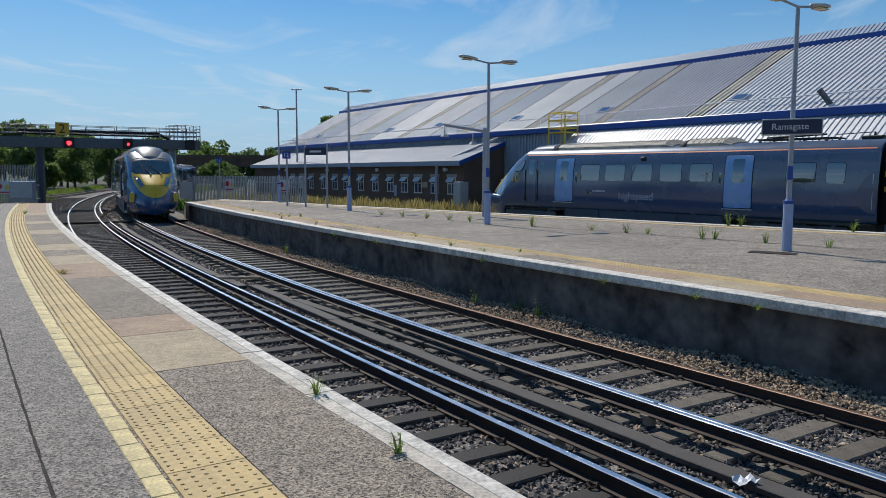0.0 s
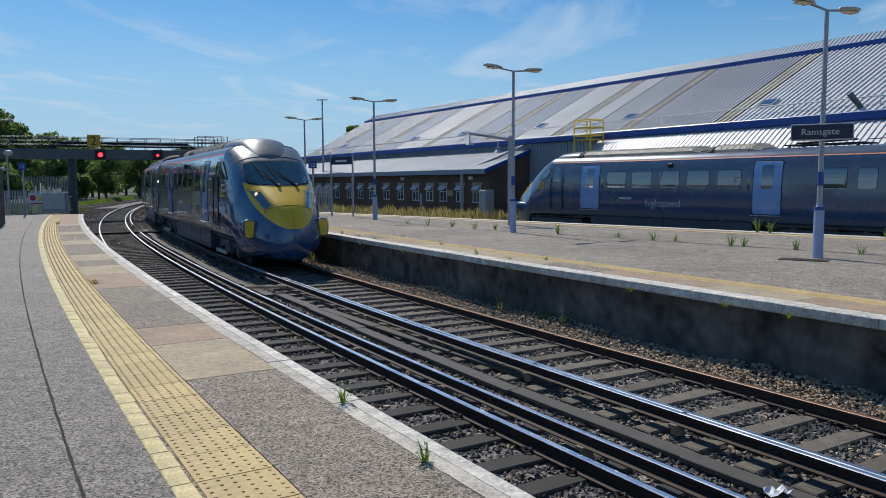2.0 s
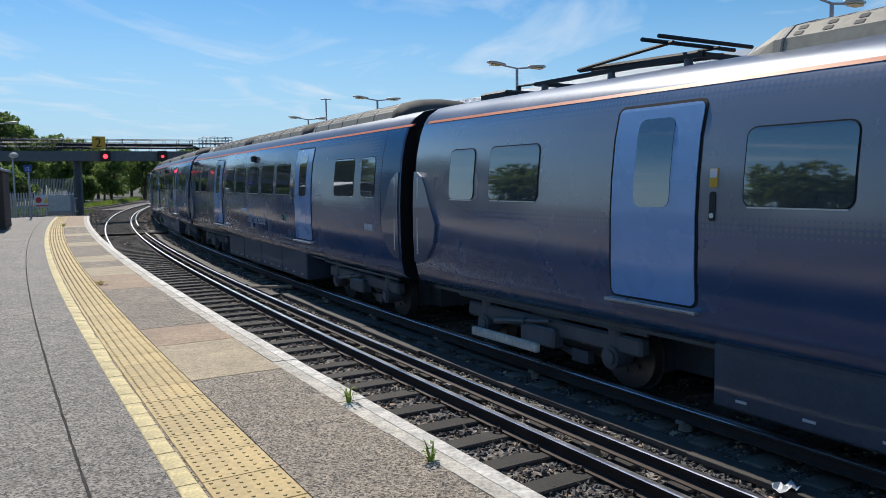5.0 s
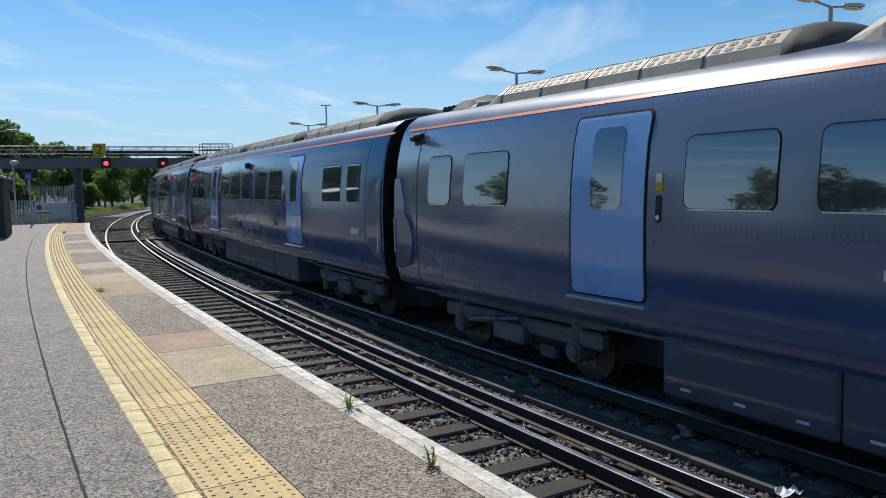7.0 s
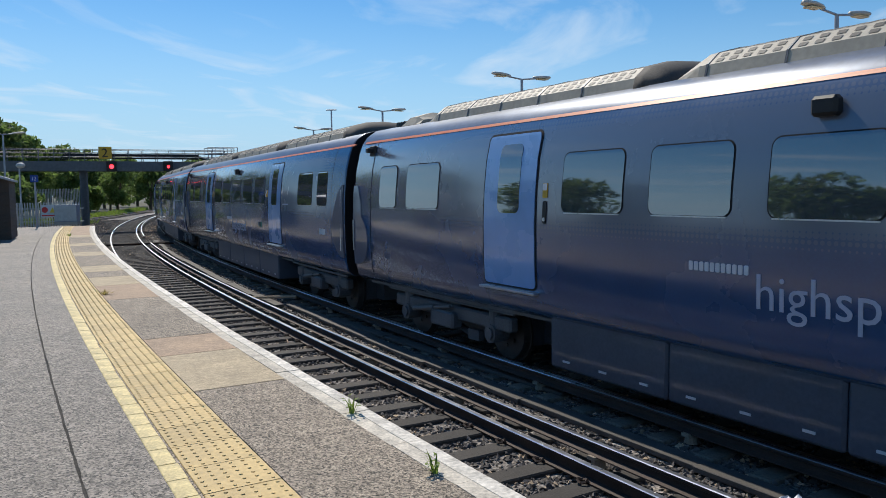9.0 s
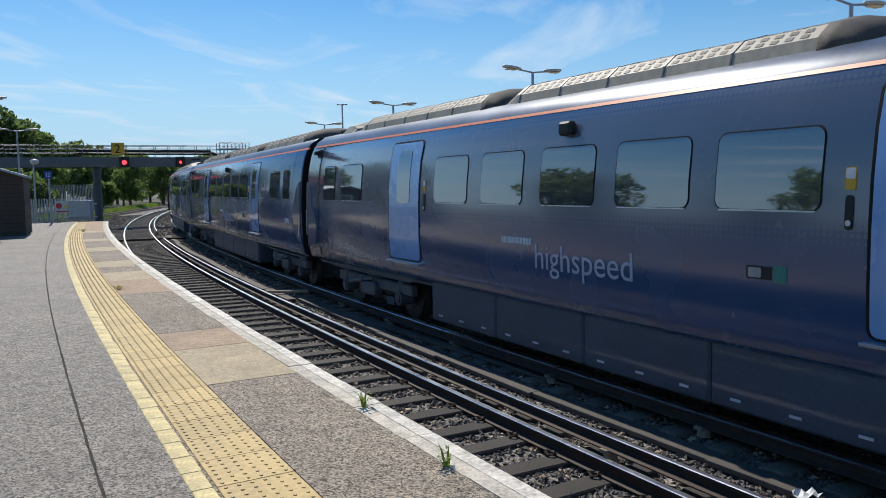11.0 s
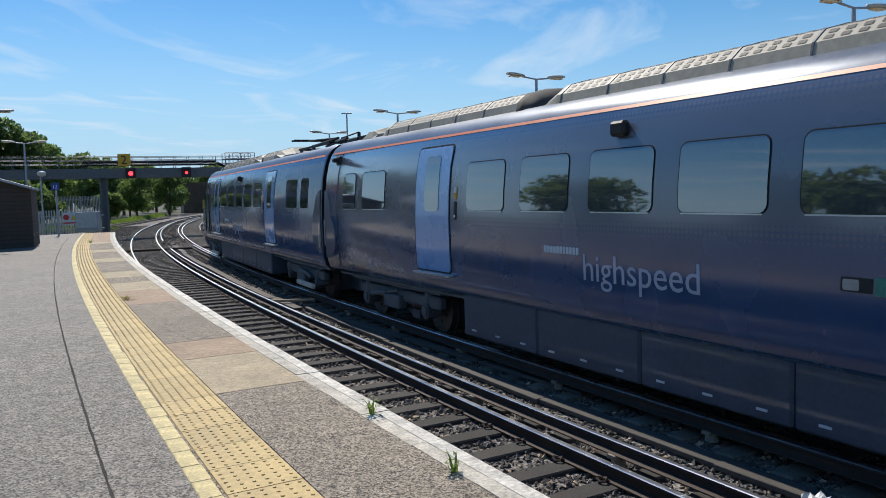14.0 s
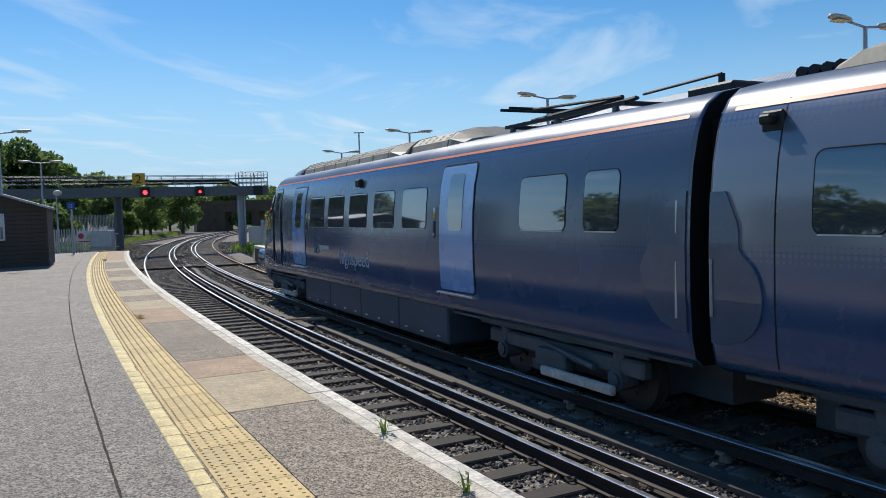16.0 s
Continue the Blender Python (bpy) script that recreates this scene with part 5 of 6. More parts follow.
        for p_, q_ in zip(rows_, rows_[1:]):
            for i, j in ((0, 1), (1, 3), (3, 2), (2, 0)):
                bm.faces.new((p_[i], p_[j], q_[j], q_[i]))
        bm.faces.new([rows_[0][i] for i in (0, 1, 3, 2)])
        bm.faces.new([rows_[-1][i] for i in (0, 1, 3, 2)])
        part("buffer_face", recalc(bm), "train_yellow", pod, "yellow buffer face")
    common_side(car, True)
    # cab door and side window
    for sd in (-1, 1):
        d = part("cab_door", patch(bmesh.new(), 6.15, 6.81, 1.08, 3.28, 0.10, 0.006, sd), "rubber", car)
        part("leaf", patch(bmesh.new(), 6.17, 6.79, 1.10, 3.26, 0.09, 0.012, sd), "navy", d)
        part("pane", patch(bmesh.new(), 6.33, 6.66, 2.45, 3.18, 0.08, 0.018, sd), "glass", d)
        for nm, mt, dy, outline in (("cab_window_frame", "rubber", 0.020, ((7.00, 3.16), (7.02, 2.93), (7.12, 2.74), (7.30, 2.64), (7.72, 2.60), (7.76, 2.66), (7.50, 2.90), (7.26, 3.10), (7.10, 3.18))),
                                    ("cab_window", "glass", 0.026, ((7.03, 3.13), (7.05, 2.94), (7.15, 2.77), (7.32, 2.67), (7.68, 2.635), (7.71, 2.67), (7.47, 2.88), (7.24, 3.07), (7.10, 3.15)))):
            sw = bmesh.new()
            face = []
            for x, z in outline:
                half = nose_ring(max(0.0, (x - NOSE_X) / (TIP - NOSE_X)))[13:]
                face.append(sw.verts.new((x, sd * (float(np.interp(-z, [-p[1] for p in half], [p[0] for p in half])) + dy), z)))
            cen = sw.verts.new(sum((v.co for v in face), Vector()) / len(face) + Vector((0, sd * 0.008, 0)))
            for a, b in zip(face, face[1:] + face[:1]):
                sw.faces.new((a, b, cen))
            part(nm, recalc(sw), mt, car)
        for xx in (15.90, 16.75):
            part("handrail", tubes(((q2x(xx), sd * 1.43, 1.2), (q2x(xx), sd * 1.40, 2.7), 0.022), n=8), "black", d)
        if sd < 0:
            side_text(car, "10", 0.50, 7.00, 2.10, "train_yellow", sd, "lettering", "yellow anniversary figures")
            part("underline", patch(bmesh.new(), 7.24, 7.80, 2.085, 2.135, 0.01, 0.012, sd, n=1), "train_yellow", car)
            bars(car, 7.38, 0.36, 2.42, 0.045, "white_letter", sd, n=8, name="logo_bar")
            side_text(car, "highspeed", 0.17, 7.38, 2.24, "grey_letter", sd)
            for i, (w, h) in enumerate(((0.10, 0.30), (0.11, 0.20), (0.11, 0.20), (0.11, 0.20), (0.05, 0.30), (0.05, 0.26), (0.11, 0.20))):
                x = 7.02 + (0, 0.14, 0.285, 0.43, 0.575, 0.66, 0.745)[i]
                part("logo_bar", patch(bmesh.new(), x, x + w, 1.58, 1.58 + h, 0.02, 0.012, sd, n=2), "white_letter", car)
            part("logo_bar", patch(bmesh.new(), 7.02, 7.55, 1.90, 1.925, 0.006, 0.012, sd, n=1), "white_letter", car)
            side_text(car, "Britain's Fastest", 0.155, q2x(14.98) - 0.02, 2.78, "white_letter", sd)
            bars(car, q2x(14.98), 0.35, 2.62, 0.05, "white_letter", sd, n=5, name="caption_bar")
            bars(car, q2x(14.98), 0.42, 2.28, 0.035, "white_letter", sd, n=8, name="caption_bar")
            bars(car, q2x(15.0), 0.42, 1.62, 0.12, "white_letter", sd, n=6, name="number_bar")
        else:
            side_text(car, "10", 0.56, q2x(17.8), 2.12, "train_yellow", sd, "lettering", "yellow anniversary figures")
    under_gear(car, -3.9, 4.4)
    bogie(car, -6.75)
    bogie(car, 6.9)
    for sd in (-1, 1):
        for x in (6.2, -7.4):
            part("shoe_beam", boxes((x - 0.75, x + 0.75, min(sd * 1.18, sd * 1.26), max(sd * 1.18, sd * 1.26), 0.26, 0.38), bevel=0.015), "insulator_pale", car, "pale grey collector shoe beam")
    roof_unit(car, -1.2, 5.6)
    ears(car, False)
    roof_dome(car)
    # pantograph on the roof over the coupling end
    base = part("pantograph", boxes((-7.6, -4.7, -0.52, -0.46, 3.80, 3.85), (-7.6, -4.7, 0.46, 0.52, 3.80, 3.85), (-7.6, -7.5, -0.5, 0.5, 3.80, 3.85), (-4.8, -4.7, -0.5, 0.5, 3.80, 3.85)), "black", car, "folded black pantograph")
    for x in (-7.4, -6.1, -4.9):
        for sd in (-1, 1):
            part("insulator", tubes(((x, sd * 0.49, 3.66), (x, sd * 0.49, 3.80), 0.06, 0.045), n=10), "under", base)
    part("lower_arm", tubes(((-5.0, -0.2, 3.90), (-7.1, -0.12, 3.98), 0.035), ((-5.0, 0.2, 3.90), (-7.1, 0.12, 3.98), 0.035), n=6), "black", base)
    part("upper_arm", tubes(((-7.1, -0.15, 3.98), (-5.2, -0.40, 4.04), 0.022), ((-7.1, 0.15, 3.98), (-5.2, 0.40, 4.04), 0.022), n=6), "black", base)
    part("contact_strip", tubes(((-5.3, -0.8, 4.05), (-5.3, 0.8, 4.05), 0.025), ((-5.05, -0.8, 4.05), (-5.05, 0.8, 4.05), 0.025), n=6), "black", base)
    breaker = part("circuit_breaker", boxes((-9.2, -8.5, -0.35, 0.35, 3.72, 3.86), bevel=0.03), "black", car)
    part("bus_bar", tubes(((-8.9, 0.2, 3.86), (-8.9, 0.2, 3.98), 0.04), ((-8.9, 0.2, 3.98), (-7.6, 0.2, 3.94), 0.018), n=6), "black", breaker)
    roof_unit(car, -3.9, -1.5, "equipment_case")
    gangway(car, -REAR, -1)
    return car


END_CAR = end_car()
MID_CAR = mid_car()


def gap_at(t):
    """Place of the first coupling along the line at t seconds."""
    k = t / 10
    return 61.9316 - 106.0421 * k + 5.0133 * k ** 2 + 4.7485 * k ** 3 + 0.3737 * k ** 4


PITCH = 19.5835


def car_pose(s, back=False):
    a, b = P(s - 6.7, T2, ZR), P(s + 6.7, T2, ZR)
    x = (b - a if back else a - b).normalized()
    m = Matrix((x, Vector((-x.y, x.x, 0)), Vector((0, 0, 1)))).transposed().to_4x4()
    m.translation = (a + b) / 2
    return m


CARS = [END_CAR, MID_CAR] + [copy_thing(MID_CAR, Matrix()) for _ in range(3)] + [copy_thing(END_CAR, Matrix())]


def car_rows(k):
    rows = []
    for i in range(33):
        t = i * 0.5
        s = gap_at(t) + (k - 0.5) * PITCH
        rows.append((t, car_pose(s, k == 5)))
    return rows


def wheel_rows(place, back):
    """Turning of a wheelset as its car rolls, in its bogie's space."""
    rows, k = [], 0
    while k <= 480:
        t = k / 30
        a = (gap_at(0) - gap_at(t)) * 0.986 / 0.42 * (-1 if back else 1)
        rows.append((t, Matrix.Translation(place) @ Matrix.Rotation(a, 4, "Y")))
        k += 1 if t < 7.5 else 2
    return rows


# the parked train beyond the island platform
def parked(a, b):
    a, b = Vector(a), Vector(b)
    x = (a - b).normalized()
    m = Matrix((x, Vector((-x.y, x.x, 0)), Vector((0, 0, 1)))).transposed().to_4x4()
    m.translation = (a + b) / 2
    return m


PK = Vector((0.62, -0.785, 0))
PK_N = Vector((0.785, 0.62, 0))
PK_NOSE = Vector((2.95, 41.74, ZR))


def parked_train():
    mid = PK_NOSE + PK * TIP
    tail = mid + PK * HALF
    turn2 = Vector((0.575, -0.818, 0))
    mid2 = tail + turn2 * HALF
    for src, c, u in ((END_CAR, mid, PK), (MID_CAR, mid2, turn2)):
        ob = copy_thing(src, parked(c - u, c + u))
        tagged(ob, "parked dark navy high-speed train carriage beyond the island platform", "train carriage", "carriages of the parked train")
    ob = empty("track_parked", "railway track under the parked train", "railway track", kind="structure")
    for o in (-0.75, 0.75):
        bm = bmesh.new()
        a = PK_NOSE + PK_N * o - PK * 30
        b = PK_NOSE + PK_N * o + PK * 60
        tube(bm, (a.x, a.y, ZR - 0.06), (b.x, b.y, ZR - 0.06), 0.06, n=4)
        part("rail", bm, "rail_side", ob)


parked_train()

# ---------- engine shed beyond the lines ----------
BO = Vector((1.34, 50.0, 0))
BU = Vector((0.554, -0.832, 0))
BV = Vector((0.832, 0.554, 0))
B_MAT = Matrix((BU, BV, Vector((0, 0, 1)))).transposed().to_4x4()
B_MAT.translation = BO


def corrugated(bm, a0, a1, b0, z0, b1, z1, pitch=0.25, deep=0.035, mi=0):
    """A ribbed sheet between two parallel lines along local x."""
    n = max(1, int(round((a1 - a0) / pitch)))
    nrm = Vector((0, -(z1 - z0), b1 - b0)).normalized() * deep
    prev = None
    for i in range(n):
        for fr, up in ((0.0, 0), (0.35, 0), (0.5, 1), (0.85, 1)):
            x = a0 + (i + fr) * (a1 - a0) / n
            cur = [bm.verts.new(Vector((x, b, z)) + nrm * up) for b, z in ((b0, z0), (b1, z1))]
            if prev:
                bm.faces.new((prev[0], cur[0], cur[1], prev[1])).material_index = mi
            prev = cur
    return bm


def shed():
    sh = empty("engine_shed", "long railway shed with ribbed metal roof and blue trim", "shed", m=B_MAT)
    a0, a1 = -41.0, 62.0
    bands = [(-41, -35.5, "roof_mid"), (-35.5, -34.6, "roof_yellow"), (-34.6, -29.5, "roof_dark"), (-29.5, -24.2, "roof_mid"), (-24.2, -23.3, "roof_yellow"), (-23.3, -19.5, "roof_dark"),
             (-19.5, -14.6, "roof_light"), (-14.6, -13.7, "roof_yellow"), (-13.7, -9.5, "roof_mid"), (-9.5, -5.6, "roof_dark"), (-5.6, -4.7, "roof_yellow"), (-4.7, -1.8, "roof_dark"), (-1.8, 2.0, "roof_light"),
             (2.0, 3.0, "roof_yellow"), (3.0, 5.0, "roof_light"), (5.0, 8.2, "roof_mid"), (8.2, 9.0, "roof_yellow"), (9.0, 14.9, "roof_mid"), (14.9, 15.9, "roof_yellow"), (15.9, 62, "roof_light")]
    for x0, x1, k in bands:
        bm = bmesh.new()
        corrugated(bm, x0, x1, 3.25, 4.42, 12.0, 9.0, pitch=0.30, deep=0.055)
        part("roof_sheet", bm, k, sh)
    bm = bmesh.new()
    corrugated(bm, a0, a1, 20.7, 4.42, 12.0, 9.0, pitch=0.5)
    part("roof_sheet", bm, "roof_mid", sh)
    part("ridge_cap", corrugated(corrugated(bmesh.new(), a0, a1, 11.2, 8.75, 12.0, 9.35), a0, a1, 12.0, 9.35, 12.9, 8.8), "cladding", sh, "ribbed grey-blue ridge cap")
    part("ridge_trim", boxes((a0 - 0.1, a1, 11.05, 11.2, 8.45, 8.80)), "royal", sh, "royal blue ridge trim")
    part("gutter", boxes((a0 - 0.1, a1, 3.05, 3.28, 4.12, 4.50), bevel=0.04), "royal", sh, "royal blue eaves gutter")
    # end wall and front wall
    bm = bmesh.new()
    vs = [bm.verts.new(v) for v in ((a0, 3.4, -1.2), (a0, 20.6, -1.2), (a0, 20.6, 4.4), (a0, 12, 8.95), (a0, 3.4, 4.4))]
    bm.faces.new(vs)
    ex = bmesh.ops.extrude_face_region(bm, geom=list(bm.faces))
    for v in ex["geom"]:
        if isinstance(v, bmesh.types.BMVert):
            v.co.x += 0.2
    part("end_wall", recalc(bm), "cladding", sh)
    bm = bmesh.new()
    for i in range(int((a1 - a0) / 0.3)):
        x = a0 + 0.2 + i * 0.3
        box(bm, x, x + 0.16, 3.36, 3.44, -1.2, 4.2)
    box(bm, a0 + 0.2, a1, 3.42, 3.6, -1.2, 4.2)
    part("front_wall", bm, "cladding", sh, "ribbed blue-grey metal cladding")
    # the brick lean-to
    lean = part("lean_to", boxes((-39.0, 0.0, 0.0, 0.25, -1.2, 2.35), (-0.25, 0.0, 0.25, 3.3, -1.2, 2.35), (-39.0, -38.75, 0.25, 3.3, -1.2, 2.35)), "brick", sh, "brown brick lean-to with small windows")
    bm = bmesh.new()
    vs = [bm.verts.new(v) for v in ((-0.25, 0, 2.35), (-0.25, 3.3, 2.35), (-0.25, 3.3, 3.6), (0.0, 0, 2.35), (0.0, 3.3, 2.35), (0.0, 3.3, 3.6))]
    for f in ((0, 1, 2), (5, 4, 3), (0, 3, 4, 1), (1, 4, 5, 2), (0, 2, 5, 3)):
        bm.faces.new([vs[i] for i in f])
    part("gable", recalc(bm), "brick", lean)
    part("lean_to_roof", corrugated(bmesh.new(), -39.2, 0.1, -0.35, 2.42, 3.3, 3.76, pitch=0.28, deep=0.03), "roof_mid", lean, "grey sheet lean-to roof")
    part("fascia", boxes((-39.2, 0.1, -0.45, -0.33, 2.12, 2.44)), "cladding", lean)
    bm = bmesh.new()
    vs = [(0.1, -0.45, 2.15), (0.1, 3.3, 3.52), (0.1, 3.3, 3.78), (0.1, -0.45, 2.44)]
    lo = [bm.verts.new(v) for v in vs]
    hi = [bm.verts.new((0.18, v[1], v[2])) for v in vs]
    bm.faces.new(lo[::-1])
    bm.faces.new(hi)
    for i in range(4):
        bm.faces.new((lo[i], lo[(i + 1) % 4], hi[(i + 1) % 4], hi[i]))
    part("verge_trim", recalc(bm), "royal", lean, "royal blue verge board")
    for a in WINDOWS:
        w = part("window", boxes((a - 0.52, a + 0.52, -0.03, 0.0, 0.20, 0.27), (a - 0.48, a - 0.41, -0.03, 0.0, 0.27, 1.36), (a + 0.41, a + 0.48, -0.03, 0.0, 0.27, 1.36),
                                 (a - 0.41, a + 0.41, -0.03, 0.0, 1.29, 1.36), (a - 0.41, a + 0.41, -0.03, 0.0, 0.90, 0.96), (a - 0.03, a + 0.03, -0.03, 0.0, 0.27, 0.90)), "window_white", lean, "white-framed window")
        part("pane", boxes((a - 0.41, a + 0.41, -0.015, -0.003, 0.27, 1.29)), "glass", w)
        bm = bmesh.new()
        box(bm, -0.40, 0.40, -0.02, 0.02, -0.36, 0.0, m=Matrix.Translation((a, -0.04, 1.33)) @ pose(0, 0, 0, -38))
        part("vent_light", bm, "window_white", w, "top light propped open")
        part("lintel", boxes((a - 0.6, a + 0.6, -0.02, 0.0, 1.38, 1.56)), "concrete", w)
    # drain pipe, wall lamps, boxes
    bm = bmesh.new()
    tube(bm, (-2.6, -0.42, -1.1), (-2.6, -0.42, 2.2), 0.11, n=10)
    tube(bm, (-2.6, -0.42, 2.25), (-0.3, 3.0, 4.0), 0.09, n=10)
    part("drain_pipe", bm, "post_grey", lean)
    for a in (-30.0, -20.6, -11.5, -2.0):
        bm = boxes((a - 0.18, a + 0.18, -0.22, 0.0, 1.75, 2.0), bevel=0.04)
        part("wall_lamp", bm, "window_white", lean)
    part("notice", boxes((-5.1, -4.4, -0.03, 0.0, 0.62, 1.02)), "cream_slab", lean)
    part("notice", boxes((-9.0, -8.7, -0.03, 0.0, -0.1, 0.75)), "post_blue", lean)
    # lean-to roof behind the parked train
    part("lower_roof", corrugated(bmesh.new(), 7.0, 62.0, 1.75, 2.95, 3.2, 4.10, pitch=0.28), "roof_light", sh, "pale ribbed lower roof")
    part("lower_wall", boxes((7.0, 62.0, 2.1, 2.3, -1.2, 2.95)), "cladding", sh)
    part("lower_end", boxes((7.0, 7.2, 2.3, 3.3, -1.2, 2.95)), "cladding", sh)
    # roof hatches
    for a, b in ((-33.6, 5.0), (-18.5, 5.0), (-10.6, 5.0), (-0.8, 5.0), (7.6, 5.0), (16.9, 5.0)):
        z = 4.42 + (b - 3.25) * 4.58 / 8.75
        mm = Matrix.Translation((a, b, z + 0.06)) @ pose(0, 0, 0, 27.6)
        bm = bmesh.new()
        box(bm, -0.42, 0.42, -0.36, 0.36, 0, 0.10, m=mm)
        h = part("roof_hatch", bm, "cladding", sh, "small roof hatch")
        bm = bmesh.new()
        box(bm, -0.34, 0.34, -0.28, 0.28, 0.10, 0.115, m=mm)
        part("pane", bm, "glass", h)
    # white lifeline along the eaves
    bm = bmesh.new()
    tube(bm, (a0, 3.9, 5.15), (a1, 3.9, 5.15), 0.035, n=6)
    for i in range(26):
        tube(bm, (a0 + 4 * i, 3.9, 4.7), (a0 + 4 * i, 3.9, 5.15), 0.02, n=5)
    part("lifeline", bm, "window_white", sh, "white lifeline rail above the eaves")
    # yellow roof access cage
    x0, x1, y0, y1 = 6.1, 7.5, 1.9, 2.9
    cage = part("access_cage", boxes((x0, x1, y0, y1, 4.0, 4.08)), "cage_yellow", sh, "yellow tubular access cage")
    for x in (x0, x1):
        for y in (y0, y1):
            part("post", tubes(((x, y, 3.3), (x, y, 5.2), 0.045), n=6), "cage_yellow", cage)
    for z in (4.3, 4.75, 5.2):
        for a, b in (((x0, y0), (x1, y0)), ((x0, y1), (x1, y1)), ((x0, y0), (x0, y1)), ((x1, y0), (x1, y1))):
            part("bar", tubes(((*a, z), (*b, z), 0.04), n=6), "cage_yellow", cage)


WINDOWS = [-28.59, -26.47, -24.27, -21.64, -19.27, -17.1, -14.44, -12.01, -9.64, -7.55, -5.65, -3.47, -1.39]
shed()

# ---------- lamp posts and signs on the platforms ----------


def lamp_post():
    """A twin-arm platform lamp, 5.1 m tall; arms along local x."""
    lp = empty("lamp_post", "pale blue platform lamp post with two arms and flat lanterns", "lamp post", "platform lamp posts")
    bm = bmesh.new()
    tube(bm, (0, 0, 0), (0, 0, 1.0), 0.105, 0.10, n=14)
    tube(bm, (0, 0, 1.0), (0, 0, 1.1), 0.10, 0.06, n=14)
    part("base", bm, "post_blue", lp)
    part("band", tubes(((0, 0, 0.99), (0, 0, 1.06), 0.112), n=14), "royal", lp, "royal blue band")
    part("band", tubes(((0, 0, 1.50), (0, 0, 1.78), 0.060), n=12), "royal", lp, "royal blue band")
    bm = bmesh.new()
    tube(bm, (0, 0, 1.08), (0, 0, 5.05), 0.056, 0.042, n=12)
    part("pole", bm, "post_grey", lp)
    bm = bmesh.new()
    tube(bm, (-0.55, 0, 5.10), (0, 0, 5.04), 0.025, n=8)
    tube(bm, (0.55, 0, 5.10), (0, 0, 5.04), 0.025, n=8)
    part("arm", bm, "post_grey", lp)
    for sd in (-1, 1):
        bm = bmesh.new()
        xs = [0.45, 0.6, 0.85, 1.05, 1.12]
        ws = [0.04, 0.11, 0.15, 0.11, 0.05]
        rings = []
        for x, w in zip(xs, ws):
            c = 5.115 + (x - 0.45) * 0.06
            rings.append([(w * math.cos(a), c + (0.075 if math.sin(a) > 0 else 0.03) * math.sin(a) * (0.5 + w * 3.3)) for a in [i * math.pi / 6 for i in range(12)]])
        loft(bm, [sd * x for x in xs], rings)
        h = part("lantern", recalc(bm), "lamp_head", lp, smooth=True)
        bm = bmesh.new()
        box(bm, min(sd * 0.62, sd * 1.0), max(sd * 0.62, sd * 1.0), -0.10, 0.10, 5.075, 5.10, bevel=0.01)
        part("lens", bm, "lens", h)
    return lp


LAMP = lamp_post()


def radial(s, o, z=0.0, turn=0):
    """A pose with local x from the platform's edge towards the tracks' far side."""
    return frame_at(s, o, z) @ pose(0, 0, 0, 0, 0, -90 + turn)


def at_xy(x, y, z=0.0, deg=0.0):
    return pose(x, y, z, 0, 0, deg)


LAMP.matrix_basis = at_xy(7.28, 16.07, 0, 34)
for x, y in ((1.41, 24.25), (-4.05, 32.9), (-9.05, 42.2), (-18.93, 27.31), (-26.3, 41.5)):
    copy_thing(LAMP, at_xy(x, y, 0, 34))


def station_sign():
    m = at_xy(7.28, 16.07, 0, 0)
    sg = empty("station_sign", "navy station name board with white lettering on the lamp post", "sign", m=Matrix.Translation((7.28, 16.07, 0)) @ pose(0, 0, 0, 0, 0, -28))
    bm = bmesh.new()
    box(bm, -0.58, 0.58, -0.16, -0.07, 2.42, 2.76, bevel=0.008)
    part("frame", bm, "sign_back", sg)
    bm = bmesh.new()
    box(bm, -0.56, 0.56, -0.166, -0.158, 2.445, 2.735)
    part("panel", bm, "sign_navy", sg)
    words("lettering", "Ramsgate", 0.185, "white_letter", sg, Matrix.Translation((-0.385, -0.172, 2.535)) @ pose(0, 0, 0, 90))
    bm = bmesh.new()
    tube(bm, (0, -0.07, 2.5), (0, 0.0, 2.5), 0.05)
    tube(bm, (0, -0.07, 2.68), (0, 0.0, 2.68), 0.05)
    part("bracket", bm, "post_grey", sg)


station_sign()


def far_sign():
    sg = empty("station_sign", "navy station name board on two grey posts", "sign", m=at_xy(-6.0, 36.1, 0, -20))
    for x in (-0.58, 0.58):
        part("post", tubes(((x, 0, 0), (x, 0, 2.95), 0.045)), "post_grey", sg)
    part("panel", boxes((-0.56, 0.56, -0.05, 0.0, 2.45, 2.8)), "sign_navy", sg)
    bm = boxes((-0.3, 0.3, -0.056, -0.05, 2.57, 2.66))
    part("lettering_bar", bm, "white_letter", sg)
    for x, y in ((-7.6, 37.2), (-15.5, 53.0), (-22.0, 37.1)):
        s2 = empty("stop_marker", "small blue car stop marker on a grey post", "sign", "stop markers", m=at_xy(x, y, 0, 0))
        part("post", tubes(((0, 0, -1.1 if y > 45 else 0), (0, 0, 2.5), 0.05)), "post_grey", s2)
        part("panel", boxes((-0.2, 0.2, -0.07, -0.04, 2.3, 2.65)), "royal", s2)
        words("lettering", "12", 0.26, "white_letter", s2, Matrix.Translation((-0.14, -0.072, 2.38)) @ pose(0, 0, 0, 90))


far_sign()


def globe_lamp():
    l = empty("lamp_post", "slim grey lamp post with a small round lantern", "lamp post", m=at_xy(-28.6, 46.6, -0.3, 0))
    part("post", tubes(((0, 0, 0), (0, 0, 3.7), 0.06, 0.045)), "post_grey", l)
    bm = bmesh.new()
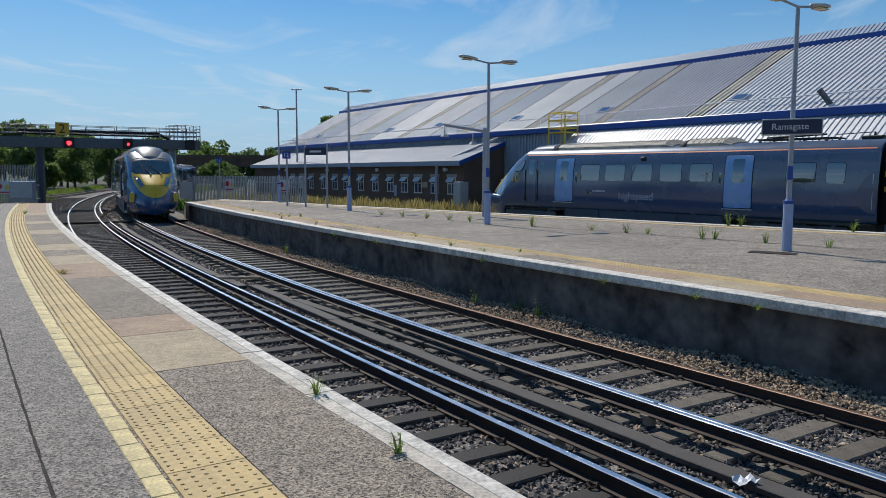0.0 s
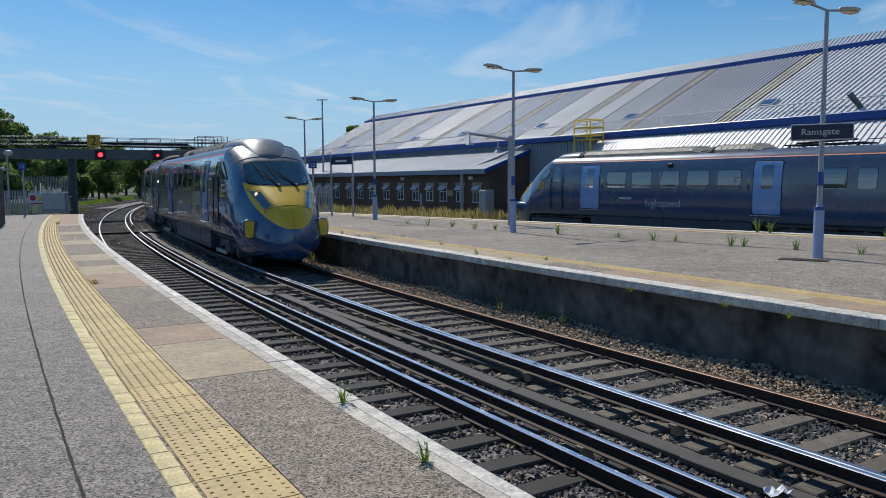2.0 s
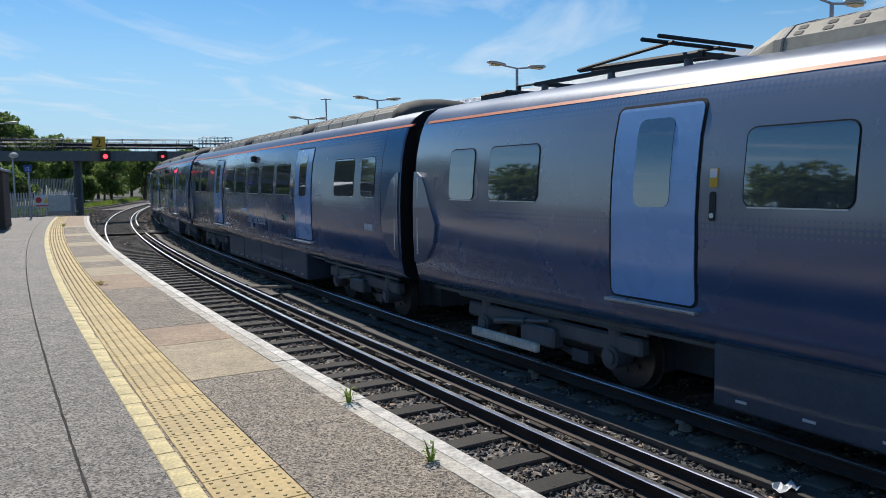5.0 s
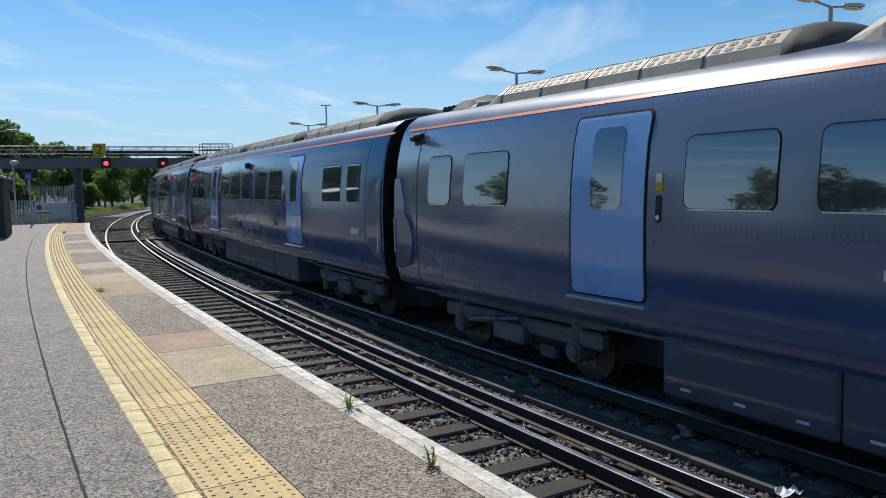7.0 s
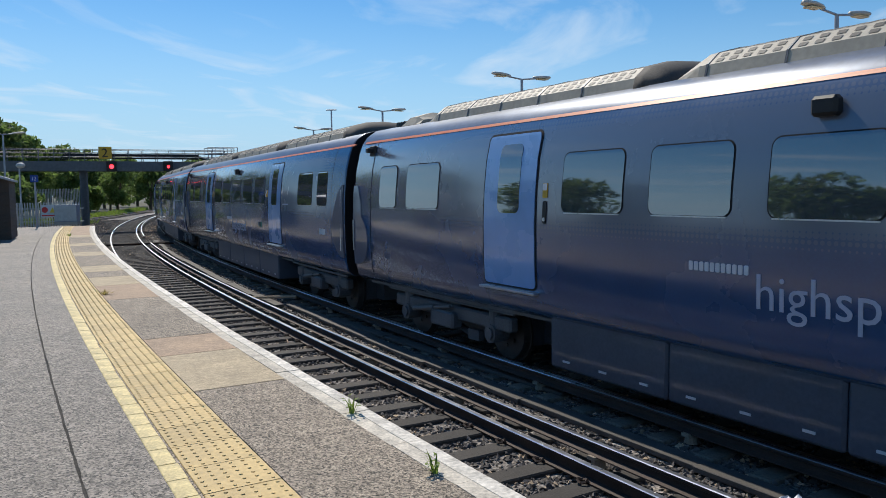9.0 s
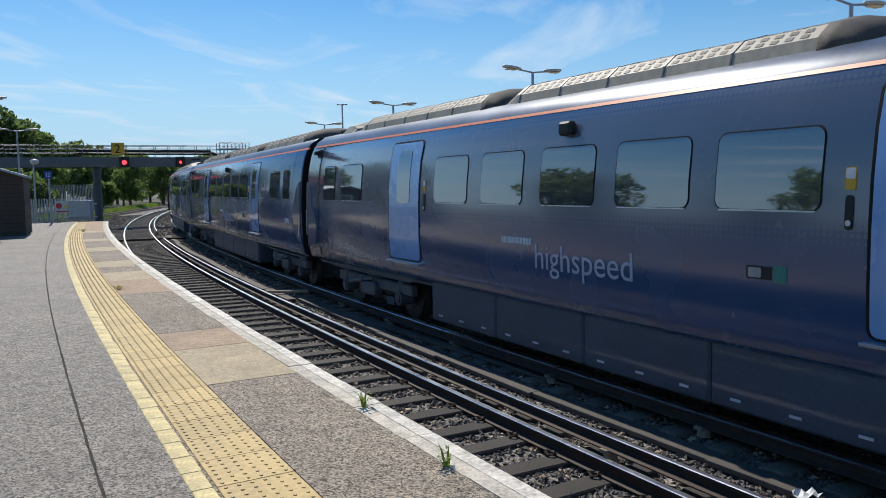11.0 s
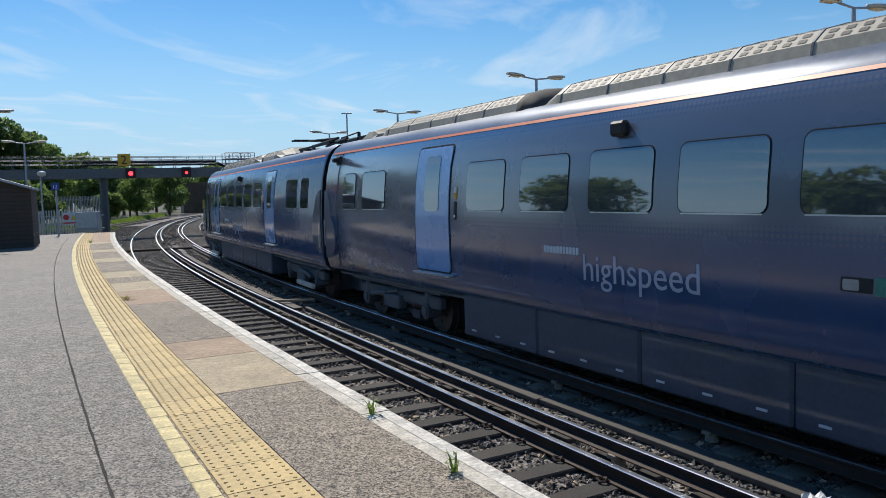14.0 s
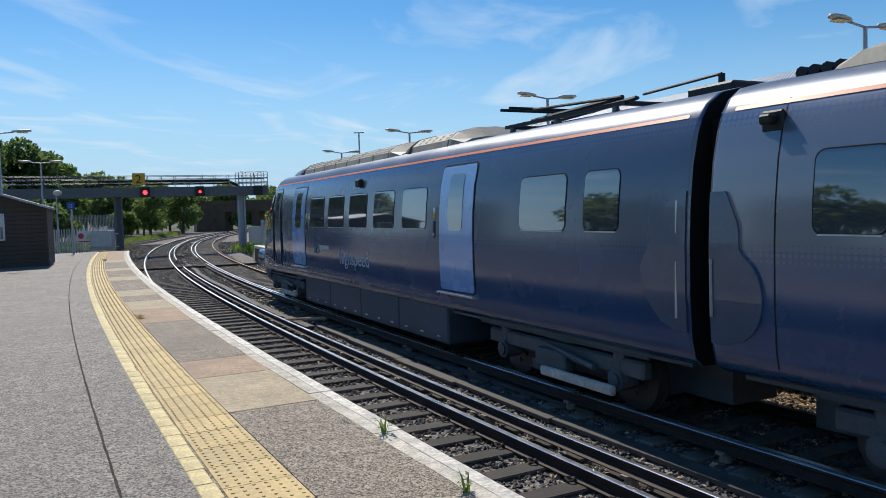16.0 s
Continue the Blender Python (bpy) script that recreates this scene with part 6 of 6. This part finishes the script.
    bmesh.ops.create_uvsphere(bm, u_segments=14, v_segments=8, radius=0.24, matrix=Matrix.Translation((0.12, -0.05, 3.82)) @ Matrix.Diagonal((1.2, 1, 0.75, 1)))
    part("lantern", bm, "lamp_head", l, "pale round lantern", smooth=True)


globe_lamp()


def bracket_lamp():
    b = empty("bracket_lamp", "grey yard post with a long arm and hanging lamps", "lamp post", m=at_xy(1.55, 28.6, 0, 0))
    part("post", boxes((-0.08, 0.08, -0.08, 0.08, -1.1, 3.3)), "post_grey", b)
    part("arm", tubes(((0.1, 0, 3.15), (-1.5, 0.6, 3.45), 0.06)), "post_grey", b)
    for x, y, z in ((-1.5, 0.6, 3.42), (-0.45, 0.2, 3.1)):
        bm = tubes(((x, y, z), (x, y, z - 0.3), 0.025))
        tube(bm, (x, y, z - 0.3), (x, y, z - 0.42), 0.07, 0.17, n=10)
        part("lantern", bm, "lamp_head", b)


bracket_lamp()


def tall_mast():
    m = empty("floodlight_mast", "slim grey floodlight mast behind the fence", "lamp post", m=at_xy(-14.0, 73.5, 0, 0))
    part("pole", tubes(((0, 0, -1.1), (0, 0, 9.5), 0.11, 0.07)), "post_grey", m)
    part("arm", tubes(((-0.5, 0, 9.5), (0.5, 0, 9.5), 0.06)), "post_grey", m)
    c = empty("crane_post", "dark cranked yard post beside the shed", "post", m=at_xy(17.0, 33.5, 0, 0))
    part("post", boxes((-0.1, 0.1, -0.1, 0.1, -1.1, 4.5)), "gantry", c)
    part("arm", tubes(((0, 0, 4.4), (-0.75, 0, 5.3), 0.13)), "gantry", c)


tall_mast()

# ---------- signal gantry ----------
G_MAT = Matrix(((0.877, -0.481, 0), (0.481, 0.877, 0), (0, 0, 1))).to_4x4()
G_MAT.translation = (-29.3, 55.7, 0)


def signal_gantry():
    gt = empty("signal_gantry", "dark steel signal gantry with walkway across the tracks", "gantry", m=G_MAT)
    for x in (0.0, 9.15):
        bm = bmesh.new()
        box(bm, x - 0.28, x - 0.16, -0.3, 0.3, -1.15, 3.4)
        box(bm, x + 0.16, x + 0.28, -0.3, 0.3, -1.15, 3.4)
        box(bm, x - 0.16, x + 0.16, -0.05, 0.05, -1.15, 3.4)
        part("column", bm, "post_grey" if x > 1 else "gantry", gt)
    part("girder", boxes((-16, 11.2, -0.7, -0.55, 3.4, 4.05), (-16, 11.2, 0.55, 0.7, 3.4, 4.05), (-16, 11.2, -0.7, 0.7, 4.05, 4.12)), "gantry", gt)
    bm = bmesh.new()
    for y in (-0.72, 0.72):
        for z in (4.45, 4.75, 5.0):
            tube(bm, (-16, y, z), (11.2, y, z), 0.025, n=5)
        for i in range(28):
            tube(bm, (-16 + i * 1.007, y, 4.1), (-16 + i * 1.007, y, 5.0), 0.025, n=5)
    part("handrail", bm, "gantry", gt)
    bm = bmesh.new()
    for i in range(5):
        tube(bm, (-1.5 + i * 0.15, -0.4, 4.2), (-1.2 + i * 0.1, -0.4, 4.7), 0.05, n=6)
    for z, y in ((4.5, -0.3), (4.62, -0.1), (4.38, 0.1)):
        tube(bm, (-1.2, y, z), (8.3, y, z), 0.07, n=6)
    tube(bm, (8.3, -0.3, 4.5), (9.0, -0.3, 4.1), 0.12, n=6)
    part("cable_duct", bm, "black", gt)
    for y in (-0.75, 0.75):
        for x in (8.9, 9.5, 10.1, 10.7, 11.2):
            part("cage_post", tubes(((x, y, 4.1), (x, y, 5.25), 0.03), n=5), "post_grey", gt)
        for z in (4.4, 4.8, 5.25):
            part("cage_rail", tubes(((8.9, y, z), (11.2, y, z), 0.03), n=5), "post_grey", gt)
    for x, num in ((1.9, True), (5.9, False), (10.4, False)):
        part("signal_head", boxes((x - 0.35, x + 0.35, -0.95, -0.72, 3.35, 4.15), bevel=0.04), "black", gt)
        if x < 9:
            bm = tubes(((x, -0.96, 3.72), (x, -1.0, 3.72), 0.16 if num else 0.10), n=16)
            part("signal_lamp", bm, "signal_red", gt, "glowing red signal lamp")
            bm = bmesh.new()
            part("hood", boxes((x - 0.2, x + 0.2, -1.2, -0.95, 3.9, 3.93)), "black", gt)
    n = part("number_plate", boxes((1.05, 1.95, -0.98, -0.93, 4.30, 5.18)), "signal_yellow", gt, "yellow square number board")
    words("lettering", "2", 0.92, "black", n, Matrix.Translation((1.24, -0.985, 4.42)) @ pose(0, 0, 0, 90))


signal_gantry()

# ---------- hut, fences, cabinets ----------


def hut():
    h = empty("platform_hut", "dark timber platform hut with shallow pitched roof", "hut", m=Matrix.Translation((-17.32, 27.51, 0)) @ pose(0, 0, 0, 0, 0, 28))
    part("wall", boxes((-3.57, -0.03, 0.03, 2.97, 0.0, 2.22)), "wood", h)
    for name, b in (("front", (-3.6, 0.0, -0.012, 0.03, 0.0, 0.152)), ("side", (-0.03, 0.012, 0.032, 3.0, 0.0, 0.152))):
        bm = boxes(b, bevel=0.006)
        me = mesh_of(bm, "plank")
        me.materials.append(M["wood"])
        for i in range(14):
            shared("plank", me, h, Matrix.Translation((0, 0, i * 0.16)))
    bm = bmesh.new()
    vs = [(0.10, 2.16), (-1.8, 2.80), (-3.70, 2.16), (-3.70, 2.24), (-1.8, 2.88), (0.10, 2.24)]
    a = [bm.verts.new((x, -0.3, z)) for x, z in vs]
    b = [bm.verts.new((x, 3.3, z)) for x, z in vs]
    bm.faces.new(a)
    bm.faces.new(b[::-1])
    for i in range(6):
        bm.faces.new((a[i], b[i], b[(i + 1) % 6], a[(i + 1) % 6]))
    part("roof", recalc(bm), "post_grey", h)
    bm = bmesh.new()
    vs = [bm.verts.new(v) for v in ((0, 0.02, 2.16), (-3.6, 0.02, 2.16), (-1.8, 0.02, 2.80))]
    bm.faces.new(vs)
    part("gable", bm, "wood", h)
    w = part("window", boxes((-2.16, -1.40, -0.04, 0.0, 1.02, 2.02)), "window_white", h)
    part("pane", boxes((-2.09, -1.47, -0.05, -0.04, 1.08, 1.95)), "glass", w)
    part("poster", boxes((-2.03, -1.53, -0.06, -0.05, 1.10, 1.52)), "cream_slab", w)


hut()


def fence_run(p0, p1, z, hgt, label):
    p0, p1 = Vector((*p0, 0)), Vector((*p1, 0))
    ln = (p1 - p0).length
    u = (p1 - p0) / ln
    m = Matrix((u, Vector((-u.y, u.x, 0)), Vector((0, 0, 1)))).transposed().to_4x4()
    m.translation = p0 + Vector((0, 0, z))
    fc = empty("fence", label, "fence", "station fences", m=m)
    n = int(ln / 0.155)
    bm = bmesh.new()
    box(bm, -0.035, 0.035, -0.012, 0.012, 0, hgt)
    me = mesh_of(bm, "pale")
    me.materials.append(M["fence"])
    for i in range(n):
        shared("pale", me, fc, Matrix.Translation((i * 0.155, -0.03, random.uniform(-0.01, 0.01))))
    for i in range(int(ln / 2.7) + 1):
        part("post", boxes((i * 2.7 - 0.05, i * 2.7 + 0.05, 0.0, 0.1, 0, hgt)), "fence", fc)
    for zz in (0.35, hgt - 0.4):
        part("rail", boxes((0, ln, -0.015, 0.04, zz, zz + 0.06)), "fence", fc)
    return fc


fence_run((-33.5, 44.4), (-24.4, 46.2), -0.35, 1.55, "grey steel palisade fence at the platform end")
fence_run((-17.0, 52.0), (-8.2, 45.5), -0.6, 2.0, "grey steel palisade fence beside the island platform")
fence_run((-72.0, 74.0), (-44.6, 84.0), -1.1, 3.5, "tall grey fence below the trees")


def notice(x, y, z, deg):
    n = empty("warning_notice", "white safety notice with red and yellow symbols on the fence", "sign", "safety notices", m=at_xy(x, y, z, deg))
    part("plate", boxes((-0.45, 0.45, -0.09, -0.06, 0, 0.75)), "window_white", n)
    part("prohibition_mark", tubes(((-0.22, -0.08, 0.45), (-0.22, -0.096, 0.45), 0.18), n=16), "plastic_red", n)
    bm = bmesh.new()
    v = [bm.verts.new(p) for p in ((0.05, -0.095, 0.28), (0.40, -0.095, 0.28), (0.225, -0.095, 0.62))]
    bm.faces.new(v)
    part("warning_mark", bm, "cage_yellow", n)
    part("lettering_bar", boxes((-0.4, 0.4, -0.095, -0.08, 0.06, 0.14)), "plastic_red", n)


notice(-26.3, 45.7, 0.30, 10)
notice(-13.8, 49.6, 0.45, -36)
notice(-9.6, 46.4, 0.45, -36)


def cabinet(x, y, z, w, d, h, deg):
    c = empty("equipment_cabinet", "grey metal trackside equipment cabinet", "cabinet", "trackside cabinets", m=at_xy(x, y, z, deg))
    part("body", boxes((-w / 2, w / 2, -d / 2, d / 2, 0.08, h), bevel=0.02), "post_grey", c)
    part("door", boxes((-w / 2 + 0.04, w / 2 - 0.04, -d / 2 - 0.02, -d / 2, 0.14, h - 0.06)), "fence", c)
    part("plinth", boxes((-w / 2 - 0.03, w / 2 + 0.03, -d / 2 - 0.03, d / 2 + 0.03, -0.1, 0.08)), "concrete", c)


cabinet(-22.3, 66.4, -1.1, 1.2, 0.6, 1.9, 20)
cabinet(-66.0, 160.0, -1.1, 2.2, 1.6, 3.2, 10)
cabinet(-25.0, 45.4, -0.05, 1.3, 0.6, 1.1, 10)
cabinet(-28.6, 44.6, -0.05, 0.9, 0.5, 1.25, 10)
cabinet(1.1, 47.5, -1.1, 0.8, 0.6, 2.2, -56)


# ---------- far bridge, trees, undergrowth ----------


def road_bridge():
    br = empty("road_bridge", "dark brick and steel road bridge behind the gantry", "bridge", m=Matrix.Translation((-60.5, 160.0, 0)) @ pose(0, 0, 0, 0, 0, 4))
    part("deck", boxes((-4, 78, -3, 3, 2.9, 4.9)), "brick", br)
    part("parapet", boxes((-4, 78, -3.25, -3.0, 4.5, 5.25)), "brick", br)
    for x in (7.4, 15.5, 24, 33, 42, 51, 60):
        part("pier", boxes((x - 0.8, x + 0.8, -2.6, 2.6, -1.2, 2.6), (x - 1.2, x + 1.2, -2.7, 2.7, 2.6, 2.9)), "brick", br)
    part("abutment", boxes((-5, 1.0, -3, 3, -1.2, 2.9)), "brick", br)


road_bridge()


def leaf_cloud(rng, centres, radii, count, size):
    """Many small bent leaves round the clumps, with an uneven outline."""
    pick = rng.choice(len(centres), count, p=radii ** 2 / (radii ** 2).sum())
    d = rng.normal(0, 1, (count, 3))
    d /= np.linalg.norm(d, axis=1)[:, None]
    r = radii[pick] * rng.uniform(0.45, 1.08, count) ** 0.6
    c = centres[pick] + d * r[:, None] * np.array([1, 1, 0.8])
    a = rng.normal(0, 1, (count, 3))
    a /= np.linalg.norm(a, axis=1)[:, None]
    b = np.cross(a, rng.normal(0, 1, (count, 3)))
    b /= np.linalg.norm(b, axis=1)[:, None]
    n = np.cross(a, b)
    s = size * rng.uniform(0.6, 1.4, count)[:, None]
    v = np.stack([c - a * s, c - b * s * 0.45 + n * s * 0.15, c + a * s, c + b * s * 0.45 + n * s * 0.15], 1).reshape(-1, 3)
    f = (np.array([[0, 1, 2], [0, 2, 3]])[None] + 4 * np.arange(count)[:, None, None]).reshape(-1, 3)
    return v, f


def tree(x, y, z, h, spread, seed, material="leaf", leaves=3200, label="broad leafy green tree behind the station", size=0.26):
    rng = np.random.default_rng(seed)
    t = empty("tree", label, "tree", "trees behind the station", m=at_xy(x, y, z, 0))
    bm = bmesh.new()
    tube(bm, (0, 0, 0), (0.1, 0, h * 0.3), 0.03 * h, 0.022 * h, n=8)
    tips = []
    for k in range(7):
        a = k * 0.9 + rng.uniform(-0.3, 0.3)
        e = (spread * 0.55 * math.cos(a) * rng.uniform(0.6, 1), spread * 0.55 * math.sin(a) * rng.uniform(0.6, 1), h * rng.uniform(0.5, 0.8))
        tube(bm, (0.1, 0, h * 0.28), e, 0.016 * h, 0.005 * h, n=6)
        tips.append(e)
    part("trunk", bm, "bark", t)
    m = 16
    cen = np.array(tips + [(rng.uniform(-0.7, 0.7) * spread, rng.uniform(-0.7, 0.7) * spread, h * rng.uniform(0.25, 0.92)) for _ in range(m)])
    fall = np.clip(1.15 - np.abs(cen[:, 2] / h - 0.5), 0.3, 1)
    cen[:, :2] *= fall[:, None]
    rad = spread * rng.uniform(0.24, 0.42, len(cen))
    v, f = leaf_cloud(rng, cen, rad, leaves, size)
    me = bpy.data.meshes.new("crown")
    me.from_pydata(v.tolist(), [], f.tolist())
    me.materials.append(M[material])
    ob = new("crown", me)
    ob.parent = t
    return t


# tall trees on the left, lower ones behind the gantry, a few tops behind the shed
TREES = [(-46, 62, 12.0, 4.6), (-52, 60, 13.5, 5.2), (-59, 62, 13.5, 5.5), (-50, 76, 11.0, 4.4), (-55, 88, 10.5, 4.6), (-57, 98, 9.5, 4.4), (-62, 108, 10.0, 5.0), (-60, 70, 11, 6), (-66, 84, 11, 6),
         (-66, 122, 10.0, 5.5), (-72, 134, 10.5, 6.0), (-76, 152, 11.0, 6.0), (-68, 180, 10.5, 6.0), (-62, 196, 10.0, 6.0), (-80, 176, 11.0, 7.0)]
for i, (x, y, h, sp) in enumerate(TREES):
    tree(x, y, -1.1, h, sp, 20 + i, "leaf" if i % 3 else "leaf_dark", leaves=8500 if i < 6 else 5000, size=0.30 if i < 6 else 0.40)
# rounded low trees and bushes that stand free beside the line
for i, (x, y, h, sp) in enumerate([(-54.5, 113, 7.4, 3.4), (-58.0, 133, 8.4, 3.2), (-51.0, 98, 4.2, 2.4), (-60, 122, 6.5, 3.0), (-64, 146, 6.0, 3.6), (-62, 160, 5.2, 3.4), (-60, 172, 5.6, 3.6), (-42, 66, 6.2, 3.0),
                                   (-38, 128, 4.4, 3.0), (-41, 142, 5.0, 3.4), (-19.5, 130, 6.0, 3.0), (-33, 118, 3.0, 2.4), (-45, 160, 5.0, 3.0)]):
    tree(x, y, -1.1, h, sp, 60 + i, "leaf_dark" if i % 2 else "leaf", leaves=3800, label="low leafy tree beside the tracks", size=0.26)
for i in range(11):
    tree(-125 + 9.5 * i, 232 - 0.6 * i, -1.1, 9.5 + 2 * math.sin(i * 2.3), 6.5, 140 + i, "leaf_dark" if i % 2 else "leaf", leaves=3000, label="distant leafy tree on the skyline", size=0.60)
for i, (x, y, h, sp) in enumerate([(-22.0, 150, 14.2, 3.2), (-38, 175, 8.5, 4), (-30, 168, 7.5, 4.0)]):
    tree(x, y, -1.1, h, sp, 80 + i, "leaf_dark", leaves=2200, label="distant tree top beyond the shed", size=0.45)


def weed_clump(name, x, y, z, h, n, seed, dry=False, label="tufts of green weeds in a platform joint", spread=0.10):
    rng = np.random.default_rng(seed)
    w = empty(name, label, "weed", "weeds on the platforms", m=at_xy(x, y, z, 0))
    bm = bmesh.new()
    for k in range(n):
        a = rng.uniform(0, 6.28)
        r0 = rng.uniform(0, spread * 0.4)
        lean = rng.uniform(0.1, 0.9) * spread * 1.6
        hh = h * rng.uniform(0.5, 1)
        wd = 0.006 + 0.012 * h
        p0 = Vector((r0 * math.cos(a), r0 * math.sin(a), -0.005))
        p1 = p0 + Vector((lean * 0.4 * math.cos(a), lean * 0.4 * math.sin(a), hh * 0.6))
        p2 = p0 + Vector((lean * math.cos(a), lean * math.sin(a), hh))
        s = Vector((-math.sin(a), math.cos(a), 0)) * wd
        v = [bm.verts.new(q) for q in (p0 - s, p0 + s, p1 + s * 0.8, p1 - s * 0.8, p2)]
        bm.faces.new((v[0], v[1], v[2], v[3]))
        bm.faces.new((v[3], v[2], v[4]))
        for j in range(3):
            c = p0.lerp(p2, rng.uniform(0.3, 1.0))
            b = rng.uniform(0, 6.28)
            e = Vector((math.cos(b), math.sin(b), rng.uniform(-0.2, 0.6))) * (0.02 + 0.10 * h)
            q = Vector((-math.sin(b), math.cos(b), 0)) * (0.006 + 0.025 * h)
            v = [bm.verts.new(k2) for k2 in (c, c + e * 0.5 + q, c + e, c + e * 0.5 - q)]
            bm.faces.new(v)
    part("foliage", bm, "dry_weed" if dry else "weed", w)
    return w


# near platform edge
for i, (x, y, h) in enumerate([(-0.25, 4.25, 0.13), (-0.92, 5.42, 0.16)]):
    weed_clump("weed", x, y, 0, h, 9, 100 + i, spread=0.06)
p = P(13.3, -0.96)
weed_clump("weed", p.x, p.y, 0, 0.10, 26, 103, dry=True, label="dry weed tuft on the tactile paving edge", spread=0.14)
p = P(33.5, -1.0)
weed_clump("weed", p.x, p.y, 0, 0.16, 20, 104, spread=0.14)
# island platform joint and edges
rng0 = random.Random(9)
for i, (x, y, h) in enumerate([(2.75, 23.4, 0.42), (5.05, 20.9, 0.30), (5.55, 20.6, 0.22), (6.5, 19.0, 0.38), (6.75, 18.9, 0.30), (4.3, 22.0, 0.2), (7.6, 17.9, 0.30), (8.6, 16.9, 0.25),
                               (0.9, 25.6, 0.28), (0.2, 26.4, 0.25), (-0.6, 27.3, 0.3), (-1.5, 28.3, 0.3), (9.0, 24.0, 0.5), (9.3, 23.8, 0.45), (11.6, 21.5, 0.4), (-2.4, 29.6, 0.2)]):
    weed_clump("weed", x, y, 0, h, 14, 120 + i, spread=0.16)
for i in range(16):
    s = rng0.uniform(8, 34)
    p = P(s, rng0.choice((7.47, 7.9, 6.87)))
    weed_clump("weed", p.x, p.y, 0, rng0.uniform(0.08, 0.2), 9, 160 + i, spread=0.12)
for i, s in enumerate((7.0, 8.9, 12.4, 17.2, 20.0, 6.0)):
    p = P(s, 6.50)
    weed_clump("weed", p.x, p.y, -0.16, 0.12, 12, 190 + i, label="yellow-green weed growing from the platform wall", spread=0.10)
for i, (s, o, h) in enumerate(((10.6, 6.55, 0.36), (11.3, 6.6, 0.34), (12.6, 6.5, 0.3), (24, 6.4, 0.35))):
    p = P(s, o)
    weed_clump("weed", p.x, p.y, -1.02, h, 11, 200 + i, label="straggly weed on the ballast by the platform wall", spread=0.13)


def undergrowth(name, runs, seed, material, label, h):
    rng = np.random.default_rng(seed)
    V, F = [], []
    k = 0
    for (x0, y0), (x1, y1), z, n in runs:
        t = rng.random(n)
        hh = h * rng.uniform(0.3, 1, n) * (0.5 + 0.5 * np.abs(np.sin(t * 37)))
        cx, cy = x0 + (x1 - x0) * t + rng.normal(0, 0.5, n), y0 + (y1 - y0) * t + rng.normal(0, 0.5, n)
        a = rng.uniform(0, 6.28, n)
        w = rng.uniform(0.02, 0.05, n)
        ln = rng.normal(0, 0.15, (n, 2))
        for i in range(n):
            dx, dy = math.cos(a[i]) * w[i], math.sin(a[i]) * w[i]
            V += [(cx[i] - dx, cy[i] - dy, z), (cx[i] + dx, cy[i] + dy, z), (cx[i] + ln[i, 0] + dx * 2, cy[i] + ln[i, 1] + dy * 2, z + hh[i] * 0.7), (cx[i] + ln[i, 0] * 1.5, cy[i] + ln[i, 1] * 1.5, z + hh[i])]
            F += [(k, k + 1, k + 2), (k, k + 2, k + 3)]
            k += 4
    me = bpy.data.meshes.new(name)
    me.from_pydata(V, [], F)
    me.materials.append(M[material])
    return tagged(new(name, me), label, "weeds", kind="stuff")


undergrowth("dry_grass", [((-19, 66), (2.5, 45.5), -1.1, 5200), ((-10, 47.5), (0, 36.5), -1.1, 2600)], 7, "dry_weed", "dry yellow grass between the shed and the island platform", 1.25)
undergrowth("green_scrub", [((-46, 66), (-37.5, 72), -1.1, 1800), ((-46, 90), (-58, 130), -1.1, 3200), ((-33, 100), (-40, 130), -1.1, 2200), ((-22, 62), (-17, 54), -1.1, 1200)], 8, "weed", "green scrub beside the tracks", 0.8)


# trees across the forecourt behind the near platform
for i, (x, y, h, sp) in enumerate([(-24, -8, 8.5, 4.0), (-27, 6, 7.5, 3.6), (-20, -22, 9.0, 4.2), (-31, 20, 8.0, 4.0)]):
    tree(x, y, -1.1, h, sp, 90 + i, "leaf", leaves=3000, label="leafy tree beyond the station forecourt", size=0.28)


def litter():
    l = empty("paper_litter", "crumpled white paper litter between the tracks", "litter", m=at_xy(2.58, 6.27, -1.03, 20))
    bm = bmesh.new()
    rng = random.Random(4)
    g = [[bm.verts.new((0.05 * i - 0.1 + rng.uniform(-0.015, 0.015), 0.04 * j - 0.06, 0.02 + rng.uniform(0, 0.05))) for j in range(4)] for i in range(5)]
    for i in range(4):
        for j in range(3):
            bm.faces.new((g[i][j], g[i + 1][j], g[i + 1][j + 1], g[i][j + 1]))
    part("sheet", bm, "window_white", l)


litter()


def drain_cover():
    d = empty("drain_cover", "cast iron slotted drain cover set in the island platform", "drain cover", m=at_xy(6.79, 15.59, 0.0, -33))
    bm = boxes((-0.45, 0.45, -0.22, -0.18, 0, 0.008), (-0.45, 0.45, 0.18, 0.22, 0, 0.008), *[(x - 0.02, x + 0.02, -0.18, 0.18, 0, 0.007) for x in [-0.43 + 0.0717 * i for i in range(13)]])
    part("grating", bm, "rail_side", d)
    # flat black sheet in place of the shaded hollow between the bars
    part("sump", boxes((-0.45, 0.45, -0.2, 0.2, -0.003, 0.001)), "black", d)


drain_cover()


def motions():
    for k, car in enumerate(CARS):
        walk(car, car_rows(k))
        for ob in car.children_recursive:
            if ob.name.split(".")[0] == "wheelset":
                walk(ob, wheel_rows(ob.matrix_basis.translation.copy(), k == 5))


motions()
